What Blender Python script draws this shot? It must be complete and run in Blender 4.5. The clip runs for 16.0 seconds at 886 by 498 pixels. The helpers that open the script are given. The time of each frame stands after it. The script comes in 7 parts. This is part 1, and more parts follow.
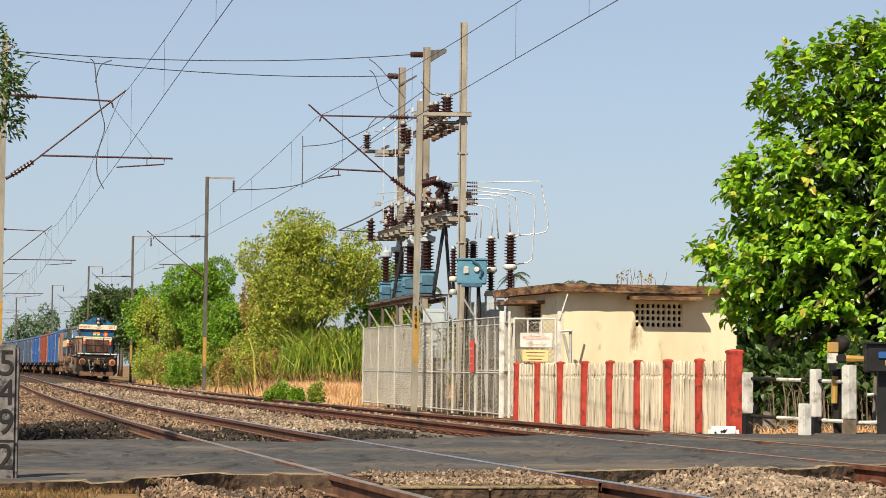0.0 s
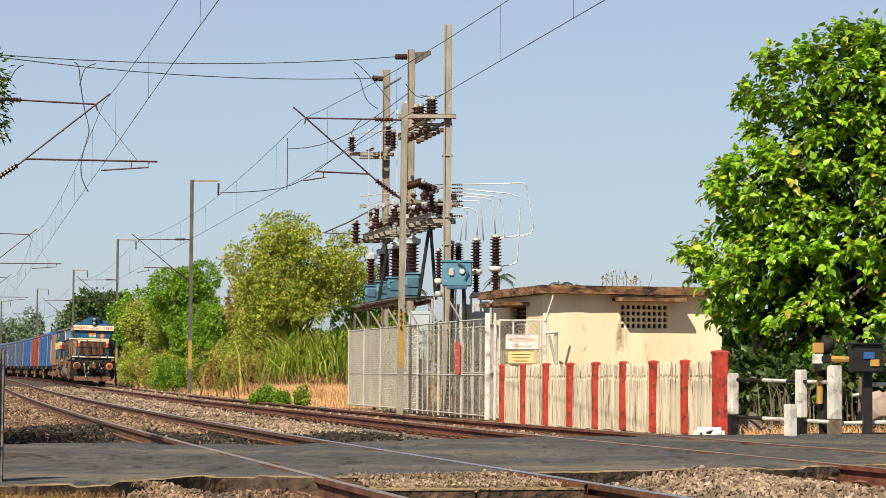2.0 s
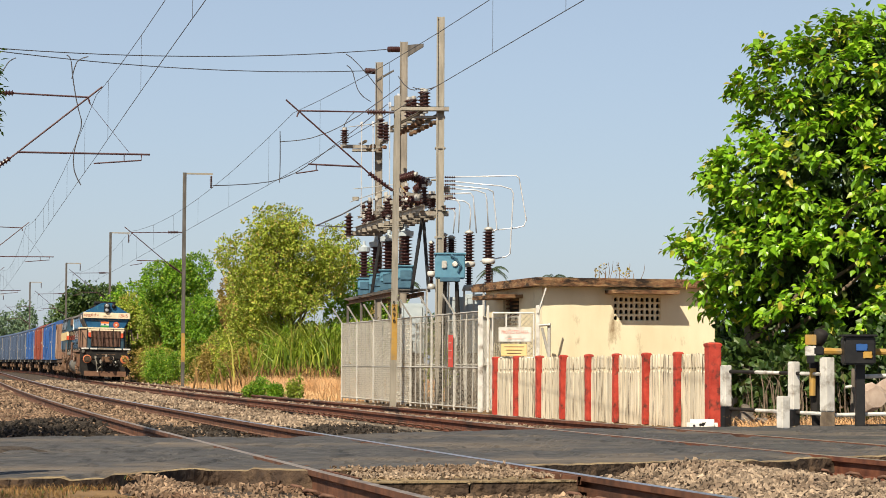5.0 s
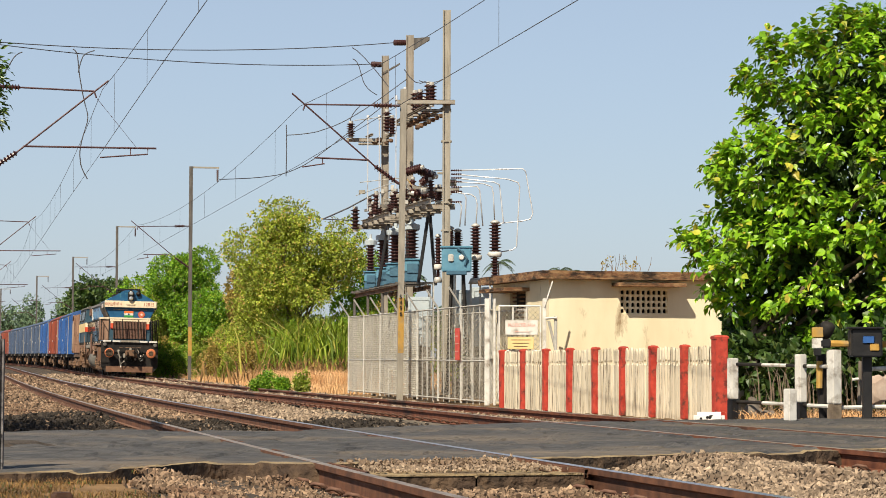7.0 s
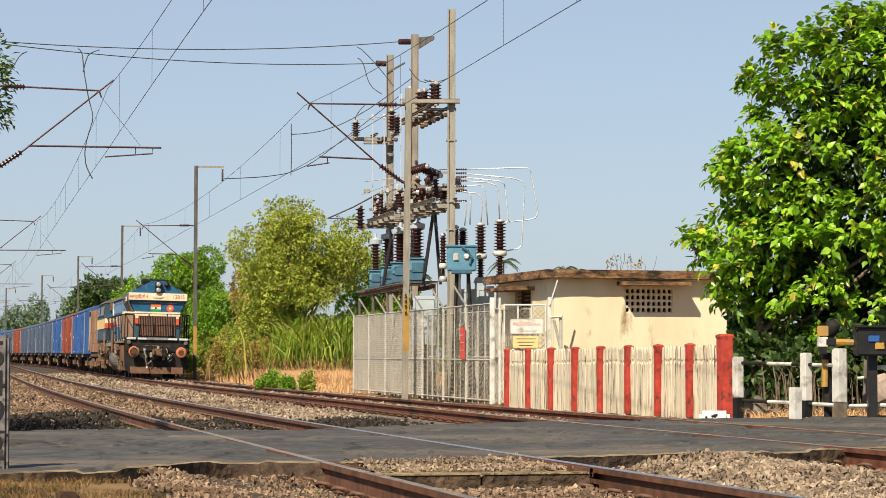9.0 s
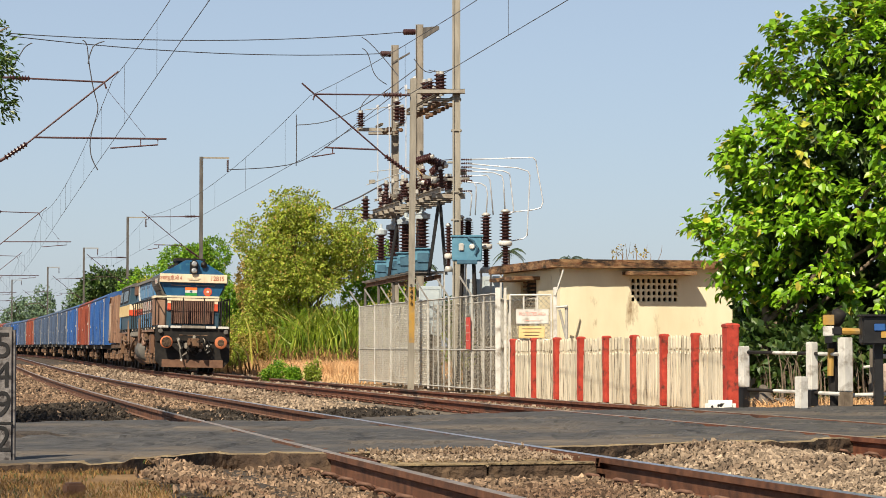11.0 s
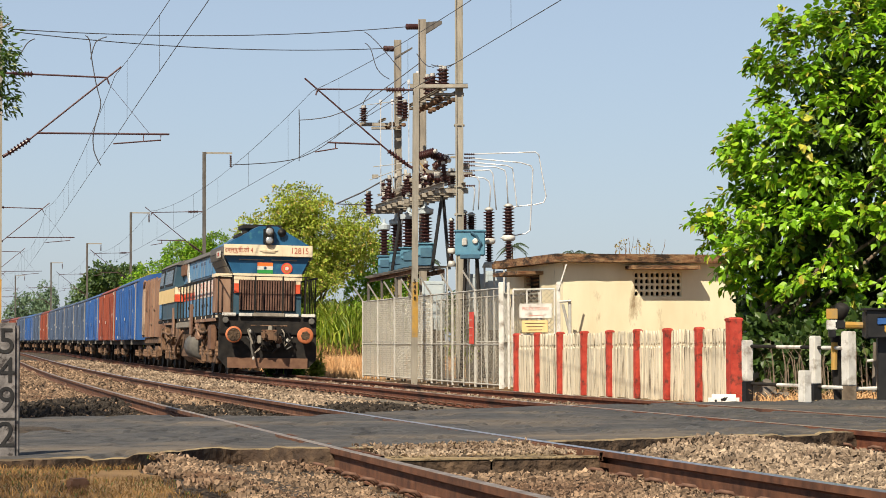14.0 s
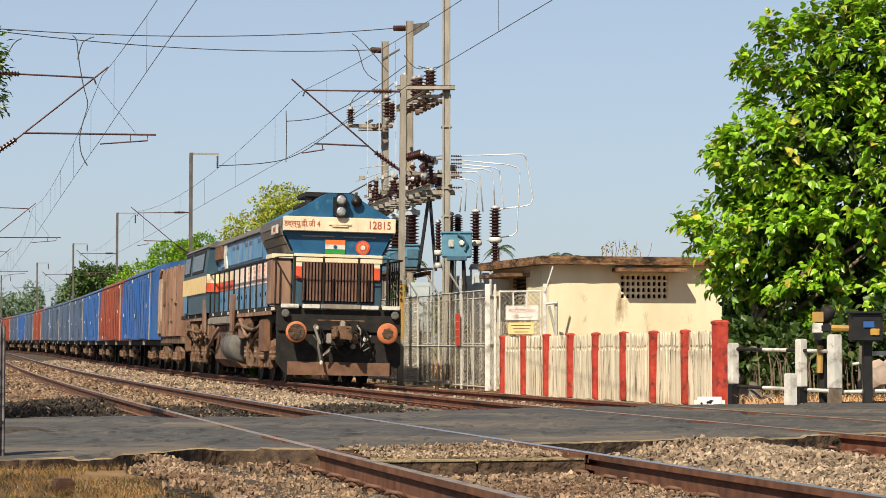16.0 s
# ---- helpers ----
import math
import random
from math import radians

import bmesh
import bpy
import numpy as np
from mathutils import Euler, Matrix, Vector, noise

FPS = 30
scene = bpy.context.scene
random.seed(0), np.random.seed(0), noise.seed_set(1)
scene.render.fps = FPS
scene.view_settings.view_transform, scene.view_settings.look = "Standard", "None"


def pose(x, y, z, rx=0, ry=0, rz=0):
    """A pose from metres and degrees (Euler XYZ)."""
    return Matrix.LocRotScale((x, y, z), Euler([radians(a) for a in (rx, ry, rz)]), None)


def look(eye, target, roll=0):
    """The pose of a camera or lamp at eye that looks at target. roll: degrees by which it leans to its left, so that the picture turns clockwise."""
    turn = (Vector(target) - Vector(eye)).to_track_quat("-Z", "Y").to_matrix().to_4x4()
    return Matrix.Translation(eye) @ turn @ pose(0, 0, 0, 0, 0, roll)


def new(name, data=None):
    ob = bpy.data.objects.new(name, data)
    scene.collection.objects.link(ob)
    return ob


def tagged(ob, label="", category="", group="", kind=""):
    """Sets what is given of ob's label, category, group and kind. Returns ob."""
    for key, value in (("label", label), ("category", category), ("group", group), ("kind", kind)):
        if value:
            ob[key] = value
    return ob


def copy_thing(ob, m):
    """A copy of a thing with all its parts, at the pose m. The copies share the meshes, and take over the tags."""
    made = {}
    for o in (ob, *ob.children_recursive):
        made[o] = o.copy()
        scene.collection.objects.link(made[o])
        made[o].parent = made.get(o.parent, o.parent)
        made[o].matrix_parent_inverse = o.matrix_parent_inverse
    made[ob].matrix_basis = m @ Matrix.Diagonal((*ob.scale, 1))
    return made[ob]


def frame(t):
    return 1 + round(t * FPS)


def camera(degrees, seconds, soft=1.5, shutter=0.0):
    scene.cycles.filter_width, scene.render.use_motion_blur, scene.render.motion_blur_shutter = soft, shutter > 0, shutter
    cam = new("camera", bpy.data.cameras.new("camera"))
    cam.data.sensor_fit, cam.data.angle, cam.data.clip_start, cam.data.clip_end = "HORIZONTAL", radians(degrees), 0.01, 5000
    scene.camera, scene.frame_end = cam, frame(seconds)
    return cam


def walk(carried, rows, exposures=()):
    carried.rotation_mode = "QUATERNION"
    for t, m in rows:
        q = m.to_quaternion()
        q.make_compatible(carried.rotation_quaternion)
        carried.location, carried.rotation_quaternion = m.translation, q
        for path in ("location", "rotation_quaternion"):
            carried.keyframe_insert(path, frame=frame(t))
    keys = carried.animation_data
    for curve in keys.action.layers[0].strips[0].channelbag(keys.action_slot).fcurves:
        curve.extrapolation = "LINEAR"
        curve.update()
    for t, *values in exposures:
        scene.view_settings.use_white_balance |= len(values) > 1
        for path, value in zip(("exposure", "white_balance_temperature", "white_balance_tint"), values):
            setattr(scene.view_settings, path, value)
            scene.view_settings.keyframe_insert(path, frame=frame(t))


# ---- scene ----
cam = camera(22.85, 16.0, soft=0.7)
EYE = (0.0, 0.0, 0.74)


def aim(yaw, pitch, roll):
    """The hand-held camera stands still and only turns: degrees to the left, up and over."""
    return pose(*EYE, 0, 0, yaw) @ pose(0, 0, 0, 90 + pitch) @ pose(0, 0, 0, 0, 0, roll)


PATH = [(0.0, 0.399, 3.122, 0.587), (0.5, 0.286, 3.163, 0.555), (1.0, 0.176, 3.206, 0.477), (1.5, 0.084, 3.2, 0.369),
        (2.0, 0.013, 3.18, 0.354), (2.5, -0.042, 3.183, 0.315), (3.0, -0.113, 3.187, 0.223), (3.5, -0.194, 3.171, 0.212),
        (4.0, -0.218, 3.111, 0.244), (6.5, -0.05, 2.843, 0.203), (7.0, -0.005, 2.81, 0.149), (7.5, 0.047, 2.799, 0.133),
        (8.0, 0.043, 2.79, 0.146), (8.5, 0.081, 2.799, 0.103), (9.0, 0.126, 2.784, 0.092), (11.5, 0.309, 2.505, -0.157),
        (12.0, 0.293, 2.508, -0.276), (12.5, 0.364, 2.5, -0.251), (13.0, 0.418, 2.459, -0.237), (13.5, 0.385, 2.433, -0.243),
        (14.0, 0.351, 2.391, -0.211), (14.5, 0.301, 2.389, -0.209), (15.0, 0.259, 2.388, -0.109), (15.5, 0.125, 2.409, -0.019),
        (16.0, 0.0, 2.435, 0.0)]
walk(cam, [(t, aim(a, b, c)) for t, a, b, c in PATH], exposures=[(0.0, 0.53), (16.0, 0.53)])

# ---- light ----
SUN = Vector((-0.36, -0.8, 0.92)).normalized()
world = bpy.data.worlds.new("sky")
scene.world = world
world.use_nodes = True
wn = world.node_tree.nodes
sky = wn.new("ShaderNodeTexSky")
sky.sky_type, sky.sun_disc = "NISHITA", False
sky.sun_elevation = math.asin(SUN.z)
sky.sun_rotation = math.atan2(SUN.x, SUN.y)
sky.air_density, sky.dust_density, sky.ozone_density = 1.0, 1.0, 2.5
wn["Background"].inputs["Strength"].default_value = 0.088
haze = wn.new("ShaderNodeMix")      # even, slightly milky haze over the blue
haze.data_type = "RGBA"
haze.inputs["Factor"].default_value = 0.62
way, upward, thin = wn.new("ShaderNodeTexCoord"), wn.new("ShaderNodeSeparateXYZ"), wn.new("ShaderNodeMapRange")
thin.interpolation_type = "SMOOTHSTEP"      # the haze thins towards the zenith
for key, value in (("From Min", 0.12), ("From Max", 0.65), ("To Min", 1.0), ("To Max", 0.08)):
    thin.inputs[key].default_value = value
milky = wn.new("ShaderNodeVectorMath")
milky.operation = "SCALE"
milky.inputs[0].default_value = (3.78, 4.46, 5.5)
world.node_tree.links.new(way.outputs["Generated"], upward.inputs[0])
world.node_tree.links.new(upward.outputs["Z"], thin.inputs["Value"])
world.node_tree.links.new(thin.outputs["Result"], milky.inputs["Scale"])
world.node_tree.links.new(milky.outputs["Vector"], haze.inputs["B"])
world.node_tree.links.new(sky.outputs["Color"], haze.inputs["A"])
world.node_tree.links.new(haze.outputs["Result"], wn["Background"].inputs["Color"])
sun = new("sun", bpy.data.lights.new("sun", "SUN"))
sun.data.energy, sun.data.angle, sun.data.color = 4.9, radians(0.5), (1.0, 0.89, 0.7)
sun.matrix_world = look(SUN * 60, (0, 0, 0))


# ---- materials ----
def rgb(c):
    return (c[0], c[1], c[2], 1.0)


def material(name, c1, c2, scale=6.0, rough=0.8, metal=0.0, bump=0.3, bump_scale=60.0, dist=0.01, island=0.0, random_ob=0.0,
             c3=None, stain=1.2, stain_at=(0.55, 0.75), stretch=(1, 1, 1), spec=0.4, shift=0.0):
    """Two tones of noise, an optional third of larger stains, fine relief, and a little variation from piece to piece."""
    m = bpy.data.materials.new(name)
    m.use_nodes = True
    n, l = m.node_tree.nodes, m.node_tree.links
    b = n["Principled BSDF"]
    tc, mp = n.new("ShaderNodeTexCoord"), n.new("ShaderNodeMapping")
    mp.inputs["Scale"].default_value = stretch
    l.new(tc.outputs["Object"], mp.inputs["Vector"])
    if shift:       # alike pieces take different parts of the pattern
        who, far = n.new("ShaderNodeObjectInfo"), n.new("ShaderNodeMath")
        far.operation = "MULTIPLY"
        far.inputs[1].default_value = shift
        l.new(who.outputs["Random"], far.inputs[0])
        l.new(far.outputs["Value"], mp.inputs["Location"])
    t = n.new("ShaderNodeTexNoise")
    t.inputs["Scale"].default_value, t.inputs["Detail"].default_value = scale, 6
    l.new(mp.outputs["Vector"], t.inputs["Vector"])
    r = n.new("ShaderNodeMapRange")
    r.inputs["From Min"].default_value, r.inputs["From Max"].default_value = 0.34, 0.66
    l.new(t.outputs["Fac"], r.inputs["Value"])
    mix = n.new("ShaderNodeMix")
    mix.data_type = "RGBA"
    mix.inputs["A"].default_value, mix.inputs["B"].default_value = rgb(c1), rgb(c2)
    l.new(r.outputs["Result"], mix.inputs["Factor"])
    out = mix.outputs["Result"]
    if c3:
        t3 = n.new("ShaderNodeTexNoise")
        t3.inputs["Scale"].default_value, t3.inputs["Detail"].default_value = stain, 8
        t3.inputs["Roughness"].default_value = 0.65
        l.new(mp.outputs["Vector"], t3.inputs["Vector"])
        r3 = n.new("ShaderNodeMapRange")
        r3.inputs["From Min"].default_value, r3.inputs["From Max"].default_value = stain_at
        l.new(t3.outputs["Fac"], r3.inputs["Value"])
        m3 = n.new("ShaderNodeMix")
        m3.data_type = "RGBA"
        l.new(out, m3.inputs["A"])
        m3.inputs["B"].default_value = rgb(c3)
        l.new(r3.outputs["Result"], m3.inputs["Factor"])
        out = m3.outputs["Result"]
    for amount, kind in ((island, "ShaderNodeNewGeometry"), (random_ob, "ShaderNodeObjectInfo")):
        if amount:
            g = n.new(kind)
            v = n.new("ShaderNodeMapRange")
            v.inputs["To Min"].default_value, v.inputs["To Max"].default_value = 1 - amount, 1 + amount
            l.new(g.outputs["Random Per Island" if island and kind.endswith("Geometry") else "Random"], v.inputs["Value"])
            hs = n.new("ShaderNodeHueSaturation")
            l.new(v.outputs["Result"], hs.inputs["Value"])
            l.new(out, hs.inputs["Color"])
            out = hs.outputs["Color"]
    l.new(out, b.inputs["Base Color"])
    b.inputs["Roughness"].default_value, b.inputs["Metallic"].default_value = rough, metal
    b.inputs["Specular IOR Level"].default_value = spec
    if bump:
        t2, bp = n.new("ShaderNodeTexNoise"), n.new("ShaderNodeBump")
        t2.inputs["Scale"].default_value, t2.inputs["Detail"].default_value = bump_scale, 5
        l.new(mp.outputs["Vector"], t2.inputs["Vector"])
        bp.inputs["Strength"].default_value, bp.inputs["Distance"].default_value = bump, dist
        l.new(t2.outputs["Fac"], bp.inputs["Height"])
        l.new(bp.outputs["Normal"], b.inputs["Normal"])
    return m


def leaf_material(name, dark, light, odd, rough=0.45, clear=0.35):
    """Foliage: every leaf takes its own green, a few are odd ones; some light comes through."""
    m = bpy.data.materials.new(name)
    m.use_nodes = True
    n, l = m.node_tree.nodes, m.node_tree.links
    b, o = n["Principled BSDF"], n["Material Output"]
    g, ramp = n.new("ShaderNodeNewGeometry"), n.new("ShaderNodeValToRGB")
    l.new(g.outputs["Random Per Island"], ramp.inputs["Fac"])
    e = ramp.color_ramp.elements
    e[0].color, e[1].color = rgb(dark), rgb(odd)
    mid = e.new(0.82)
    mid.color = rgb(light)
    tc, t, hs = n.new("ShaderNodeTexCoord"), n.new("ShaderNodeTexNoise"), n.new("ShaderNodeHueSaturation")
    t.inputs["Scale"].default_value = 1.1
    l.new(tc.outputs["Object"], t.inputs["Vector"])
    r = n.new("ShaderNodeMapRange")
    r.inputs["From Min"].default_value, r.inputs["From Max"].default_value = 0.3, 0.7
    r.inputs["To Min"].default_value, r.inputs["To Max"].default_value = 0.7, 1.3
    l.new(t.outputs["Fac"], r.inputs["Value"])
    l.new(r.outputs["Result"], hs.inputs["Value"])
    l.new(ramp.outputs["Color"], hs.inputs["Color"])
    l.new(hs.outputs["Color"], b.inputs["Base Color"])
    b.inputs["Roughness"].default_value = rough
    tr, ms = n.new("ShaderNodeBsdfTranslucent"), n.new("ShaderNodeMixShader")
    l.new(hs.outputs["Color"], tr.inputs["Color"])
    ms.inputs["Fac"].default_value = clear
    l.new(b.outputs["BSDF"], ms.inputs[1])
    l.new(tr.outputs["BSDF"], ms.inputs[2])
    l.new(ms.outputs["Shader"], o.inputs["Surface"])
    return m


M = dict(
    soil=material("soil", (0.13, 0.075, 0.036), (0.3, 0.19, 0.09), 0.9, 0.95, bump=0.8, bump_scale=14, dist=0.05, c3=(0.46, 0.26, 0.11), stain=0.16),
    # bed darker than its stones; shade in the gaps is put into the colour
    bed=material("ballast_bed", (0.035, 0.026, 0.02), (0.1, 0.075, 0.055), 9, 0.95, bump=0.9, bump_scale=22, dist=0.05, c3=(0.03, 0.024, 0.02), stain=0.5),
    stone=material("ballast_stone", (0.16, 0.117, 0.083), (0.43, 0.325, 0.23), 5, 0.9, bump=0.3, bump_scale=40, island=0.4, c3=(0.13, 0.08, 0.05), stain=0.3, stain_at=(0.48, 0.66)),
    rustystone=material("rust_dusted_ballast", (0.11, 0.072, 0.047), (0.33, 0.225, 0.146), 5, 0.9, bump=0.3, bump_scale=40, island=0.6, c3=(0.12, 0.066, 0.04), stain=0.6, stain_at=(0.5, 0.66)),
    # near-black stones: a cast shadow on the ballast is put into their colour
    shadestone=material("shade_dark_ballast", (0.018, 0.0135, 0.0105), (0.046, 0.035, 0.026), 5, 0.85, bump=0.3, bump_scale=40, island=0.5),
    asphalt=material("worn_asphalt", (0.038, 0.037, 0.038), (0.1, 0.094, 0.09), 11.0, 0.72, bump=1.0, bump_scale=26, dist=0.03, c3=(0.21, 0.165, 0.12), stain=0.55, stain_at=(0.5, 0.75), stretch=(0.5, 0.8, 1)),
    kerb=material("road_edge", (0.2, 0.145, 0.085), (0.36, 0.27, 0.15), 5, 0.95, bump=1.0, bump_scale=14, dist=0.05, c3=(0.1, 0.07, 0.045), stain=1.6, stain_at=(0.5, 0.64)),
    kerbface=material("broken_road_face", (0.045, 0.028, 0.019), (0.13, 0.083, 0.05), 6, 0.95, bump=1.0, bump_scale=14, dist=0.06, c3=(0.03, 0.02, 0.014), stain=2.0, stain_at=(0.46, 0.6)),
    railside=material("rusty_rail", (0.075, 0.032, 0.019), (0.18, 0.076, 0.04), 8, 0.8, bump=0.3, bump_scale=80, c3=(0.016, 0.01, 0.008), stain=0.8),
    redside=material("red_rusty_rail", (0.1, 0.032, 0.018), (0.2, 0.072, 0.036), 8, 0.85, bump=0.3, bump_scale=80, c3=(0.03, 0.016, 0.012), stain=0.35, stain_at=(0.5, 0.65)),
    worntop=material("worn_rail_head", (0.22, 0.16, 0.12), (0.44, 0.37, 0.31), 5, 0.45, 0.5, bump=0.05),
    railtop=material("polished_rail_head", (0.8, 0.8, 0.84), (0.6, 0.58, 0.58), 12, 0.38, 1.0, bump=0.05),
    clip=material("rusty_clip", (0.1, 0.05, 0.035), (0.17, 0.09, 0.06), 20, 0.8, bump=0.2),
    sleeper=material("concrete_sleeper", (0.12, 0.1, 0.08), (0.2, 0.17, 0.14), 5, 0.9, c3=(0.06, 0.045, 0.035)),
    steel=material("weathered_steel", (0.27, 0.245, 0.21), (0.39, 0.35, 0.29), 6, 0.6, 0.3, bump=0.15, c3=(0.2, 0.12, 0.08), stain=2),
    galv=material("galvanised_steel", (0.42, 0.41, 0.38), (0.55, 0.53, 0.49), 14, 0.55, 0.25, bump=0.1, c3=(0.3, 0.26, 0.21), stain=2),
    mesh=material("chain_link_wire", (0.34, 0.315, 0.265), (0.48, 0.445, 0.375), 30, 0.6, 0.1, bump=0, c3=(0.3, 0.25, 0.18), stain=1.5),
    # paler copy of the chain-link wire, with the sun's glare in its colour
    meshpale=material("glare_toned_mesh", (0.68, 0.65, 0.57), (0.8, 0.77, 0.69), 20, 0.5, bump=0, c3=(0.45, 0.4, 0.32), stain=1.2, stain_at=(0.55, 0.75)),
    silver=material("aluminium_pipe", (0.62, 0.62, 0.63), (0.75, 0.75, 0.76), 10, 0.4, 0.4, bump=0),
    pole=material("concrete_pole", (0.23, 0.21, 0.175), (0.34, 0.31, 0.26), 3, 0.85, bump=0.25, c3=(0.17, 0.145, 0.11), stain=1.3, stretch=(3, 3, 0.5)),
    poledark=material("grey_pole", (0.2, 0.175, 0.145), (0.3, 0.265, 0.22), 3, 0.8, bump=0.2, c3=(0.14, 0.12, 0.1), stain=1.3, stretch=(3, 3, 0.5)),
    yellow=material("ochre_paint", (0.36, 0.2, 0.035), (0.5, 0.3, 0.07), 6, 0.75, bump=0.1, c3=(0.2, 0.15, 0.09), stain=3, stain_at=(0.48, 0.66)),
    mastgrey=material("dull_mast_steel", (0.08, 0.073, 0.068), (0.14, 0.127, 0.115), 3, 0.7, 0.2, bump=0.15, c3=(0.1, 0.07, 0.05), stain=1.3, stretch=(3, 3, 0.5)),
    wire=material("dark_wire", (0.05, 0.05, 0.06), (0.08, 0.08, 0.09), 30, 0.6, bump=0),
    porcelain=material("brown_porcelain", (0.036, 0.014, 0.014), (0.062, 0.025, 0.023), 9, 0.3, bump=0),
    tubepurple=material("purple_brown_tube", (0.06, 0.03, 0.034), (0.1, 0.05, 0.052), 8, 0.6, 0.2, bump=0),
    tank=material("blue_tank_paint", (0.075, 0.2, 0.29), (0.11, 0.26, 0.36), 5, 0.5, bump=0.1, c3=(0.06, 0.13, 0.18), stain=1.6),
    tankdark=material("dark_blue_tank", (0.04, 0.1, 0.16), (0.06, 0.14, 0.2), 5, 0.5, bump=0.1),
    cubicle=material("grey_cubicle", (0.36, 0.42, 0.46), (0.45, 0.5, 0.52), 3, 0.55, bump=0.1, c3=(0.28, 0.28, 0.27), stain=2),
    white=material("white_paint", (0.54, 0.52, 0.48), (0.68, 0.66, 0.62), 5, 0.7, bump=0.2, c3=(0.2, 0.16, 0.12), stain=4, stain_at=(0.52, 0.7), shift=25),
    black=material("black_paint", (0.007, 0.007, 0.008), (0.016, 0.015, 0.015), 6, 0.5, bump=0.15),
    red=material("red_paint", (0.36, 0.035, 0.022), (0.5, 0.065, 0.04), 9, 0.7, bump=0.4, c3=(0.1, 0.03, 0.022), stain=6, stain_at=(0.52, 0.66), shift=30),
    signred=material("red_sign", (0.6, 0.05, 0.03), (0.66, 0.09, 0.06), 9, 0.5, bump=0),
    cream=material("cream_slat", (0.56, 0.48, 0.35), (0.72, 0.65, 0.51), 5, 0.85, bump=0.25, random_ob=0.14, c3=(0.12, 0.09, 0.06), stain=4.2, stain_at=(0.53, 0.65), stretch=(3, 3, 0.3), shift=40),
    wall=material("cream_wall", (0.68, 0.59, 0.4), (0.78, 0.7, 0.5), 1.5, 0.9, bump=0.25, bump_scale=30, c3=(0.3, 0.22, 0.13), stain=2.6, stain_at=(0.59, 0.72), stretch=(1, 1, 0.35)),
    roof=material("stained_roof_slab", (0.16, 0.065, 0.03), (0.36, 0.22, 0.11), 5, 0.9, bump=0.8, dist=0.03, c3=(0.035, 0.022, 0.015), stain=2.4, stain_at=(0.47, 0.6), stretch=(1, 1, 3)),
    dark=material("painted_dark_inside", (0.015, 0.013, 0.012), (0.03, 0.026, 0.022), 4, 0.9, bump=0),
    bark=material("bark", (0.12, 0.09, 0.065), (0.22, 0.17, 0.12), 10, 0.95, bump=0.6, bump_scale=30, dist=0.02),
    straw=material("dry_grass", (0.075, 0.042, 0.016), (0.33, 0.19, 0.066), 2, 0.9, bump=0, island=0.5),
    hay=material("pale_hay", (0.54, 0.29, 0.12), (0.72, 0.47, 0.25), 1.2, 0.9, bump=0, island=0.25),
    rubble=material("whitewashed_stone", (0.7, 0.68, 0.64), (0.8, 0.78, 0.74), 6, 0.9, bump=0.4, c3=(0.3, 0.27, 0.24), stain=3),
    boulder=material("pale_boulder", (0.33, 0.24, 0.19), (0.48, 0.38, 0.31), 5, 0.9, bump=0.5),
    locoblue=material("loco_blue", (0.012, 0.075, 0.17), (0.02, 0.1, 0.21), 3, 0.4, bump=0.06, c3=(0.06, 0.2, 0.24), stain=2.2, stain_at=(0.6, 0.7)),
    sideblue=material("faded_loco_blue", (0.06, 0.18, 0.35), (0.09, 0.24, 0.42), 3, 0.5, bump=0.06, c3=(0.3, 0.32, 0.32), stain=2.6, stain_at=(0.5, 0.7), stretch=(1, 1, 0.3)),
    lococream=material("loco_cream", (0.7, 0.57, 0.39), (0.78, 0.66, 0.48), 5, 0.5, bump=0.06, c3=(0.4, 0.27, 0.17), stain=3.0, stain_at=(0.58, 0.78), stretch=(1.5, 1.5, 0.5)),
    streak=material("streaked_white", (0.72, 0.58, 0.53), (0.8, 0.72, 0.66), 3, 0.6, bump=0.1, c3=(0.6, 0.24, 0.19), stain=5, stain_at=(0.56, 0.72), stretch=(1, 1, 0.12)),
    cabblue=material("dusty_dark_blue", (0.022, 0.06, 0.092), (0.04, 0.085, 0.12), 3, 0.55, bump=0.08, c3=(0.11, 0.1, 0.085), stain=2.4, stain_at=(0.55, 0.75), stretch=(1, 1, 0.4)),
    boardred=material("faded_red_figures", (0.33, 0.06, 0.035), (0.44, 0.11, 0.06), 12, 0.6, bump=0),
    streakred=material("faded_red_script", (0.62, 0.2, 0.15), (0.74, 0.45, 0.38), 6, 0.6, bump=0.05),
    cabyellow=material("cab_yellow", (0.66, 0.47, 0.2), (0.76, 0.57, 0.27), 5, 0.55, bump=0.05, c3=(0.4, 0.27, 0.14), stain=3.0, stain_at=(0.58, 0.75), stretch=(1.5, 1.5, 0.4)),
    locored=material("loco_orange_red", (0.55, 0.06, 0.025), (0.62, 0.1, 0.04), 6, 0.5, bump=0.05),
    buffer=material("orange_buffer", (0.42, 0.12, 0.045), (0.52, 0.17, 0.07), 8, 0.75, bump=0.1, c3=(0.16, 0.06, 0.04), stain=5, stain_at=(0.56, 0.7)),
    rustgrille=material("brown_louvre", (0.12, 0.06, 0.045), (0.18, 0.1, 0.07), 7, 0.7, bump=0.1),
    dust=material("dusty_underframe", (0.12, 0.065, 0.037), (0.26, 0.155, 0.095), 6, 0.9, bump=0.4, c3=(0.025, 0.018, 0.014), stain=3.0, stain_at=(0.5, 0.62)),
    grime=material("dark_grime", (0.006, 0.005, 0.005), (0.019, 0.015, 0.012), 6, 0.75, bump=0.2),
    brownband=material("brown_guard", (0.12, 0.06, 0.037), (0.19, 0.1, 0.06), 5, 0.8, bump=0.1),
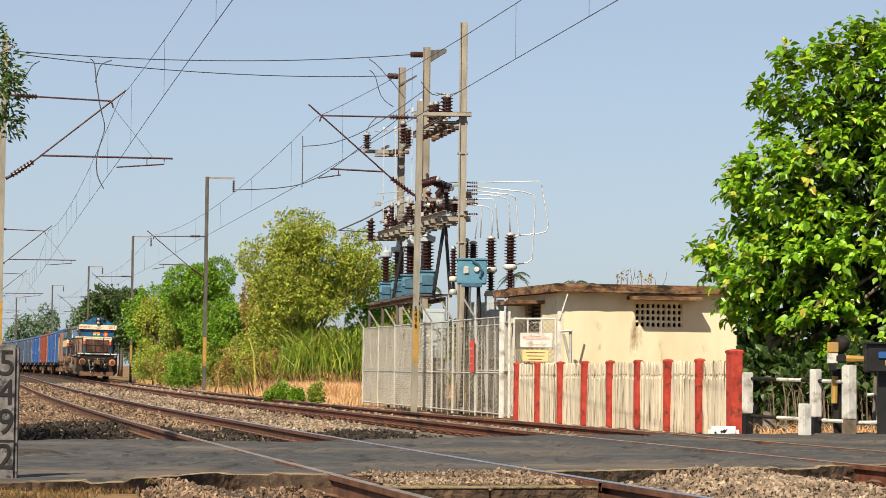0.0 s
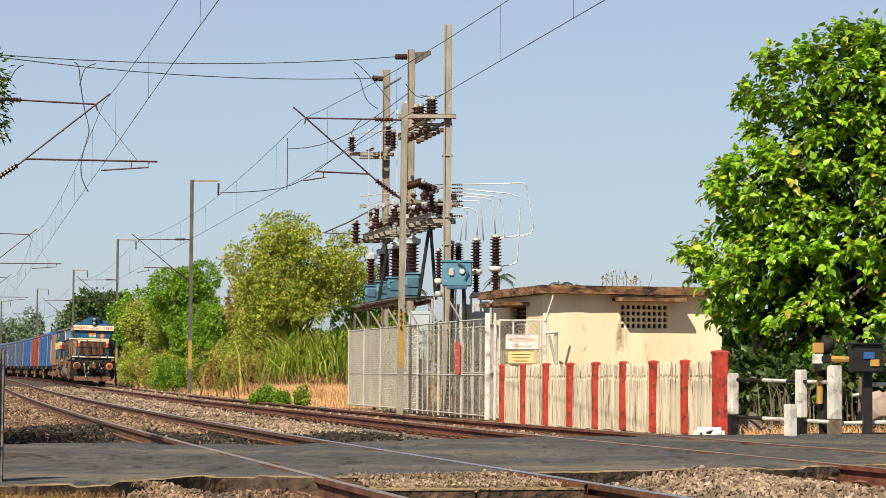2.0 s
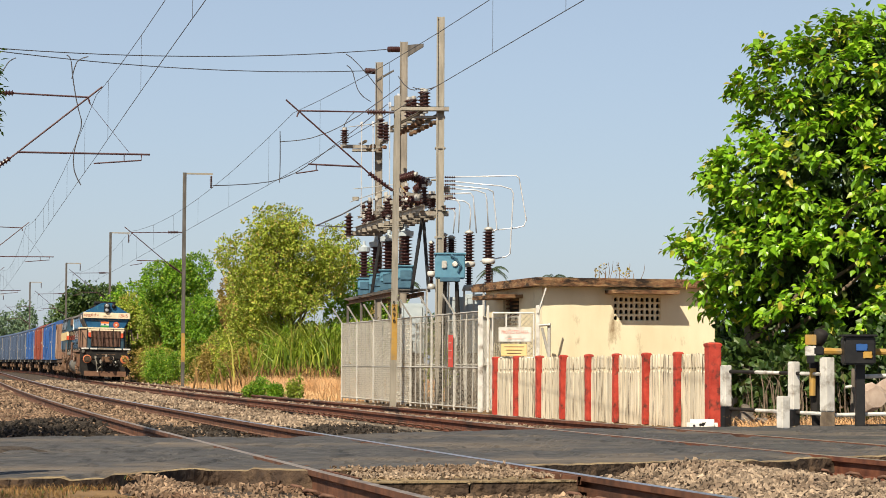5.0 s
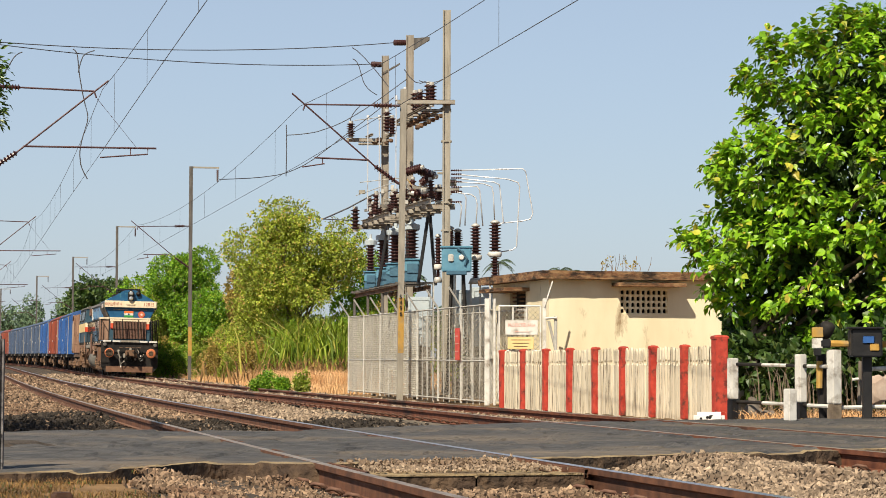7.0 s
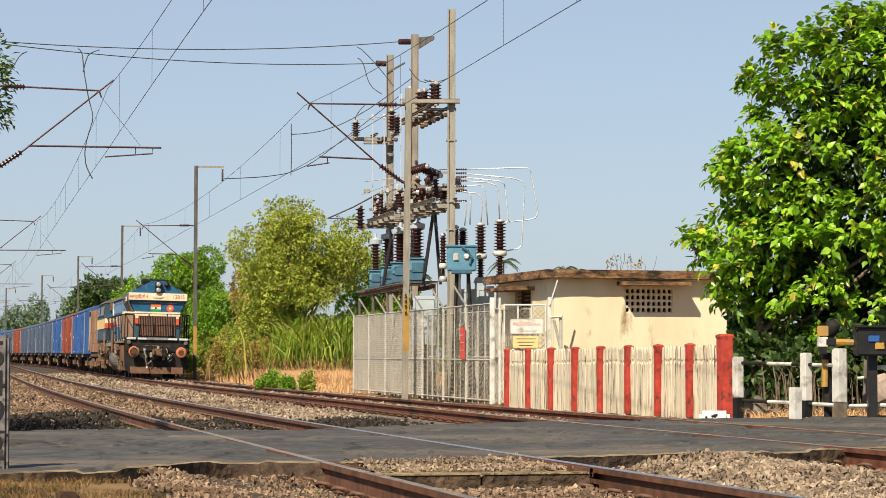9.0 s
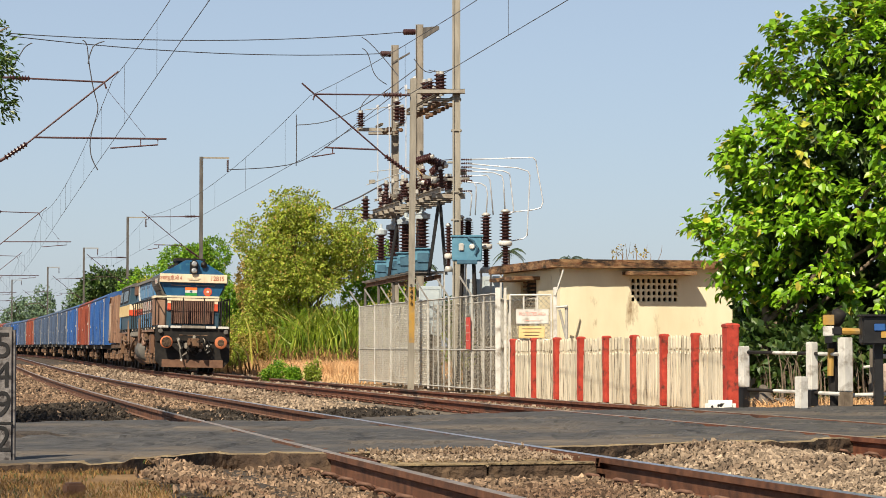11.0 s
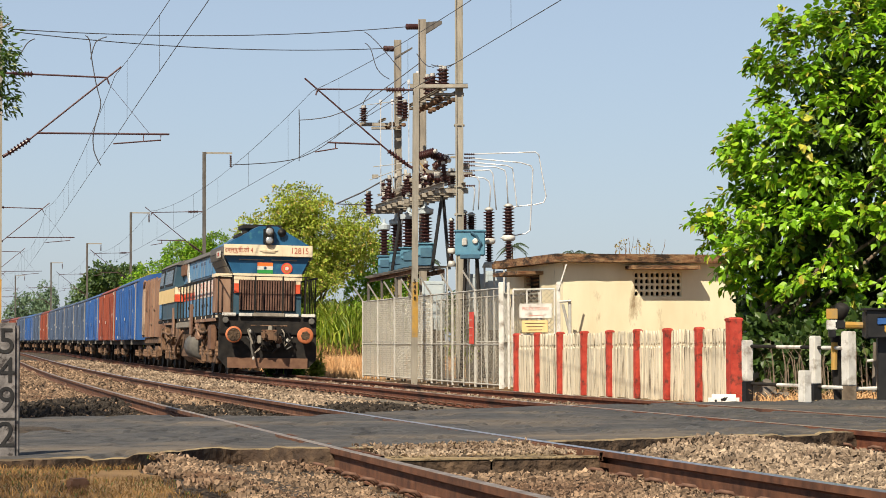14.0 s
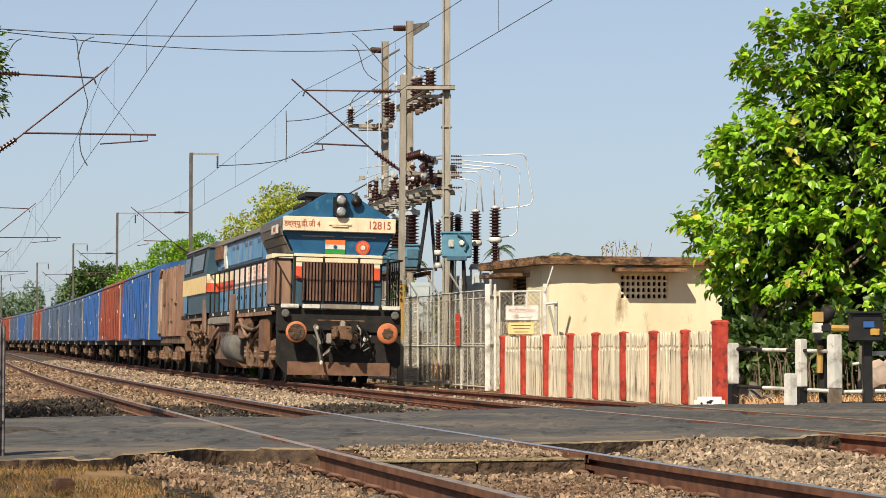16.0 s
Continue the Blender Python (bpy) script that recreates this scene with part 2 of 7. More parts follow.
    greylouvre=material("grey_louvre", (0.09, 0.085, 0.08), (0.14, 0.13, 0.115), 6, 0.7, bump=0.15),
    wagonblue=material("wagon_blue", (0.02, 0.08, 0.26), (0.032, 0.112, 0.33), 2, 0.5, bump=0.1, c3=(0.1, 0.13, 0.2), stain=1.6, stain_at=(0.5, 0.74), stretch=(1, 1, 0.3)),
    wagongrey=material("faded_wagon_blue", (0.05, 0.078, 0.14), (0.08, 0.115, 0.19), 2, 0.55, bump=0.1, c3=(0.13, 0.135, 0.15), stain=1.6, stretch=(1, 1, 0.3)),
    wagonred=material("wagon_red_oxide", (0.2, 0.042, 0.024), (0.28, 0.07, 0.04), 2, 0.6, bump=0.1, c3=(0.14, 0.07, 0.05), stain=1.6, stretch=(1, 1, 0.3)),
    wagondark=material("dark_maroon_wagon", (0.055, 0.022, 0.026), (0.085, 0.034, 0.036), 2, 0.65, bump=0.1, c3=(0.06, 0.05, 0.06), stain=1.6, stretch=(1, 1, 0.3)),
    vanbrown=material("dusty_brown_van", (0.2, 0.11, 0.075), (0.32, 0.2, 0.135), 2.5, 0.8, bump=0.2, c3=(0.1, 0.045, 0.03), stain=1.4, stain_at=(0.5, 0.68), stretch=(1, 1, 0.3)),
    vanpale=material("pale_dusty_plate", (0.34, 0.24, 0.18), (0.46, 0.34, 0.26), 4, 0.85, bump=0.2, c3=(0.14, 0.08, 0.055), stain=2.4, stain_at=(0.54, 0.7)),
    saffron=material("saffron", (0.8, 0.16, 0.03), (0.82, 0.2, 0.04), 5, 0.5, bump=0),
    green=material("flag_green", (0.02, 0.24, 0.05), (0.03, 0.27, 0.06), 5, 0.5, bump=0),
    glass=material("dark_glass", (0.02, 0.025, 0.028), (0.035, 0.04, 0.043), 2, 0.25, bump=0, spec=0.4),
    lens=material("headlight_lens", (0.42, 0.42, 0.42), (0.75, 0.75, 0.73), 24, 0.2, 0.7, bump=0.1, bump_scale=40),
    kmstone=material("grey_km_post", (0.085, 0.077, 0.077), (0.2, 0.184, 0.18), 14, 0.85, bump=0.6, bump_scale=50, c3=(0.04, 0.034, 0.034), stain=13, stain_at=(0.56, 0.64)),
)
M["peepal"] = leaf_material("broad_leaf", (0.075, 0.2, 0.008), (0.31, 0.54, 0.022), (0.5, 0.4, 0.06), 0.36, 0.28)
M["olive"] = leaf_material("olive_leaf", (0.17, 0.23, 0.028), (0.48, 0.57, 0.065), (0.62, 0.4, 0.13), 0.55, 0.38)
M["fresh"] = leaf_material("fresh_leaf", (0.07, 0.18, 0.012), (0.26, 0.47, 0.025), (0.42, 0.46, 0.06), 0.5, 0.36)
M["drygreen"] = leaf_material("dry_leaf", (0.24, 0.19, 0.035), (0.44, 0.34, 0.08), (0.54, 0.33, 0.11), 0.6, 0.3)
# dark green of far trees; on the broad-leaved tree it paints in shade
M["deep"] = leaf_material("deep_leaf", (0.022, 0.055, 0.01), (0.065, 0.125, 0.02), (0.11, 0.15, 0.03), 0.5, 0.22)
# paler grey-green: the haze over the skyline trees is mixed into the colour
M["far"] = leaf_material("haze_toned_leaf", (0.09, 0.15, 0.09), (0.16, 0.25, 0.13), (0.2, 0.27, 0.16), 0.7, 0.2)
M["cane"] = leaf_material("cane_leaf", (0.16, 0.25, 0.015), (0.36, 0.44, 0.05), (0.5, 0.42, 0.15), 0.5, 0.3)
M["reed"] = leaf_material("reed_leaf", (0.1, 0.17, 0.012), (0.33, 0.42, 0.04), (0.52, 0.4, 0.12), 0.5, 0.33)
M["palm"] = leaf_material("palm_leaf", (0.03, 0.055, 0.03), (0.08, 0.115, 0.06), (0.12, 0.14, 0.08), 0.5, 0.2)
M["neem"] = leaf_material("neem_leaf", (0.03, 0.075, 0.01), (0.09, 0.16, 0.02), (0.14, 0.18, 0.04), 0.4, 0.3)


# ---- mesh helpers ----
def solid(name, bm, mat, smooth=False):
    me = bpy.data.meshes.new(name)
    bm.to_mesh(me)
    bm.free()
    me.materials.append(mat)
    if smooth:
        me.shade_smooth()
    return me


def part(name, bm, mat, parent=None, label="", smooth=False):
    """Links a bmesh as one mesh object under a thing or a part."""
    ob = new(name, solid(name, bm, mat, smooth))
    ob.parent = parent
    return tagged(ob, label)


def thing(name, label, category, m=None, group="", kind=""):
    ob = new(name)
    ob.empty_display_size = 0.2
    if m is not None:
        ob.matrix_basis = m
    return tagged(ob, label, category, group, kind)


def box(bm, c, s, bevel=0.0, rot=None):
    """A box of size s about c, its edges bevelled."""
    m = Matrix.Translation(c) @ (rot.to_4x4() if rot else Matrix.Identity(4)) @ Matrix.Diagonal((*s, 1))
    g = bmesh.ops.create_cube(bm, size=1, matrix=m)
    if bevel:
        es = {e for v in g["verts"] for e in v.link_edges}
        bmesh.ops.bevel(bm, geom=list(es), offset=bevel, segments=2, affect="EDGES", clamp_overlap=True)
    return bm


def tube(bm, pts, r, seg=6, caps=True):
    """A round bar along pts; r is one radius or one for each point."""
    pts = [Vector(p) for p in pts]
    rr = r if isinstance(r, (list, tuple)) else [r] * len(pts)
    up, rings = Vector((0.03, 0.05, 1)), []
    for i, p in enumerate(pts):
        d = (pts[min(i + 1, len(pts) - 1)] - pts[max(i - 1, 0)]).normalized()
        if abs(d.dot(up.normalized())) > 0.97:
            side = d.cross(Vector((0, 1, 0.02))).normalized()
        else:
            side = d.cross(up).normalized()
        other = side.cross(d).normalized()
        rings.append([bm.verts.new(p + (side * math.cos(a) + other * math.sin(a)) * rr[i])
                      for a in (2 * math.pi * k / seg for k in range(seg))])
    for a, b in zip(rings, rings[1:]):
        for k in range(seg):
            bm.faces.new((a[k], a[(k + 1) % seg], b[(k + 1) % seg], b[k]))
    if caps:
        bm.faces.new(rings[0][::-1])
        bm.faces.new(rings[-1])
    return bm


def lathe(bm, profile, m=None, seg=12):
    """Turns a profile of (radius, height) about z."""
    m = m or Matrix.Identity(4)
    rings = [[bm.verts.new(m @ Vector((r * math.cos(a), r * math.sin(a), z))) for a in (2 * math.pi * k / seg for k in range(seg))]
             for r, z in profile]
    for a, b in zip(rings, rings[1:]):
        for k in range(seg):
            bm.faces.new((a[k], a[(k + 1) % seg], b[(k + 1) % seg], b[k]))
    bm.faces.new(rings[0][::-1])
    bm.faces.new(rings[-1])
    return bm


def prism(bm, outline, depth, m):
    """Extrudes an outline (x, z) by depth along y, placed by m."""
    a = [bm.verts.new(m @ Vector((x, 0, z))) for x, z in outline]
    b = [bm.verts.new(m @ Vector((x, depth, z))) for x, z in outline]
    n = len(a)
    bm.faces.new(a)
    bm.faces.new(b[::-1])
    for i in range(n):
        bm.faces.new((a[i], b[i], b[(i + 1) % n], a[(i + 1) % n]))
    return bm


def lettering(name, text, size, mat, m, parent, width=0.0):
    """Flat letters of the built-in font, as a mesh; squeezed to a width if given."""
    cu = bpy.data.curves.new(name, "FONT")
    cu.body, cu.size, cu.align_x, cu.align_y, cu.extrude = text, size, "CENTER", "CENTER", 0.003
    tmp = new(name, cu)
    me = bpy.data.meshes.new_from_object(tmp.evaluated_get(bpy.context.evaluated_depsgraph_get()))
    bpy.data.objects.remove(tmp)
    xs = [v.co.x for v in me.vertices] or [0, 1]
    if width and max(xs) > min(xs):
        me.transform(Matrix.Diagonal((width / (max(xs) - min(xs)), 1, 1, 1)))
    me.materials.clear()
    me.materials.append(mat)
    ob = new(name, me)
    ob.parent = parent
    ob.matrix_basis = m
    return ob


def mesh_np(name, verts, faces, mat):
    me = bpy.data.meshes.new(name)
    me.from_pydata(verts.tolist() if hasattr(verts, "tolist") else verts, [], faces.tolist() if hasattr(faces, "tolist") else faces)
    me.materials.append(mat)
    return me


# ---- the railway's line ----
def line_x(y):
    return 8.6616 - 0.24247 * y + 2.3933e-4 * y * y - 7.8387e-7 * y ** 3


def line_z(y):
    y = min(y, 170.0)
    return 0.073 - 0.005731 * y + 2.63e-5 * y * y


ARC = [(0.0, 5.0)]
while ARC[-1][1] < 560:
    a, y = ARC[-1]
    ARC.append((a + math.hypot(line_x(y + 1) - line_x(y), 1), y + 1))
ARC_S, ARC_Y = np.array([a for a, y in ARC]), np.array([y for a, y in ARC])


def on_line(arc, off=0.0, up=0.0):
    """A point beside the far track's centre, by its distance along it; off is to the right as seen from the camera."""
    y = float(np.interp(arc, ARC_S, ARC_Y)) if arc >= 0 else 5.0 + arc * 0.972
    d = line_x(y + 0.5) - line_x(y - 0.5)
    n = math.hypot(1, d)
    lean = 0.021 * off * min(max((y - 30) / 12, 0), 1) if abs(off) < 1.2 else 0      # superelevation on the bend
    return Vector((line_x(y) + off / n, y - off * d / n, line_z(y) + up - lean))


def heading(arc):
    p = on_line(arc - 1) - on_line(arc + 1)
    return math.degrees(math.atan2(-p.x, p.y))


NEAR = -4.8     # centre of the near track, beside the far one
ROAD_D = Vector((1.0, 0.72, 0)).normalized()


def road_side(x, y):
    """Across the road: 0 on its near edge, 1 on its far edge."""
    return (y - 0.72 * x - 16.2) / 10.4


# ---- ground, road and tracks ----
def rise(x, y, s=1.0, seed=0.0):
    return noise.noise(Vector((x * s + seed, y * s, seed)))


def verge(x, y):
    """The roadside verge stands higher than the track bed."""
    s = min(max((-x - 0.24 * (y - 12) - 0.75) / 0.7, 0), 1)
    return 0.2 * s * s * (3 - 2 * s) * min(max((26 - y) / 6, 0), 1)


def swell(x, y, o):
    """Heaped ballast: before the road between the tracks, and a low mound beyond it."""
    v = road_side(x, y)
    h = 0.05 * math.exp(-((o + 2.6) / 0.7) ** 2) - 0.06 * math.exp(-((o + 1.15) / 0.3) ** 2) - (0.05 * math.exp(-((o + 4.5) / 0.4) ** 2) if v > 0.5 else 0)
    if v < 0:
        h += (0.02 + 0.05 * math.exp(-((o + 6.0) / 0.4) ** 2)) * math.exp(-(v / 0.05) ** 2)      # dirt banked against the road slab
    if v < 0.5:
        h += 0.1 * math.exp(-((o + 2.2) / 0.75) ** 2) + 0.03 * math.exp(-((o + 6.45) / 0.45) ** 2)
    else:
        h += 0.13 * math.exp(-((x + 5.7) / 0.9) ** 2 - ((y - 32) / 4.5) ** 2)
    return h


def build_ground():
    xs = [-2500, -900, -400, -200, -120, -80] + [-60 + 3 * i for i in range(41)] + [80, 120, 200, 400, 900, 2500]
    ys = [-300, -80, -30, -10] + [i * 1.5 for i in range(60)] + [92 + 6 * i for i in range(30)] + [290, 340, 420, 600, 1000, 2000, 4500]
    v = [(x, y, line_z(max(y, 0)) - 0.25 + verge(x, y) + (0.05 * rise(x, y, 0.3) if abs(x) < 90 and 0 < y < 300 else 0)) for y in ys for x in xs]
    w = len(xs)
    f = [(j * w + i, j * w + i + 1, (j + 1) * w + i + 1, (j + 1) * w + i) for j in range(len(ys) - 1) for i in range(w - 1)]
    ob = new("ground", mesh_np("ground", v, f, M["soil"]))
    ob.data.shade_smooth()
    tagged(ob, "dry brown earth with patches of straw-coloured soil", "ground", kind="structure")
    # ballast bed
    arcs = [-40, -30, -20, -12] + [-8 + 0.6 * i for i in range(80)] + [40 + 2.5 * i for i in range(90)]
    offs = [-9.2, -8.2, -7.4, -6.6, -5.9, -5.64, -5.2, -4.8, -4.3, -3.96, -3.6, -3.0, -2.4, -1.8, -1.2, -0.84, -0.4, 0, 0.4, 0.84, 1.3, 1.9, 2.5, 3.1]
    v, w = [], len(offs)
    for a in arcs:
        for o in offs:
            p = on_line(a, o)
            edge = 1 if (-7.15 if road_side(p.x, p.y) < 0.5 else -8.3) < o < 2.3 else 0
            heap = swell(p.x, p.y, o) + 0.02 * rise(p.x, p.y, 1.7, 3)
            v.append((p.x, p.y, p.z - (0.19 - heap if edge else 0.34) + verge(p.x, p.y)))
    f = [(j * w + i, j * w + i + 1, (j + 1) * w + i + 1, (j + 1) * w + i) for j in range(len(arcs) - 1) for i in range(w - 1)]
    ob = new("ballast_bed", mesh_np("ballast_bed", v, f, M["bed"]))
    ob.data.shade_smooth()
    tagged(ob, "brown crushed-stone railway bed under both tracks", "ballast", kind="structure")


def road_y(x, v):
    near = 0.10 * math.exp(-((x + 1.6) / 0.5) ** 2)
    far = 1 - 0.16 * math.exp(-((x + 1.7) / 1.2) ** 2) - 0.03 * math.exp(-((x - 0.3) / 0.6) ** 2)
    return 0.72 * x + 16.2 + 10.4 * (near + (far - near) * v) + 0.12 * rise(x, v * 3, 1.3, 7) * (1 if v in (0, 1) else 0.3)


def build_road():
    road = thing("road", "worn grey asphalt road over the level crossing", "road", kind="structure")
    xs, n = [-26 + 0.4 * i for i in range(51)] + [-5.6 + 0.045 * i for i in range(324)] + [9 + 0.4 * i for i in range(80)], 84
    top = []
    for x in xs:
        for j in range(n + 1):
            y = road_y(x, j / n)
            worn = rise(x, 0.35 * y, 1.6, 2) + 0.6 * rise(x, 0.4 * y, 4.6, 9)
            flake = min(max((worn - 0.16) / 0.04, 0), 1)
            dip = 0.02 * flake + 0.011 * abs(rise(x, 0.5 * y, 8.0, 3))
            top.append((x, y, line_z(max(y, 0)) - 0.006 - dip - (0.015 if j in (0, n) else 0)))
    w = n + 1
    f = [(i * w + j, (i + 1) * w + j, (i + 1) * w + j + 1, i * w + j + 1) for i in range(len(xs) - 1) for j in range(n)]
    ob = new("surface", mesh_np("surface", top, f, M["asphalt"]))
    ob.parent = road
    for edge, name in ((0, "near_edge"), (n, "far_edge")):
        v, f = [], []
        s = -1 if edge == 0 else 1
        for i, x in enumerate(xs):
            p = top[i * w + edge]
            e = 0.1 + 0.1 * abs(rise(x, edge, 2.2, 11))
            v += [(p[0], p[1] - s * 0.1 - 0.05 * rise(x, edge, 2.3, 4), p[2] + 0.012), (p[0], p[1] + s * e * 0.5, p[2] + 0.006), (p[0] + 0.02 * s, p[1] + s * (e * 0.6 + 0.04), p[2] - 0.24)]
        for i in range(len(xs) - 1):
            for k in range(2):
                q = (i * 3 + k, i * 3 + 3 + k, i * 3 + 4 + k, i * 3 + 1 + k)
                f.append(q if s < 0 else q[::-1])
        ob = new(name, mesh_np(name, v, f[::2], M["kerb"]))
        ob.parent = road
        tagged(ob, "crumbled sandy road edge")
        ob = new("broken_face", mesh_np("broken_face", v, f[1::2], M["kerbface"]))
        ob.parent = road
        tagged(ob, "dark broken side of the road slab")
    # apron between the near rails, closed by a steel beam
    bm = bmesh.new()
    quad = [on_line(11.1, NEAR - 0.73), on_line(11.1, NEAR + 0.73), on_line(13.6, NEAR + 0.73), on_line(12.6, NEAR - 0.73)]
    bm.faces.new([bm.verts.new(p + Vector((0, 0, -0.05))) for p in quad])
    bmesh.ops.subdivide_edges(bm, edges=bm.edges[:], cuts=14, use_grid_fill=True)
    for v in bm.verts:
        v.co.z += 0.025 * rise(v.co.x, v.co.y, 3.5, 9)
    part("apron", bm, M["kerb"], road, "sandy stones packed between the rails")
    bm = bmesh.new()
    a, b = on_line(11.05, NEAR - 0.76), on_line(11.05, NEAR + 0.76)
    rot = Matrix.Rotation(math.atan2(b.y - a.y, b.x - a.x), 3, "Z")
    for k in range(2):
        c = a.lerp(b, 0.25 + 0.5 * k)
        bm = bmesh.new()
        box(bm, (c.x, c.y, c.z - 0.125), (0.745, 0.04, 0.16), 0.006, rot)
        beam_half = part("end_beam", bm, M["kerbface"], road, "rusty steel beam closing the crossing apron")
        bm = bmesh.new()
        box(bm, (c.x, c.y + 0.03, c.z - 0.036), (0.745, 0.11, 0.014), 0.003, rot)
        part("beam_lip", bm, M["kerb"], beam_half, "sandy top edge of the beam")


def sweep(name, outline, off, arcs, mat, parent):
    v, f, n = [], [], len(outline)
    for a in arcs:
        for o, z in outline:
            v.append(tuple(on_line(a, off + o, z)))
    for i in range(len(arcs) - 1):
        for k in range(n):
            f.append((i * n + k, i * n + (k + 1) % n, (i + 1) * n + (k + 1) % n, (i + 1) * n + k))
    ob = new(name, mesh_np(name, v, f, mat))
    ob.parent = parent
    return ob


def build_tracks():
    arcs = [-38, -25, -14] + [-6 + 0.8 * i for i in range(100)] + [75 + 2 * i for i in range(20)] + [116 + 5 * i for i in range(42)]
    rail = [(-0.036, -0.002), (0.036, -0.002), (0.036, -0.04), (0.01, -0.055), (0.01, -0.14), (0.075, -0.16), (0.075, -0.172),
            (-0.075, -0.172), (-0.075, -0.16), (-0.01, -0.14), (-0.01, -0.055), (-0.036, -0.04)]
    head = [(-0.03, 0.0), (0.03, 0.0), (0.033, -0.003), (-0.033, -0.003)]
    bm = bmesh.new()
    box(bm, (0, 0, -0.23), (2.74, 0.25, 0.12), 0.02)
    sleeper = solid("sleeper", bm, M["sleeper"])
    bm = bmesh.new()
    for s in (-1, 1):
        tube(bm, [(s * 0.06, -0.05, -0.16), (s * 0.1, -0.06, -0.12), (s * 0.16, -0.03, -0.11), (s * 0.17, 0.03, -0.125), (s * 0.12, 0.06, -0.12), (s * 0.07, 0.03, -0.15)], 0.013, 5)
    clip = solid("rail_clip", bm, M["clip"], True)
    for name, c, words in (("far_track", 0.0, "rusty broad-gauge railway track on stone ballast"), ("near_track", NEAR, "broad-gauge railway track with one polished rail")):
        track = thing(name, words, "railway track", kind="structure")
        for s in (-1, 1):
            r = sweep("rail", rail, c + s * 0.838, arcs, M["railside" if name == "near_track" else "redside"], track)
            bright = name == "near_track" and s > 0
            h = sweep("rail_head", head, c + s * 0.838, arcs, M["railtop"] if bright else M["worntop"], r)
            tagged(h, "rail head polished by wheels" if bright else "dull worn rail head")
            # short check rail through the crossing
            a0 = 11.0 + (c + 4.8) * 0.85
            g = sweep("check_rail", [(-0.012, -0.004), (0.012, -0.004), (0.012, -0.06), (-0.012, -0.06)], c + s * 0.75, [a0 + 0.5 * i for i in range(17)], M["railside"], track)
        for i in range(64):
            a = -2 + 0.62 * i
            p, m = on_line(a, c), pose(0, 0, 0, 0, 0, heading(a) + 180)
            if 0.03 < road_side(p.x, p.y) < 0.97:
                continue
            ob = new("sleeper", sleeper)
            ob.parent, ob.matrix_basis = track, Matrix.Translation(p) @ m
            for s in (-1, 1):
                k = new("rail_clip", clip)
                k.parent, k.matrix_basis = track, Matrix.Translation(on_line(a, c + s * 0.838)) @ m
        # the clips farther off, as one mass
        vs, fs = [], []
        cv = np.array([v.co for v in clip.vertices])
        cf = [tuple(pp.vertices) for pp in clip.polygons]
        for i in range(130):
            a = 37.7 + 0.62 * i
            rz = math.radians(heading(a))
            rot = np.array([[math.cos(rz), -math.sin(rz), 0], [math.sin(rz), math.cos(rz), 0], [0, 0, 1]])
            for s in (-1, 1):
                b = len(vs) * 1
                vs += (cv @ rot.T + np.array(on_line(a, c + s * 0.838))).tolist()
                fs += [tuple(q + b for q in face) for face in cf]
        ob = new("far_clips", mesh_np("far_clips", vs, fs, M["clip"]))
        ob.parent = track
        tagged(ob, "rows of rusty rail clips", kind="stuff")


def rock_shapes(n, seed, fine=0):
    """Broken stones: jittered blocks, or smoother boulders when fine."""
    rng = np.random.default_rng(seed)
    bm = bmesh.new()
    if fine:
        bmesh.ops.create_icosphere(bm, subdivisions=fine, radius=1)
    else:
        bmesh.ops.create_cube(bm, size=1.45)
        bmesh.ops.triangulate(bm, faces=bm.faces[:])
    v0 = np.array([v.co for v in bm.verts])
    f0 = np.array([[v.index for v in f.verts] for f in bm.faces])
    bm.free()
    out = []
    for _ in range(n):
        q = v0 * (1 + rng.uniform(-0.12 if fine else -0.38, 0.1 if fine else 0.22, (len(v0), 1))) * rng.uniform((0.75, 0.6, 0.45), (1.25, 1.0, 0.8))
        if not fine:
            q = q + rng.uniform(-0.22, 0.22, q.shape)
        # flat broken sides
        for _k in range(3):
            d = rng.normal(size=3)
            d /= np.linalg.norm(d)
            h = q @ d
            q = q - np.outer(np.maximum(h - 0.42, 0), d)
        out.append(q)
    return out, f0


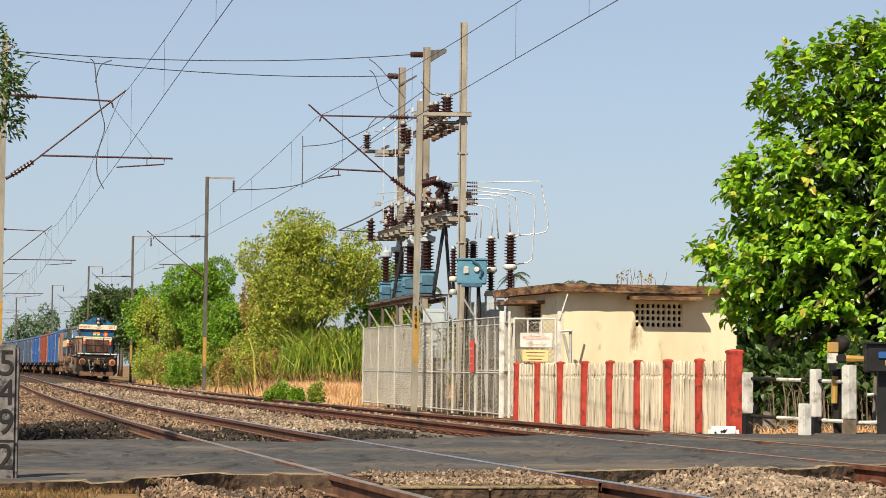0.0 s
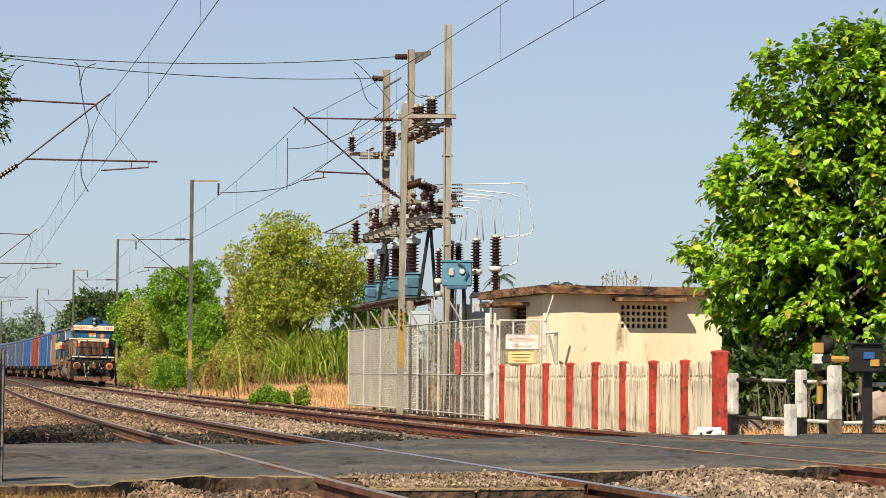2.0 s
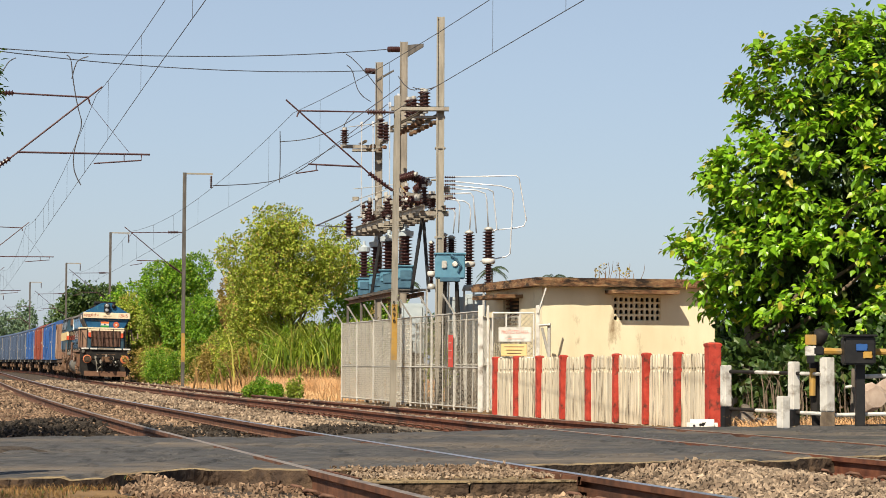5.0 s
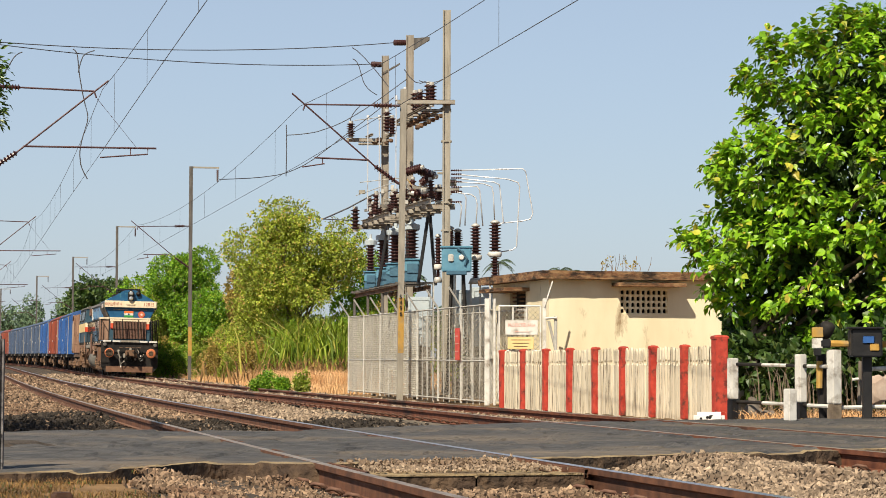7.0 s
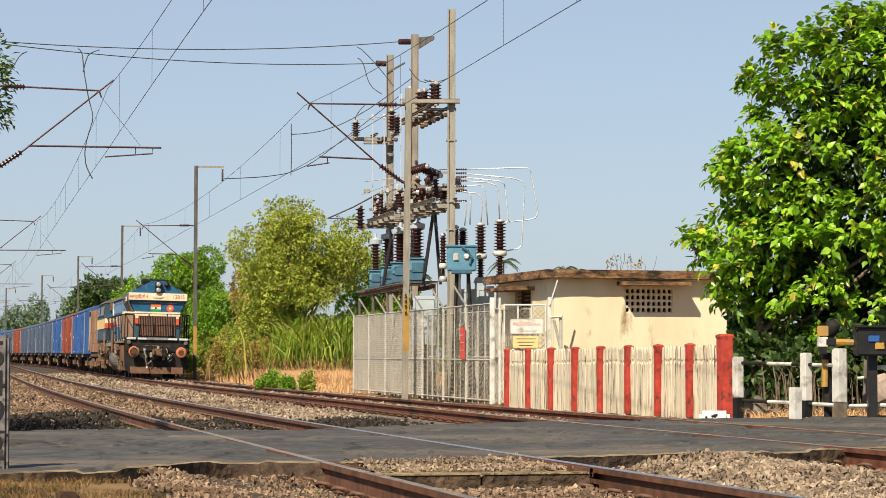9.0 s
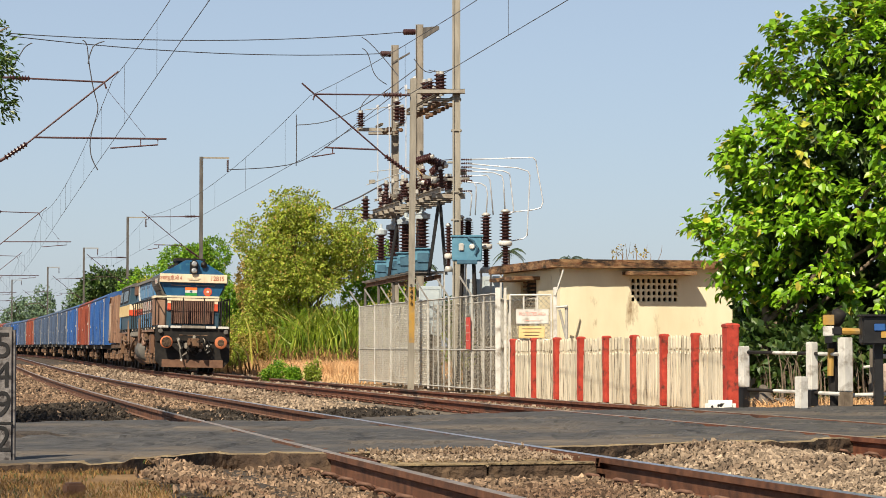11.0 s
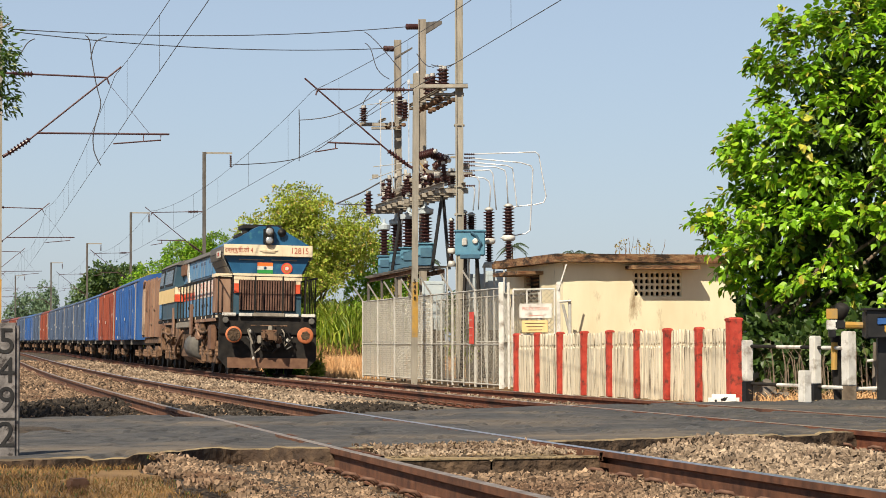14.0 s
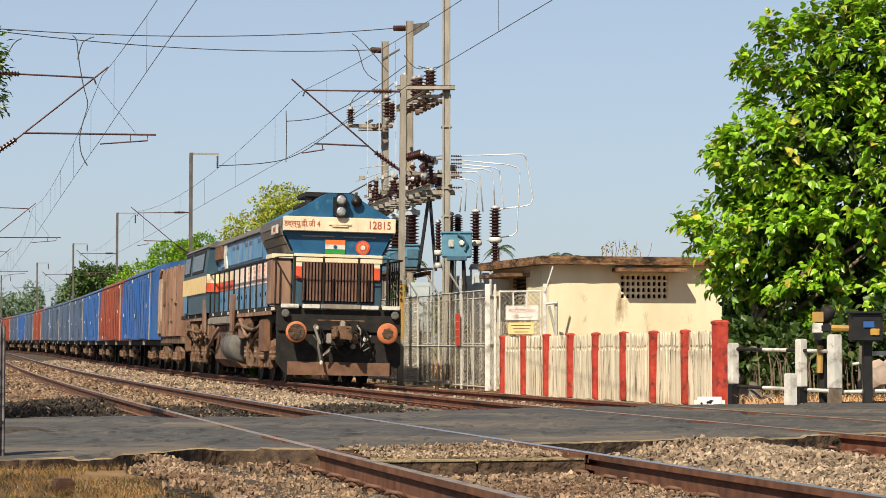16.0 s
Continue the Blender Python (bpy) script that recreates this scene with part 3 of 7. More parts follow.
def build_stones():
    rng = np.random.default_rng(5)
    shapes, f0 = rock_shapes(24, 3)
    vs, fs, base = [], [], 0
    dv, df, dbase = [], [], 0
    rv, rf, rbase = [], [], 0
    for lo, hi, dens, r0 in ((-1, 10, 1400, 0.0185), (10, 24, 600, 0.0235), (24, 42, 150, 0.035), (42, 75, 54, 0.048), (75, 125, 12, 0.075)):
        n = int((hi - lo) * 11.0 * dens)
        for a, o, k in zip(rng.uniform(lo, hi, n), rng.uniform(-8.6, 2.4, n), rng.integers(0, 24, n)):
            c = o if o > -2.4 else o - NEAR
            if 0.765 < abs(c) < 0.92 or (a < 14 and 0.66 < abs(c) < 1.02 and rng.random() < 0.7):
                continue
            p = on_line(a, o)
            left = -7.15 + 0.35 * rise(p.x, p.y, 1.1, 6) if a < 16 and road_side(p.x, p.y) < 0.5 else -7.9 + 0.7 * rise(p.x, p.y, 0.3, 6)
            if o < left + abs(rng.normal()) * 0.15 or abs(p.x / p.y) > 0.27:
                continue
            v = road_side(p.x, p.y)
            if 0.0 < v < 1.0:
                continue
            on_apron = abs(c) < 0.72 and o < -2.4 and 11.2 < a < 13.6
            r = r0 * rng.uniform(0.5, 1.4) * (0.7 if on_apron else 1)
            rot = np.array(Euler(rng.uniform(0, 6.28, 3)).to_matrix())
            heap = swell(p.x, p.y, o)
            z = -0.195 + heap + verge(p.x, p.y) + r * rng.uniform(0.0, 0.7) + (0.035 if abs(c) < 0.75 else 0) + (0.13 if on_apron else 0)
            z += 0.012
            if -0.09 < v < 0 and o < -6.2:
                z = min(z, -0.07)       # kept below the road's edge
            q = (shapes[k] * r) @ rot.T + np.array((p.x, p.y, p.z + z))
            # stones where the shadow lies beyond the road take the dark colour
            far_in = 1.5 if o < -5.6 else 0.95 if o < -3.9 else 0.8 if p.x > -2.6 else 0.1
            if 1.0 <= v < 1.0 + far_in + 0.3 * rise(p.x, p.y, 0.7, 12) and o < -1.1 and rng.random() < 0.93:
                dv.append(q)
                df.append(f0 + dbase)
                dbase += len(q)
                continue
            if o < -3.96 and not on_apron:
                rv.append(q)
                rf.append(f0 + rbase)
                rbase += len(q)
                continue
            vs.append(q)
            fs.append(f0 + base)
            base += len(q)
    ob = new("rusty_stones", mesh_np("rusty_stones", np.concatenate(rv), np.concatenate(rf), M["rustystone"]))
    tagged(ob, "rust-dusted brown ballast between and beside the near rails", "ballast", kind="stuff")
    ob = new("ballast_stones", mesh_np("ballast_stones", np.concatenate(vs), np.concatenate(fs), M["stone"]))
    ob2 = new("oily_stones", mesh_np("oily_stones", np.concatenate(dv), np.concatenate(df), M["shadestone"]))
    tagged(ob2, "ballast beside the road crossing, cast shade put into its dark colour", "ballast", kind="stuff")
    tagged(ob, "loose brown crushed-stone ballast between and beside the rails", "ballast", kind="stuff")


def blades(name, spots, mat, label, category, height=(0.1, 0.25), width=0.008, lean=0.5, seed=1):
    """Grass: bent blades of two joints at the spots."""
    rng = np.random.default_rng(seed)
    v, f = [], []
    for x, y, z in spots:
        h, a, b = rng.uniform(*height), rng.uniform(0, 6.28), rng.uniform(0, 6.28)
        d = np.array((math.cos(a), math.sin(a), 0)) * h * lean * rng.uniform(0.3, 1.4)
        s = np.array((math.cos(b), math.sin(b), 0)) * width * rng.uniform(0.7, 1.4)
        p = np.array((x, y, z))
        m, t = p + d * 0.35 + (0, 0, h * 0.62), p + d + (0, 0, h * rng.uniform(0.75, 1.0))
        i = len(v)
        v += [p - s, p + s, m - s * 0.8, m + s * 0.8, t]
        f += [(i, i + 1, i + 3, i + 2), (i + 2, i + 3, i + 4)]
    ob = new(name, mesh_np(name, [tuple(q) for q in v], f, mat))
    return tagged(ob, label, category, kind="stuff")


def build_grass():
    rng = random.Random(11)
    spots = []
    for _ in range(190000):
        a, o = rng.uniform(0.5, 11), rng.uniform(-10.5, -6.1)
        p = on_line(a, o)
        if -0.5 < road_side(p.x, p.y) < 0.012 and rise(p.x, p.y, 1.3, 8) > 0.1 - 0.5 * (-6.8 - o):
            spots.append((p.x, p.y, p.z - (0.2 - swell(p.x, p.y, o) if o > -7.1 else 0.25 - 0.05 * rise(p.x, p.y, 0.3)) - 0.005 + verge(p.x, p.y)))
    blades("verge_grass", spots[::3], M["straw"], "short dry straw-coloured grass beside the road edge", "grass", (0.015, 0.055), 0.0017, 1.3, 2)
    blades("verge_weeds", spots[1::30], M["deep"], "low green weeds beside the road edge", "grass", (0.015, 0.035), 0.003, 0.9, 3)
    spots = []
    for _ in range(52000):
        y = rng.uniform(64, 150)
        o = rng.uniform(2.7, 11) if y > 70 else rng.uniform(2.7, 9)
        a = float(np.interp(y, ARC_Y, ARC_S))
        p = on_line(a, o)
        if rise(p.x, p.y, 0.4, 4) > -0.25:
            spots.append((p.x, p.y, p.z - 0.2))
    blades("tall_dry_grass", spots, M["hay"], "pale orange-brown dry grass beside the track", "grass", (0.1, 0.38), 0.009, 0.6, 4)
    spots = []
    for _ in range(42000):
        y = rng.uniform(76, 92)
        p = on_line(float(np.interp(y, ARC_Y, ARC_S)), rng.uniform(3.4, 9.5))
        if rise(p.x, p.y, 0.5, 14) > -0.3:
            spots.append((p.x, p.y, p.z - 0.22))
    blades("feathery_dry_grass", spots, M["hay"], "knee-high pale orange dry grass before the thicket", "grass", (0.3, 0.8), 0.0055, 0.5, 9)
    spots = [(rng.uniform(4.3, 11), 0, 0) for _ in range(9000)]
    spots = [(x, 30.0 + 0.5 * (x - 4.3) + rng.uniform(-1.2, 3.0), -0.26) for x, _, _ in spots]
    blades("dead_stalks", [(rng.uniform(4.6, 8.2), rng.uniform(33.0, 34.2), -0.26) for _ in range(230)], M["bark"], "brown dead stalks under the broad-leaved tree", "stalks", (0.3, 1.25), 0.009, 0.25, 12)
    blades("roadside_straw", [s for s in spots if road_side(s[0], s[1]) > 1.03], M["hay"], "dry yellow grass and straw under the gate rails", "grass", (0.05, 0.32), 0.005, 0.8, 5)


build_ground()
build_road()
build_tracks()


# ---- trees ----
LEAF = np.array([(0, 0, 0), (0.3, 0.16, 0.06), (0.4, 0.42, 0.08), (0.2, 0.74, 0.02), (0, 1.05, -0.12), (-0.2, 0.74, 0.02), (-0.4, 0.42, 0.08), (-0.3, 0.16, 0.06), (0, 0.4, -0.02)])
LEAF_F = np.array([(0, 1, 8), (1, 2, 8), (2, 3, 8), (3, 4, 8), (4, 5, 8), (5, 6, 8), (6, 7, 8), (7, 0, 8)])
KITE = np.array([(0, 0, 0), (0.42, 0.38, 0.07), (0, 0.5, -0.03), (-0.42, 0.38, 0.07), (0, 1.0, -0.1)])
KITE_F = np.array([(0, 1, 2), (1, 4, 2), (4, 3, 2), (3, 0, 2)])
SLIM = KITE * np.array((0.45, 1.0, 1.0))


def leaves(blobs, count, size, seed, shape=None, shell=0.55, hang=0.5, bias=(0, 0, 0)):
    """A crown: leaves in clumps on and in the blobs (centre, radii), leaning outward and down."""
    rng = np.random.default_rng(seed)
    shape = KITE if shape is None else shape
    tris = LEAF_F if len(shape) == 9 else KITE_F
    vol = np.array([r[0] * r[1] * r[2] for _, r in blobs]) ** (2 / 3)
    vs, fs, base = [], [], 0
    per = 9
    for b in rng.choice(len(blobs), max(1, count // per), p=vol / vol.sum()):
        c, r = np.array(blobs[b][0], float), np.array(blobs[b][1], float)
        d = rng.normal(size=3) + np.array(bias)
        d /= np.linalg.norm(d)
        at = c + d * r * rng.uniform(shell, 1.0) ** 0.5
        twig = np.clip(rng.normal(size=3), -1.1, 1.1) * size * 1.2
        for k in range(per):
            p = at + twig * (k / per - 0.5) * 2 + np.clip(rng.normal(size=3), -1.3, 1.3) * size * 0.5
            out = d + rng.normal(size=3) * 0.7 + np.array((0, 0, -hang))
            out /= np.linalg.norm(out)
            side = np.cross(out, rng.normal(size=3))
            side /= np.linalg.norm(side)
            up = np.cross(side, out)
            if up[2] < 0 and rng.random() < 0.75:
                up, side = -up, -side
            s = size * rng.uniform(0.6, 1.25)
            vs.append(p + (shape * s) @ np.stack([side, out, up]))
            fs.append(tris + base)
            base += len(shape)
    return np.concatenate(vs), np.concatenate(fs)


def sprigs(boughs, heart, per, size, seed):
    """Sprays of leaves: from each bough thin twigs reach out and up, with drooping leaves set along them by turns."""
    rng = np.random.default_rng(seed)
    vs, fs, base, tv, tf, tb = [], [], 0, [], [], 0
    for c, k in boughs:
        c = np.array(c)
        out = c - np.array(heart)
        out /= np.linalg.norm(out) + 1e-6
        for _ in range(max(6, int(per * (k / 0.36) ** 2))):
            d = out * 0.55 + rng.normal(size=3) * 0.62 + np.array((0, 0, 0.42))
            d /= np.linalg.norm(d)
            root = c + rng.normal(size=3) * k * 0.22
            ln = k * rng.uniform(0.75, 1.35)
            side = np.cross(d, rng.normal(size=3))
            side /= np.linalg.norm(side)
            way = [root + d * ln * u + np.array((0, 0, -0.16 * ln * u * u)) for u in (0, 0.5, 1.0)]
            w = side * 0.006
            w2 = np.cross(d, side) * 0.006
            for a, b, r in ((way[0], way[1], 1.0), (way[1], way[2], 0.6)):
                tv.append(np.stack([a + w * r, a - w * r * 0.5 + w2 * r, a - w * r * 0.5 - w2 * r, b]))
                tf.append(np.array(((0, 1, 3), (1, 2, 3), (2, 0, 3))) + tb)
                tb += 4
            n = int(rng.integers(6, 10))
            for i in range(n):
                u = 0.25 + 0.75 * i / (n - 1)
                p = root + d * ln * u + np.array((0, 0, -0.16 * ln * u * u))
                lay = side * (1 if i % 2 else -1) * (0.75 if i < n - 1 else 0.1) + d * 0.55 + rng.normal(size=3) * 0.3 + np.array((0, 0, -0.5))
                lay /= np.linalg.norm(lay)
                face = d * 0.3 + out * 0.5 + np.array((0, 0, 0.75)) + rng.normal(size=3) * 0.38
                across = np.cross(lay, face)
                across /= np.linalg.norm(across) + 1e-6
                up = np.cross(across, lay)
                s = size * rng.uniform(0.55, 1.2) * (0.75 if u > 0.9 else 1)
                vs.append(p + lay * 0.03 + (LEAF * s) @ np.stack([across, lay, up]))
                fs.append(LEAF_F + base)
                base += 9
    return np.concatenate(vs), np.concatenate(fs), np.concatenate(tv), np.concatenate(tf)


def tree(name, label, x, y, z, height, blobs, count, size, mat, seed, trunk=0.12, shape=None, limbs=5, shell=0.55, category="tree", hang=0.5, bias=(0, 0, 0)):
    rng = random.Random(seed)
    t = thing(name, label, category, pose(x, y, z))
    bm = bmesh.new()
    fork = height * 0.3
    tube(bm, [(0, 0, -0.1), (trunk * 0.4, 0, fork * 0.5), (0, trunk * 0.3, fork), (0, 0, height * 0.6)], [trunk * 1.25, trunk, trunk * 0.85, trunk * 0.4], 8)
    part("trunk", bm, M["bark"], t, smooth=True)
    for i in range(limbs):
        c, r = blobs[i % len(blobs)]
        e = Vector(c) + Vector([rng.uniform(-0.6, 0.6) * q for q in r])
        s = Vector((0, 0, fork * rng.uniform(0.7, 1.4)))
        bm = bmesh.new()
        mids = [s.lerp(e, k / 4) + Vector((rng.uniform(-1, 1), rng.uniform(-1, 1), rng.uniform(0, 1))) * 0.06 * height * (0 if k in (0, 4) else 0.5) for k in range(5)]
        tube(bm, mids, [trunk * q for q in (0.55, 0.42, 0.3, 0.2, 0.08)], 6)
        for k in range(3):
            e2 = e + Vector([rng.uniform(-0.8, 0.8) * q for q in r])
            tube(bm, [mids[3], mids[3].lerp(e2, 0.5) + Vector((0, 0, 0.03 * height)), e2], [trunk * 0.2, trunk * 0.12, trunk * 0.04], 5)
        part("limb", bm, M["bark"], t, smooth=True)
    v, f = leaves(blobs, count, size, seed, shape, shell, hang, bias)
    ob = new("crown", mesh_np("crown", v, f, mat))
    ob.parent = t
    return t


def shrub(name, label, x, y, z, r, h, count, size, mat, seed, shape=None):
    rng = random.Random(seed)
    blobs = [((rng.uniform(-0.6, 0.6) * r, rng.uniform(-0.6, 0.6) * r, h * rng.uniform(0.35, 0.75)), (r * rng.uniform(0.4, 0.65), r * rng.uniform(0.4, 0.65), h * rng.uniform(0.25, 0.42))) for _ in range(7)]
    return tree(name, label, x, y, z, h * 0.6, blobs, count, size, mat, seed, 0.03 + h * 0.01, shape, 4, 0.3, "shrub", 0.0)


def blob_field(seed, n, c, r, lo=0.28, hi=0.5):
    """Smaller blobs over a large ellipsoid: an uneven crown."""
    rng = random.Random(seed)
    out = []
    for _ in range(n):
        d = Vector((rng.gauss(0, 1), rng.gauss(0, 1), rng.gauss(0, 1))).normalized() * rng.uniform(0.35, 0.85)
        k = rng.uniform(lo, hi)
        out.append(((c[0] + d.x * r[0], c[1] + d.y * r[1], c[2] + d.z * r[2]), (r[0] * k, r[1] * k, r[2] * k * 0.85)))
    return out


def palm(x, y, z, h, seed, r=2.3):
    rng = random.Random(seed)
    t = thing("coconut_palm", "coconut palm with drooping fronds behind the hut", "palm tree", pose(x, y, z), "coconut palms")
    bm = bmesh.new()
    tube(bm, [(0, 0, 0), (0.15, 0, h * 0.5), (0.1, 0.1, h)], [0.2, 0.16, 0.12], 8)
    part("trunk", bm, M["bark"], t, smooth=True)
    for k in range(17):
        a, lift = k * 2.4 + rng.uniform(-0.3, 0.3), rng.uniform(-0.2, 1.0)
        d = Vector((math.cos(a), math.sin(a), 0))
        pts = [Vector((0.1, 0.1, h)) + d * r * q + Vector((0, 0, r * (lift * q - (0.75 + 0.3 * lift) * q * q))) for q in (0, 0.25, 0.5, 0.75, 1)]
        bm = bmesh.new()
        tube(bm, pts, [0.04, 0.03, 0.025, 0.02, 0.01], 4)
        s = d.cross(Vector((0, 0, 1)))
        for j in range(30):
            q = j / 30 * 4
            i = min(int(q), 3)
            p = pts[i].lerp(pts[i + 1], q - i)
            ln = r * 0.3 * math.sin(0.35 + 2.6 * j / 30)
            for sg in (-1, 1):
                e = p + s * sg * ln * 0.75 + d * ln * 0.35 + Vector((0, 0, -ln * 0.55))
                w = d * 0.035
                bm.faces.new([bm.verts.new(q2) for q2 in (p - w, p + w, e)])
        part("frond", bm, M["palm"], t)


def build_trees():
    # broad-leaved tree behind the crossing gate
    rng = random.Random(77)
    boughs, inner = [], []
    for n in range(5200):
        z = rng.uniform(1.35, 6.75)
        ang = rng.uniform(0, 6.28)
        reach = float(np.interp(z, (1.1, 1.9, 2.5, 3.2, 3.85, 4.15, 4.6, 5.4, 6.15, 6.7), (2.3, 2.9, 3.6, 3.5, 3.42, 3.45, 3.15, 2.9, 2.6, 1.3)))
        reach *= 0.965 + 0.13 * rise(ang * 1.6, z * 0.9, 1.0, 31)
        k = rng.uniform(0.26, 0.46)
        q = (reach - k) * rng.uniform(0.72, 1.0) ** 0.5
        c = Vector((2.6 + 1.086 * q * math.cos(ang), 0.5 + 0.6 * q * math.sin(ang), z - k * 0.5))
        if all((c - o).length > (k + r) * 0.8 for o, r in boughs):
            boughs.append((c, k))
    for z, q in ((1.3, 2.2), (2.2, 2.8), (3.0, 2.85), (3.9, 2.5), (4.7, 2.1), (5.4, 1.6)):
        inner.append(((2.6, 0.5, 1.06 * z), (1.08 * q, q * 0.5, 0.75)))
    t = tree("peepal_tree", "leafy green broad-leaved tree behind the crossing gate", 5.05, 35.5, -0.27, 3.3, [(tuple(c), (k, k, k)) for c, k in boughs if (c - Vector((2.6, 0.5, 3.0))).length < 2.4], 600, 0.14, M["peepal"], 21, 0.1, LEAF, limbs=9, shell=0.35, hang=0.9)
    v, f, tv, tf = sprigs(boughs, Vector((2.6, 0.5, 2.2)), 22, 0.155, 24)
    ob = new("leaf_sprays", mesh_np("leaf_sprays", v, f, M["peepal"]))
    ob.parent = t
    tagged(ob, "sprays of glossy drooping leaves", kind="stuff")
    ob = new("twig", mesh_np("twig", tv, tf, M["bark"]))
    ob.parent = t
    tagged(ob, "thin green-brown twigs", kind="stuff")
    # dark leaves fill the crown, standing for the shade in its gaps
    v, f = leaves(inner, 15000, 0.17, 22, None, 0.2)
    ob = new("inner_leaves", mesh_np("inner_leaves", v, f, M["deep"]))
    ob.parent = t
    tagged(ob, "inner leaves in dark green, crown shade put into their colour")
    # trees beyond the track
    tree("large_tree", "large olive-green tree with thin crown and visible branches", -6.3, 95, -0.2, 7.3, blob_field(3, 44, (0, 0, 5.3), (3.25, 2.6, 3.2), 0.24, 0.38) + blob_field(4, 12, (0, 0, 2.8), (3.3, 2.2, 1.8)), 62000, 0.105, M["olive"], 31, 0.13, limbs=16, shell=0.3)
    tree("roundish_tree", "dense bright green tree beside the track", -13.9, 118, -0.2, 6.9, blob_field(5, 16, (0, 0, 4.8), (1.9, 2.0, 2.3)) + blob_field(6, 8, (0.3, 0, 2.4), (2.2, 1.8, 1.9)), 34000, 0.12, M["fresh"], 33, 0.14, limbs=6)
    tree("dusty_tree", "dusty olive-brown tree beside the track", -9.2, 106, -0.2, 6.0, blob_field(7, 14, (0, 0, 3.9), (1.7, 1.6, 2.2)) + blob_field(8, 8, (0, 0, 1.6), (1.9, 1.5, 1.4)), 26000, 0.095, M["drygreen"], 35, 0.1, limbs=8)
    tree("leafy_tree", "green tree with dusty lower branches", -11.4, 112, -0.2, 4.9, blob_field(9, 14, (0, 0, 2.8), (1.9, 1.6, 2.3)), 22000, 0.115, M["fresh"], 37, 0.12)
    tree("lime_bush", "tall bright green bush beside the track", -15.0, 121, -0.2, 3.6, blob_field(10, 14, (0, 0, 2.1), (1.8, 1.6, 2.1)), 18000, 0.125, M["cane"], 39, 0.1)
    tree("pale_bush", "pale dusty bush beside the track", -17.8, 131, -0.2, 4.4, blob_field(11, 12, (0, 0, 2.8), (1.8, 1.6, 2.4)), 14000, 0.13, M["olive"], 41, 0.1)
    tree("green_tree", "green tree beside the bend of the track", -20.2, 148, -0.2, 5.4, blob_field(12, 14, (0, 0, 3.6), (2.5, 2.0, 2.7)), 16000, 0.16, M["fresh"], 43, 0.12)
    tree("dark_tree", "dark green tree far along the track", -31.5, 205, -0.2, 8.5, blob_field(13, 16, (0, 0, 6.0), (3.8, 3.0, 2.9)), 8000, 0.3, M["deep"], 45, 0.2)
    tree("dark_tree", "dark green tree far along the track", -27.0, 190, -0.2, 6.6, blob_field(14, 14, (0, 0, 4.2), (3.0, 3.0, 2.6)), 7000, 0.3, M["deep"], 47, 0.2)
    tree("back_tree", "grey-green tree behind the cane thicket", -3.2, 98, -0.2, 5.2, blob_field(15, 14, (0, 0, 3.0), (2.0, 1.8, 2.5)), 18000, 0.12, M["fresh"], 48, 0.12)
    for i, (x, y, r, h, m) in enumerate(((-5.3, 65, 0.42, 0.7, "fresh"), (-4.75, 64.5, 0.28, 0.5, "fresh"), (-4.1, 64, 0.22, 0.65, "cane"), (-9.3, 95.5, 0.45, 1.1, "cane"), (-8.0, 93, 0.6, 1.0, "drygreen"), (-4.4, 92, 1.2, 2.4, "fresh"), (-6.6, 93.5, 1.3, 2.5, "fresh"),
                                         (-16.2, 127, 0.8, 1.1, "cane"), (-12.6, 108, 1.0, 1.7, "fresh"), (-14.3, 113, 1.0, 2.2, "cane"), (-3.4, 92, 1.3, 2.6, "fresh"), (-7.4, 93, 1.2, 2.2, "drygreen"), (-9.0, 98, 1.2, 2.6, "olive"), (-5.4, 92.5, 1.3, 2.6, "olive"),
                                         (-8.4, 96, 1.0, 1.7, "drygreen"), (-10.2, 101, 1.2, 2.2, "drygreen"), (-11.2, 104, 1.1, 2.3, "cane"), (-13.4, 109, 1.0, 1.8, "fresh"), (-15.2, 116, 1.1, 2.0, "drygreen"), (-17.2, 124, 1.2, 2.2, "olive"), (-2.6, 93.5, 1.2, 2.9, "olive"))):
        shrub("low_shrub", ("dusty brown low shrub" if m == "drygreen" else "bright green low shrub") + " in the dry grass", x, y, line_z(y) - 0.2, r, h, int(1500 + 3000 * r), 0.085 if r > 0.6 else 0.06, M[m], 60 + i)
    # undergrowth in the dark green too, as painted shade below the crown
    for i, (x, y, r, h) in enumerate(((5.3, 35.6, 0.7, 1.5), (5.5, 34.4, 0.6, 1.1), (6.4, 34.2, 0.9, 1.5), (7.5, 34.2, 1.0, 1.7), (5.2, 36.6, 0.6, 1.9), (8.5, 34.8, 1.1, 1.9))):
        shrub("undergrowth", "dense undergrowth, the tree's shade put into its dark green", x, y, -0.28, r, h, 1800, 0.13, M["deep"], 90 + i, LEAF)
    for i, (x, y, r, h, m, words) in enumerate(((-1.5, 61.4, 0.75, 2.5, "drygreen", "dry brown creeper over the fence and stage"), (-0.75, 58.6, 0.5, 2.2, "drygreen", "dry brown creeper over the fence and stage"), (0.1, 55.9, 0.4, 2.0, "olive", "dusty green shrub inside the enclosure"), (-2.0, 63.6, 0.6, 2.3, "fresh", "green shrub inside the enclosure"))):
        shrub("enclosure_shrub", words, x, y, -0.3, r, h, 1500, 0.06, M[m], 120 + i)
    rng = random.Random(8)
    spots = [(rng.gauss(-4.6, 1.3), rng.gauss(90.8, 0.8), -0.3) for _ in range(1250)]
    ob = blades("cane_thicket", spots, M["reed"], "thicket of tall green cane with yellowing blades", "reeds", (1.0, 3.4), 0.037, 0.6, 6)
    spots = [(rng.gauss(-5.0, 1.7), rng.gauss(87.0, 0.8), -0.45) for _ in range(520)]
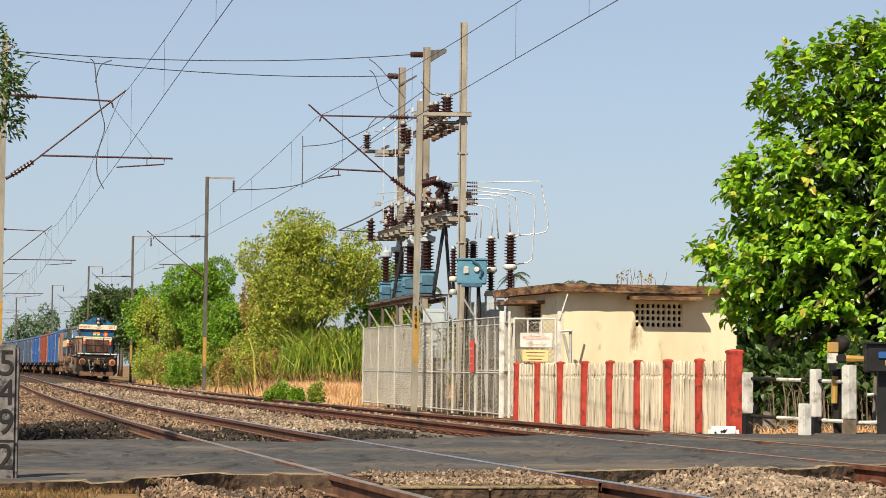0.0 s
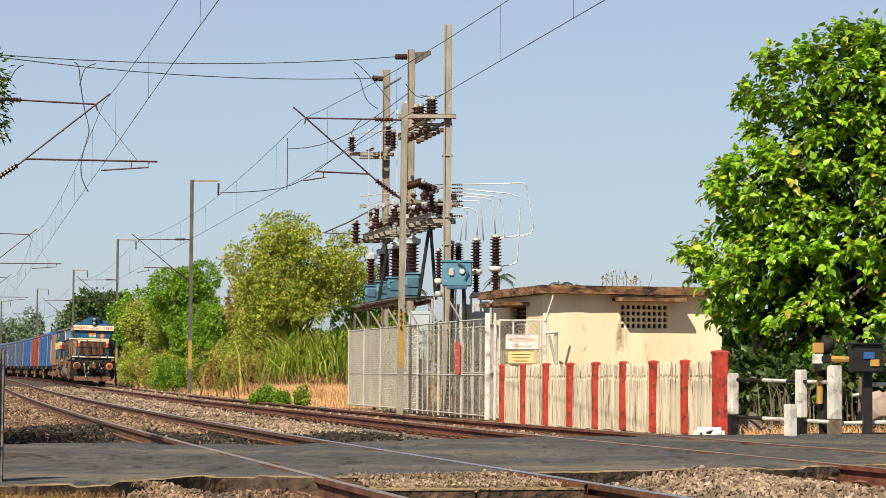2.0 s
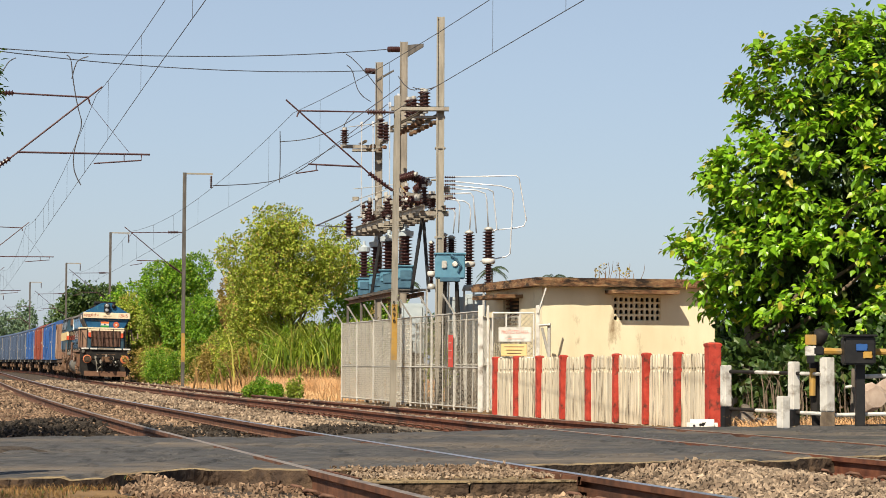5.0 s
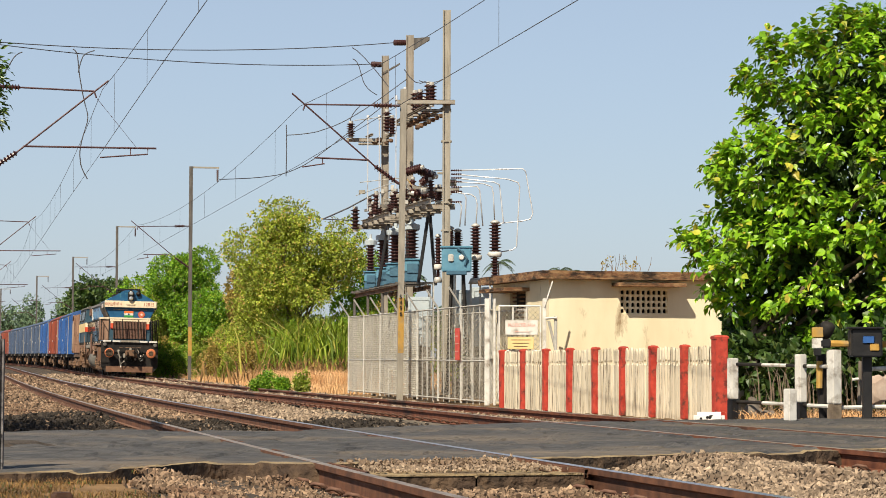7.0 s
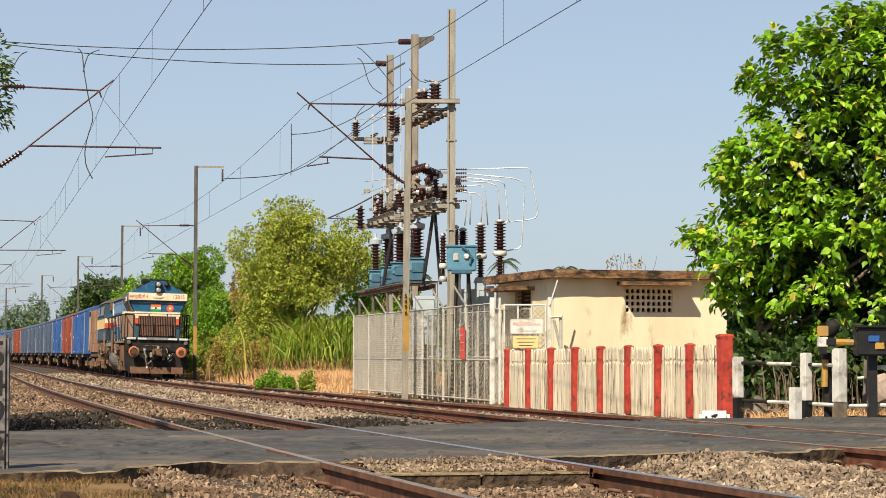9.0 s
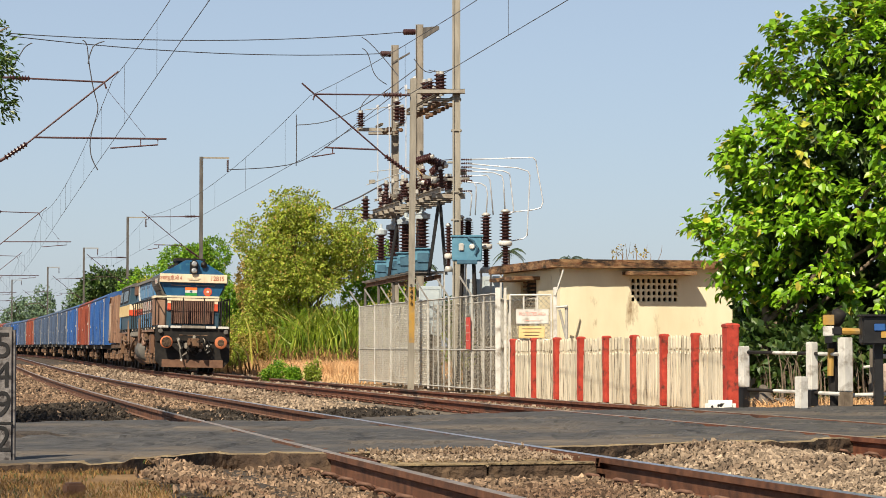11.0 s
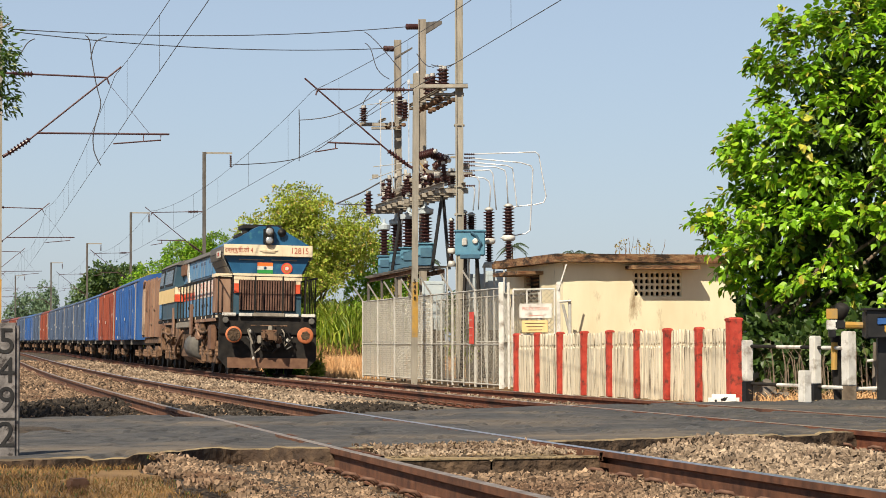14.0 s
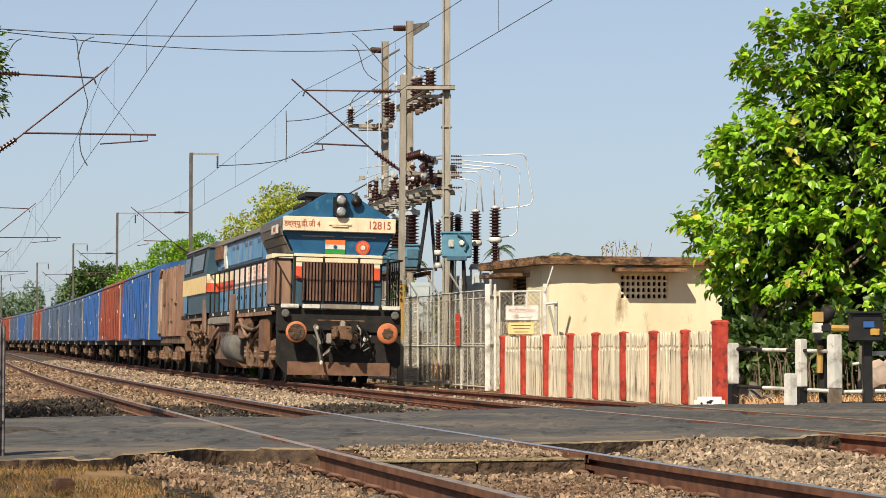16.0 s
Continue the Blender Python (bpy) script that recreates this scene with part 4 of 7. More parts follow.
    blades("dead_cane", spots, M["straw"], "brown dead cane stalks at the foot of the thicket", "reeds", (0.5, 1.5), 0.03, 0.5, 7)
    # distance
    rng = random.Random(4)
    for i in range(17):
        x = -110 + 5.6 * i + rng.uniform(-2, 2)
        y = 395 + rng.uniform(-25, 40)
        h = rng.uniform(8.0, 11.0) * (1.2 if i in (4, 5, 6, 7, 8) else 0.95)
        tree("distant_tree", "skyline tree with haze painted into its grey-green leaves", x, y, -0.5, h, blob_field(100 + i, 9, (0, 0, h * 0.55), (4.6, 3, h * 0.48)), 3600, 0.42, M["far"], 200 + i, 0.3, limbs=2)
    for i in range(14):
        x, y = -9 + 4.2 * i + rng.uniform(-1, 1), 150 + rng.uniform(-12, 15)
        h = rng.uniform(4.6, 6.0) + (1.2 if i in (3, 4) else 0)
        tree("background_tree", "dark tree behind the hut", x, y, -0.4, h, blob_field(140 + i, 8, (0, 0, h * 0.55), (3.0, 2, h * 0.42)), 2200, 0.3, M["deep"], 240 + i, 0.2, limbs=2)
    palm(8.3, 330, -0.3, 15.2, 1, 2.6)
    palm(17.6, 330, -0.3, 14.0, 2, 2.4)
    palm(20.5, 345, -0.3, 14.4, 4, 2.2)
    palm(-4.6, 330, -0.3, 13.0, 3, 2.4)
    # fine-leaved tree at the roadside, whose shade falls on the ballast
    bl = blob_field(20, 26, (0, 0, 5.2), (2.2, 2.2, 1.5), 0.25, 0.38) + [((3.5, 0.0, 3.85), (0.36, 0.5, 0.4)), ((3.4, 0.3, 4.2), (0.36, 0.5, 0.35)), ((3.55, 0.2, 3.5), (0.25, 0.4, 0.22)), ((2.8, 0, 4.6), (0.6, 0.5, 0.4))]
    tree("neem_tree", "fine-leaved neem tree overhanging the roadside", -8.5, 23.0, -0.2, 6.2, bl, 34000, 0.085, M["neem"], 51, 0.16, SLIM, limbs=30, shell=0.25)


    # unseen tree behind the camera, added to throw shade on the verge
    bl = blob_field(23, 18, (0, 0, 5.6), (1.5, 1.3, 1.0), 0.28, 0.42)
    tree("neem_tree", "fine-leaved tree out of view, added to shade the verge", -5.2, 6.8, -0.1, 6.0, bl, 12000, 0.085, M["neem"], 53, 0.13, SLIM, limbs=12, shell=0.25)


# ---- hut ----
def frame_box(bm, c0, ux, uy, a, b, z0, z1):
    """A box in a tilted plan: from (a0, b0) to (a1, b1) along ux and uy."""
    vs = [bm.verts.new(c0 + ux * p + uy * q + Vector((0, 0, z))) for z in (z0, z1) for p, q in ((a[0], b[0]), (a[1], b[0]), (a[1], b[1]), (a[0], b[1]))]
    for f in ((0, 3, 2, 1), (4, 5, 6, 7), (0, 1, 5, 4), (1, 2, 6, 5), (2, 3, 7, 6), (3, 0, 4, 7)):
        bm.faces.new([vs[i] for i in f])
    return bm


def build_hut():
    c0 = Vector((2.3, 47.4, 0))
    ux = Vector((3.88, 1.05, 0)).normalized()
    uy = Vector((-ux.y, ux.x, 0))
    L, D, zb, zt = 4.0, 4.3, -0.35, 2.42
    hut = thing("relay_hut", "small cream-plastered flat-roofed hut with stained walls", "hut")
    v0, v1, w0, w1 = 1.63, 2.73, 1.68, 2.22

    def wall(name, boxes):
        for a, b, z0, z1 in boxes:
            ob = part(name, frame_box(bmesh.new(), c0, ux, uy, a, b, z0, z1), M["wall"], hut)
        return ob
    t = 0.23
    wall("wall_front", [((0, v0), (0, t), zb, zt), ((v1, L), (0, t), zb, zt), ((v0, v1), (0, t), zb, w0), ((v0, v1), (0, t), w1, zt)])
    wall("wall_left", [((0, t), (t, 1.7), zb, zt), ((0, t), (2.9, D), zb, zt), ((0, t), (1.7, 2.9), zb, 1.6), ((0, t), (1.7, 2.9), 2.25, zt)])
    wall("wall_right", [((L - t, L), (t, D), zb, zt)])
    wall("wall_back", [((t, L - t), (D - t, D), zb, zt)])
    bm = bmesh.new()
    frame_box(bm, c0, ux, uy, (-0.28, L + 0.28), (-0.3, D + 0.3), zt, zt + 0.12)
    bmesh.ops.subdivide_edges(bm, edges=bm.edges[:], cuts=34, use_grid_fill=True)
    for v in bm.verts:
        v.co += Vector((rise(v.co.y, v.co.z, 3.0, 3), rise(v.co.x, v.co.z, 3.1, 5), 0.8 * rise(v.co.x + v.co.y, 4 * v.co.z, 2.4, 8))) * 0.02
    frame_box(bm, c0, ux, uy, (-0.24, L + 0.24), (-0.27, D + 0.27), zt + 0.121, zt + 0.18)
    part("roof_slab", bm, M["roof"], hut, "rust-stained concrete roof slab")
    bm = bmesh.new()
    frame_box(bm, c0, ux, uy, (v0 - 0.2, v1 + 0.25), (-0.5, -0.002), 2.27, 2.35)
    part("sunshade", bm, M["roof"], hut, "stained concrete sunshade over the vent")
    bm = bmesh.new()
    frame_box(bm, c0, ux, uy, (-0.6, -0.002), (1.4, 3.4), 2.2, 2.28)
    part("sunshade", bm, M["roof"], hut, "stained concrete sunshade over the side window")
    # pierced vent block: arched holes in four rows, shade behind as a dark sheet
    vent = part("vent", frame_box(bmesh.new(), c0, ux, uy, (v0, v1), (0.16, 0.2), w0, w1), M["dark"], hut, "pierced concrete vent block with a dark sheet for its shaded inside")
    cols, rows = 9, 4
    cw, ch = (v1 - v0) / cols, (w1 - w0) / rows
    bm = bmesh.new()
    for i in range(cols + 1):
        frame_box(bm, c0, ux, uy, (v0 + i * cw - 0.021, v0 + i * cw + 0.021), (0.02, 0.1), w0 + 0.002, w1 - 0.002)
    for j in range(rows + 1):
        z = w0 + j * ch
        frame_box(bm, c0, ux, uy, (v0, v1), (0.022, 0.098), z - 0.024, z + 0.024)
    for i in range(cols):
        for j in range(rows):
            x, z = v0 + (i + 0.5) * cw, w0 + (j + 1) * ch - 0.024
            for s in (-1, 1):
                p = [bm.verts.new(c0 + ux * (x + s * q) + uy * 0.03 + Vector((0, 0, z + r))) for q, r in ((cw / 2 - 0.02, 0.0), (cw / 2 - 0.02, -0.035), (0.018, 0.0))]
                bm.faces.new(p if s < 0 else p[::-1])
    part("grid", bm, M["wall"], vent)
    bm = bmesh.new()
    for k in range(7):
        frame_box(bm, c0, ux, uy, (0.06, 0.1), (1.7, 2.9), 1.62 + k * 0.09, 1.66 + k * 0.09)
    part("louvre", bm, M["roof"], hut, "dark louvred side window")
    # black sheet painted in for the shade behind the louvres
    part("window_dark", frame_box(bmesh.new(), c0, ux, uy, (0.16, 0.2), (1.7, 2.9), 1.6, 2.25), M["dark"], hut)
    rng = random.Random(2)
    for k in range(14):
        p = c0 + ux * rng.uniform(1.2, 2.4) + uy * rng.uniform(0.1, 1.2)
        bm = bmesh.new()
        e = p + Vector((rng.uniform(-0.2, 0.2), 0, zt + 0.18 + rng.uniform(0.15, 0.42)))
        tube(bm, [p + Vector((0, 0, zt + 0.15)), p.lerp(e, 0.5) + Vector((0.03, 0, zt * 0.5 + 0.1)), e], [0.008, 0.006, 0.003], 4)
        part("twig", bm, M["straw"], hut, "dry weed growing on the roof")
    v, f = leaves([((c0 + ux * 1.8 + uy * 0.4).x, (c0 + ux * 1.8 + uy * 0.4).y, zt + 0.36) and (((c0 + ux * 1.8 + uy * 0.4).x, (c0 + ux * 1.8 + uy * 0.4).y, zt + 0.38), (0.65, 0.4, 0.16))], 90, 0.05, 3, None, 0.2)
    ob = new("roof_weed", mesh_np("roof_weed", v, f, M["drygreen"]))
    ob.parent = hut
    tagged(ob, "sparse leaves of the roof weeds", kind="stuff")


def build_palisade():
    a, b = Vector((1.24, 45.27, 0)), Vector((4.29, 33.95, 0))
    d = (b - a).normalized()
    rz = math.degrees(math.atan2(d.y, d.x))
    pal = thing("palisade_fence", "cream concrete palisade fence with red posts beside the track", "fence")
    n = 8
    step = (b - a).length / n

    def post_mesh(w, h, name):
        bm = bmesh.new()
        box(bm, (0, 0, h / 2), (w, w * 0.9, h), 0.012)
        lathe(bm, [(w * 0.7, h - 0.03), (w * 0.72, h + 0.005), (w * 0.6, h + 0.025), (w * 0.2, h + 0.035)], Matrix.Rotation(math.radians(45), 4, "Z"), 4)
        return solid(name, bm, M["red"])
    pm, em = post_mesh(0.14, 1.17, "post"), post_mesh(0.22, 1.3, "end_post")
    outline = [(-0.055, 0), (0.055, 0), (0.055, 0.87), (0.024, 0.9), (0.024, 0.93), (0.042, 0.96), (0.03, 1.12), (0.012, 1.17), (-0.012, 1.17), (-0.03, 1.12), (-0.042, 0.96), (-0.024, 0.93), (-0.024, 0.9), (-0.055, 0.87)]
    bm = bmesh.new()
    prism(bm, outline, 0.032, Matrix.Identity(4))
    slat = solid("slat", bm, M["cream"])
    rng = random.Random(6)
    for i in range(n + 1):
        p = a + d * step * i
        z = -0.32 + 0.07 * i / n
        ob = new("post", em if i == n else pm)
        ob.parent, ob.matrix_basis = pal, pose(p.x, p.y, z, 0, rng.uniform(-0.6, 0.6), rz)
        if i == n:
            tagged(ob, "wide red end post with scratched paint")
        if i == n:
            break
        for k in range(10):
            q = p + d * (0.11 + (step - 0.22) * (k + 0.5) / 10)
            ob = new("slat", slat)
            ob.parent, ob.matrix_basis = pal, pose(q.x, q.y, z + rng.uniform(-0.012, 0.012), rng.uniform(-1, 1), rng.uniform(-0.5, 0.5), rz)
        # grey sheet added behind the slats, standing for shade in their gaps
        bm = bmesh.new()
        c = p + d * step / 2
        box(bm, (c.x, c.y, z + 0.44), (step - 0.14, 0.03, 0.88), 0, Matrix.Rotation(math.radians(rz), 3, "Z"))
        for v in bm.verts:
            v.co += Vector((d.y, -d.x, 0)) * -0.055
        part("backing", bm, M["poledark"], pal)


# ---- chain-link enclosure ----
def link_panel(bm, a, b, z0, z1, pitch=0.075, r=0.0026):
    """Chain link: two sets of slanting wires between a and b."""
    u = b - a
    w, h = u.length, z1 - z0
    u = u.normalized()
    nrm = Vector((u.y, -u.x, 0))
    for s in (1, -1):
        k = -h
        while k < w:
            x0, x1, y0, y1 = k, k + h, z0, z1
            if x0 < 0:
                y0, x0 = z0 - k, 0
            if x1 > w:
                y1, x1 = z1 - (x1 - w), w
            if s < 0:
                x0, x1 = w - x0, w - x1
            p, q = a + u * x0, a + u * x1
            p, q = Vector((p.x, p.y, y0)), Vector((q.x, q.y, y1))
            d = (q - p).normalized()
            o = d.cross(nrm) * r
            m = nrm * (r * s)
            vs = [bm.verts.new(t) for t in (p + o, p + m * 1.6, p - o, q + o, q + m * 1.6, q - o)]
            bm.faces.new((vs[0], vs[1], vs[4], vs[3]))
            bm.faces.new((vs[1], vs[2], vs[5], vs[4]))
            k += pitch * 1.414
    return bm


def build_enclosure():
    A, B = Vector((-2.67, 62.5, 0)), Vector((0.93, 46.9, 0))
    enc = thing("chain_link_fence", "galvanised chain-link fence with angled top brackets round the switchgear", "fence")
    d = (B - A).normalized()
    zb, zt = -0.3, 1.88
    n = 7
    for i in range(n + 1):
        p = A.lerp(B, i / n)
        bm = bmesh.new()
        box(bm, (p.x, p.y, (zb + zt) / 2), (0.055, 0.055, zt - zb), 0.004)
        post = part("post", bm, M["galv"], enc)
        if i < n:
            bm = bmesh.new()
            tube(bm, [(p.x, p.y, zt - 0.02), (p.x - 0.28, p.y - 0.05, zt + 0.42)], 0.022, 4)
            part("bracket", bm, M["galv"], post)
    for i in range(n):
        p, q = A.lerp(B, i / n), A.lerp(B, (i + 1) / n)
        bm = bmesh.new()
        for z in (zb + 0.08, zb + 0.95, zt - 0.03):
            tube(bm, [(p.x, p.y, z), (q.x, q.y, z)], 0.018, 4)
        for u in (0.25, 0.5, 0.75):
            m = p.lerp(q, u)
            tube(bm, [(m.x, m.y, zb), (m.x, m.y, zt)], 0.014 if u == 0.5 else 0.009, 4)
        pf = part("panel_frame", bm, M["galv"], enc)
        bm = bmesh.new()
        # the far panels get the paler wire, as light painted in
        link_panel(bm, p, q, zb + 0.05, zt - 0.03, 0.075, 0.0018 if i > 3 else 0.0078)
        part("chain_link", bm, M["mesh"] if i > 3 else M["meshpale"], pf)
    # far side, back and inner partition
    for a, b in ((A, A + Vector((6.5, 1.6, 0))), (B + Vector((0.25, 3.2, 0)), B + Vector((0.0, 0.3, 0))), (A + Vector((0.6, 0.4, 0)), B + Vector((0.9, 1.6, 0)))):
        bm = bmesh.new()
        for k in range(8):
            p = a.lerp(b, k / 7)
            box(bm, (p.x, p.y, 0.75), (0.045, 0.045, 2.1), 0)
        tube(bm, [(a.x, a.y, 1.78), (b.x, b.y, 1.78)], 0.018, 4)
        tube(bm, [(a.x, a.y, 0.7), (b.x, b.y, 0.7)], 0.018, 4)
        pf = part("inner_frame", bm, M["galv"], enc)
        part("chain_link", link_panel(bmesh.new(), a, b, -0.28, 1.78, 0.085, 0.0026), M["mesh"], pf)
    # red danger plate on the fence
    p = A.lerp(B, 0.85) + Vector((-0.06, -0.02, 0))
    plate = thing("red_plate", "narrow red warning plate wired to the fence", "sign")
    bm = bmesh.new()
    rot = Matrix.Rotation(math.atan2(d.y, d.x), 3, "Z")
    box(bm, (p.x, p.y, 1.02), (0.42, 0.012, 0.72), 0.03, rot)
    part("board", bm, M["signred"], plate)
    bm = bmesh.new()
    for k, w in enumerate((0.26, 0.34, 0.3)):
        box(bm, (p.x - 0.013, p.y - 0.003, 1.2 - 0.17 * k), (w, 0.006, 0.022), 0, rot)
    part("script_bar", bm, M["streakred"], plate)
    # gate
    gate = thing("enclosure_gate", "white steel gate with chain-link panel and white posts", "gate")
    g0, g1 = Vector((0.95, 46.8, 0)), Vector((2.28, 46.55, 0))
    for x, y, w in ((g0.x, g0.y, 0.11), (g0.x + 0.16, g0.y + 0.02, 0.05), (g1.x - 0.12, g1.y, 0.08)):
        bm = bmesh.new()
        box(bm, (x, y, 0.84), (w, w, 2.28), 0.008)
        part("post", bm, M["white"], gate)
    bm = bmesh.new()
    l0, l1 = g0 + Vector((0.26, 0, 0)), g1 - Vector((0.2, 0, 0))
    for z in (-0.15, 0.86, 1.82):
        tube(bm, [(l0.x, l0.y, z), (l1.x, l1.y, z)], 0.022, 6)
    for k in range(4):
        p = l0.lerp(l1, k / 3)
        tube(bm, [(p.x, p.y, -0.15), (p.x, p.y, 1.82)], 0.02, 6)
    leafp = part("leaf_frame", bm, M["white"], gate)
    part("chain_link", link_panel(bmesh.new(), l0, l1, -0.13, 1.8, 0.08, 0.005), M["mesh"], leafp)
    bm = bmesh.new()
    tube(bm, [(2.18, 46.5, 1.55), (2.42, 46.5, 1.57)], 0.03, 6)
    tube(bm, [(2.25, 46.5, 1.5), (2.42, 46.6, 0.8)], 0.03, 6)
    tube(bm, [(2.4, 46.55, 1.6), (2.4, 46.55, 0.6)], 0.035, 6)
    tube(bm, [(2.16, 46.5, 1.8), (2.34, 46.6, 2.35)], 0.02, 6)
    part("stay", bm, M["galv"], gate)
    rot = Matrix.Rotation(math.atan2(g1.y - g0.y, g1.x - g0.x), 3, "Z")
    sign = thing("protected_area_sign", "white board with red lettering on the gate", "sign")
    bm = bmesh.new()
    box(bm, (1.68, 46.6, 1.36), (0.71, 0.02, 0.32), 0.03, rot)
    part("board", bm, M["white"], sign)
    m = pose(1.68, 46.584, 1.41, 90, 0, math.degrees(math.atan2(g1.y - g0.y, g1.x - g0.x)))
    lettering("lettering", "PROTECTED AREA", 0.1, M["streakred"], m, sign, 0.58)
    bm = bmesh.new()
    box(bm, (1.68, 46.585, 1.27), (0.3, 0.006, 0.014), 0, rot)
    part("script_bar", bm, M["streakred"], sign)
    sign2 = thing("yellow_notice", "faded yellow notice board on the gate", "sign")
    bm = bmesh.new()
    box(bm, (1.66, 46.6, 1.03), (0.56, 0.02, 0.26), 0.01, rot)
    part("board", bm, M["cabyellow"], sign2)
    bm = bmesh.new()
    for k in range(3):
        box(bm, (1.66, 46.586, 1.1 - 0.07 * k), (0.42 - 0.06 * k, 0.006, 0.013), 0, rot)
    part("script_bar", bm, M["brownband"], sign2)


# ---- switchgear ----
def insulator(bm, p0, p1, r, n=7, seg=10):
    """A ribbed insulator between two points."""
    p0, p1 = Vector(p0), Vector(p1)
    ln = (p1 - p0).length
    prof = [(r * 0.3, 0)]
    for k in range(n):
        z = ln * (k + 0.15) / n
        prof += [(r * 0.52, z), (r, z + ln * 0.3 / n), (r * 0.95, z + ln * 0.4 / n), (r * 0.52, z + ln * 0.56 / n)]
    prof.append((r * 0.3, ln))
    return lathe(bm, prof, Matrix.Translation(p0) @ (p1 - p0).to_track_quat("Z", "Y").to_matrix().to_4x4(), seg)


def beam(bm, a, b, w, h):
    a, b = Vector(a), Vector(b)
    q = (b - a).to_track_quat("X", "Z").to_matrix()
    c = (a + b) / 2
    ln = (b - a).length
    for z, hh in ((h / 2 - 0.006, 0.012), (-h / 2 + 0.006, 0.012)):
        box(bm, c + q @ Vector((0, 0, z)), (ln, w, hh), 0, q)
    box(bm, c - q @ Vector((0, w / 2 - 0.006, 0)), (ln, 0.012, h), 0, q)
    return bm


def build_switchgear():
    pa, pb, pc = Vector((0.085, 55.0, 0)), Vector((-0.915, 59.8, 0)), Vector((-1.67, 62.9, 0))
    rig = thing("switchgear_frame", "three-pole steel switchgear frame with platforms and insulators", "switchgear")
    for p, h, m, w in ((pa, 9.47, "pole", 0.2), (pb, 9.54, "poledark", 0.19), (pc, 9.4, "poledark", 0.19)):
        bm = bmesh.new()
        box(bm, (p.x, p.y, h / 2 - 0.15), (w, w * 0.8, h + 0.3), 0.015)
        if p is pa:
            for q in (-1, 1):
                box(bm, (p.x + q * (w / 2 - 0.02), p.y - w * 0.4 - 0.02, h / 2 - 0.15), (0.04, 0.04, h + 0.3), 0.004)
            for z in (6.15, 4.6, 3.9):
                box(bm, (p.x, p.y, z), (w + 0.07, w * 0.8 + 0.07, 0.05), 0.01)
        else:
            # flanged steel pole: two side flanges
            for s in (-1, 1):
                box(bm, (p.x + s * w * 0.5, p.y - 0.02, h / 2), (0.02, w, h), 0)
        part("pole", bm, M[m], rig)
    # upper and lower platforms: long beams from pole to pole with short cross arms
    for z, over, nx in ((7.05, 0.1, 9), (4.62, 0.55, 12)):
        for side in (-0.05, 0.5):
            n = Vector((pa.y - pc.y, pc.x - pa.x, 0)).normalized() * side
            for s0, s1 in ((0.0, 0.5), (0.92, 1.04)) if z > 6 else ((-0.04, 0.34), (0.62, 1.12)):
                a, b = pa.lerp(pc, s0) + n, pa.lerp(pc, s1) + n
                bm = bmesh.new()
                beam(bm, (a.x, a.y, z), (b.x, b.y, z), 0.07, 0.14 if z < 6 else 0.06)
                # upper beams darker: their shadowed underside is put into the colour
                part("platform_beam", bm, M["steel"] if z < 6 else M["poledark"], rig)
        for k in range(nx):
            p = pa.lerp(pc, k / (nx - 1) * 1.1)
            if 0.5 < k / (nx - 1) * 1.1 < (0.9 if z > 6 else 0.6):
                continue
            bm = bmesh.new()
            beam(bm, (p.x - 0.62, p.y, z - 0.12), (p.x + (0.12 if z > 6 else 0.22), p.y, z - 0.12), 0.14, 0.07 if z > 6 else 0.13)
            part("cross_arm", bm, M["poledark"] if k % 2 else M["steel"], rig)
    bm = bmesh.new()
    beam(bm, (-1.15, 54.8, 7.12), (0.3, 54.8, 7.12), 0.12, 0.11)
    part("top_arm", bm, M["steel"], rig)
    bm = bmesh.new()
    beam(bm, (-2.75, 62.2, 6.9), (-1.6, 62.4, 6.9), 0.1, 0.1)
    part("side_arm", bm, M["steel"], rig)
    # insulators: standing on the two platforms
    def ins(p0, p1, r, n=7, label=""):
        bm = bmesh.new()
        insulator(bm, p0, p1, r, n)
        ob = part("insulator", bm, M["porcelain"], rig, label, True)
        bm = bmesh.new()
        a, b = Vector(p0), Vector(p1)
        e = (b - a).normalized() * 0.06
        tube(bm, [b - e * 0.2, b + e], r * 0.5, 8)
        part("cap", bm, M["galv"], ob)
        part("foot", tube(bmesh.new(), [a + e * 0.2, a - e], r * 0.5, 8), M["galv"], ob)
    for k, (s, dx) in enumerate(((0.03, -0.32), (0.1, -0.28), (0.22, -0.3), (0.33, -0.25), (0.42, 0.15), (0.9, -0.1), (1.0, 0.2))):
        p = pa.lerp(pc, s)
        ins((p.x + dx, p.y, 7.12), (p.x + dx, p.y, 7.62 + 0.08 * (k % 2)), 0.13, 6)
    for k in range(9):
        p = pa.lerp(pc, 0.05 + 0.06 * k if k < 7 else 0.86 + 0.08 * (k - 7))
        bm = bmesh.new()
        box(bm, (p.x - 0.38, p.y, 6.86), (0.16, 0.2, 0.12), 0.02)
        part("base_block", bm, M["dust"], rig)
        part("base_block", box(bmesh.new(), (p.x - 0.05, p.y, 6.84), (0.12, 0.2, 0.1), 0.02), M["dust"], rig)
    for s, x, z in ((0.06, 0.2, 9.25), (0.0, -0.15, 8.85)):
        q = pb if s else pc
        bm = bmesh.new()
        prism(bm, [(0, -0.12), (0.44, 0.16), (0.44, 0.24), (0, 0.2)] if s else [(0, 0), (0.5, 0.3), (0.5, 0.34), (0, 0.06)], 0.12, Matrix.Translation((q.x + x * 0.5, q.y - 0.1, z)))
        part("top_bracket", bm, M["mastgrey"], rig)
    rng = random.Random(9)
    for k in range(22):
        p = pa.lerp(pc, 0.06 + 1.1 * k / 21)
        dx = rng.uniform(-0.6, 0.12)
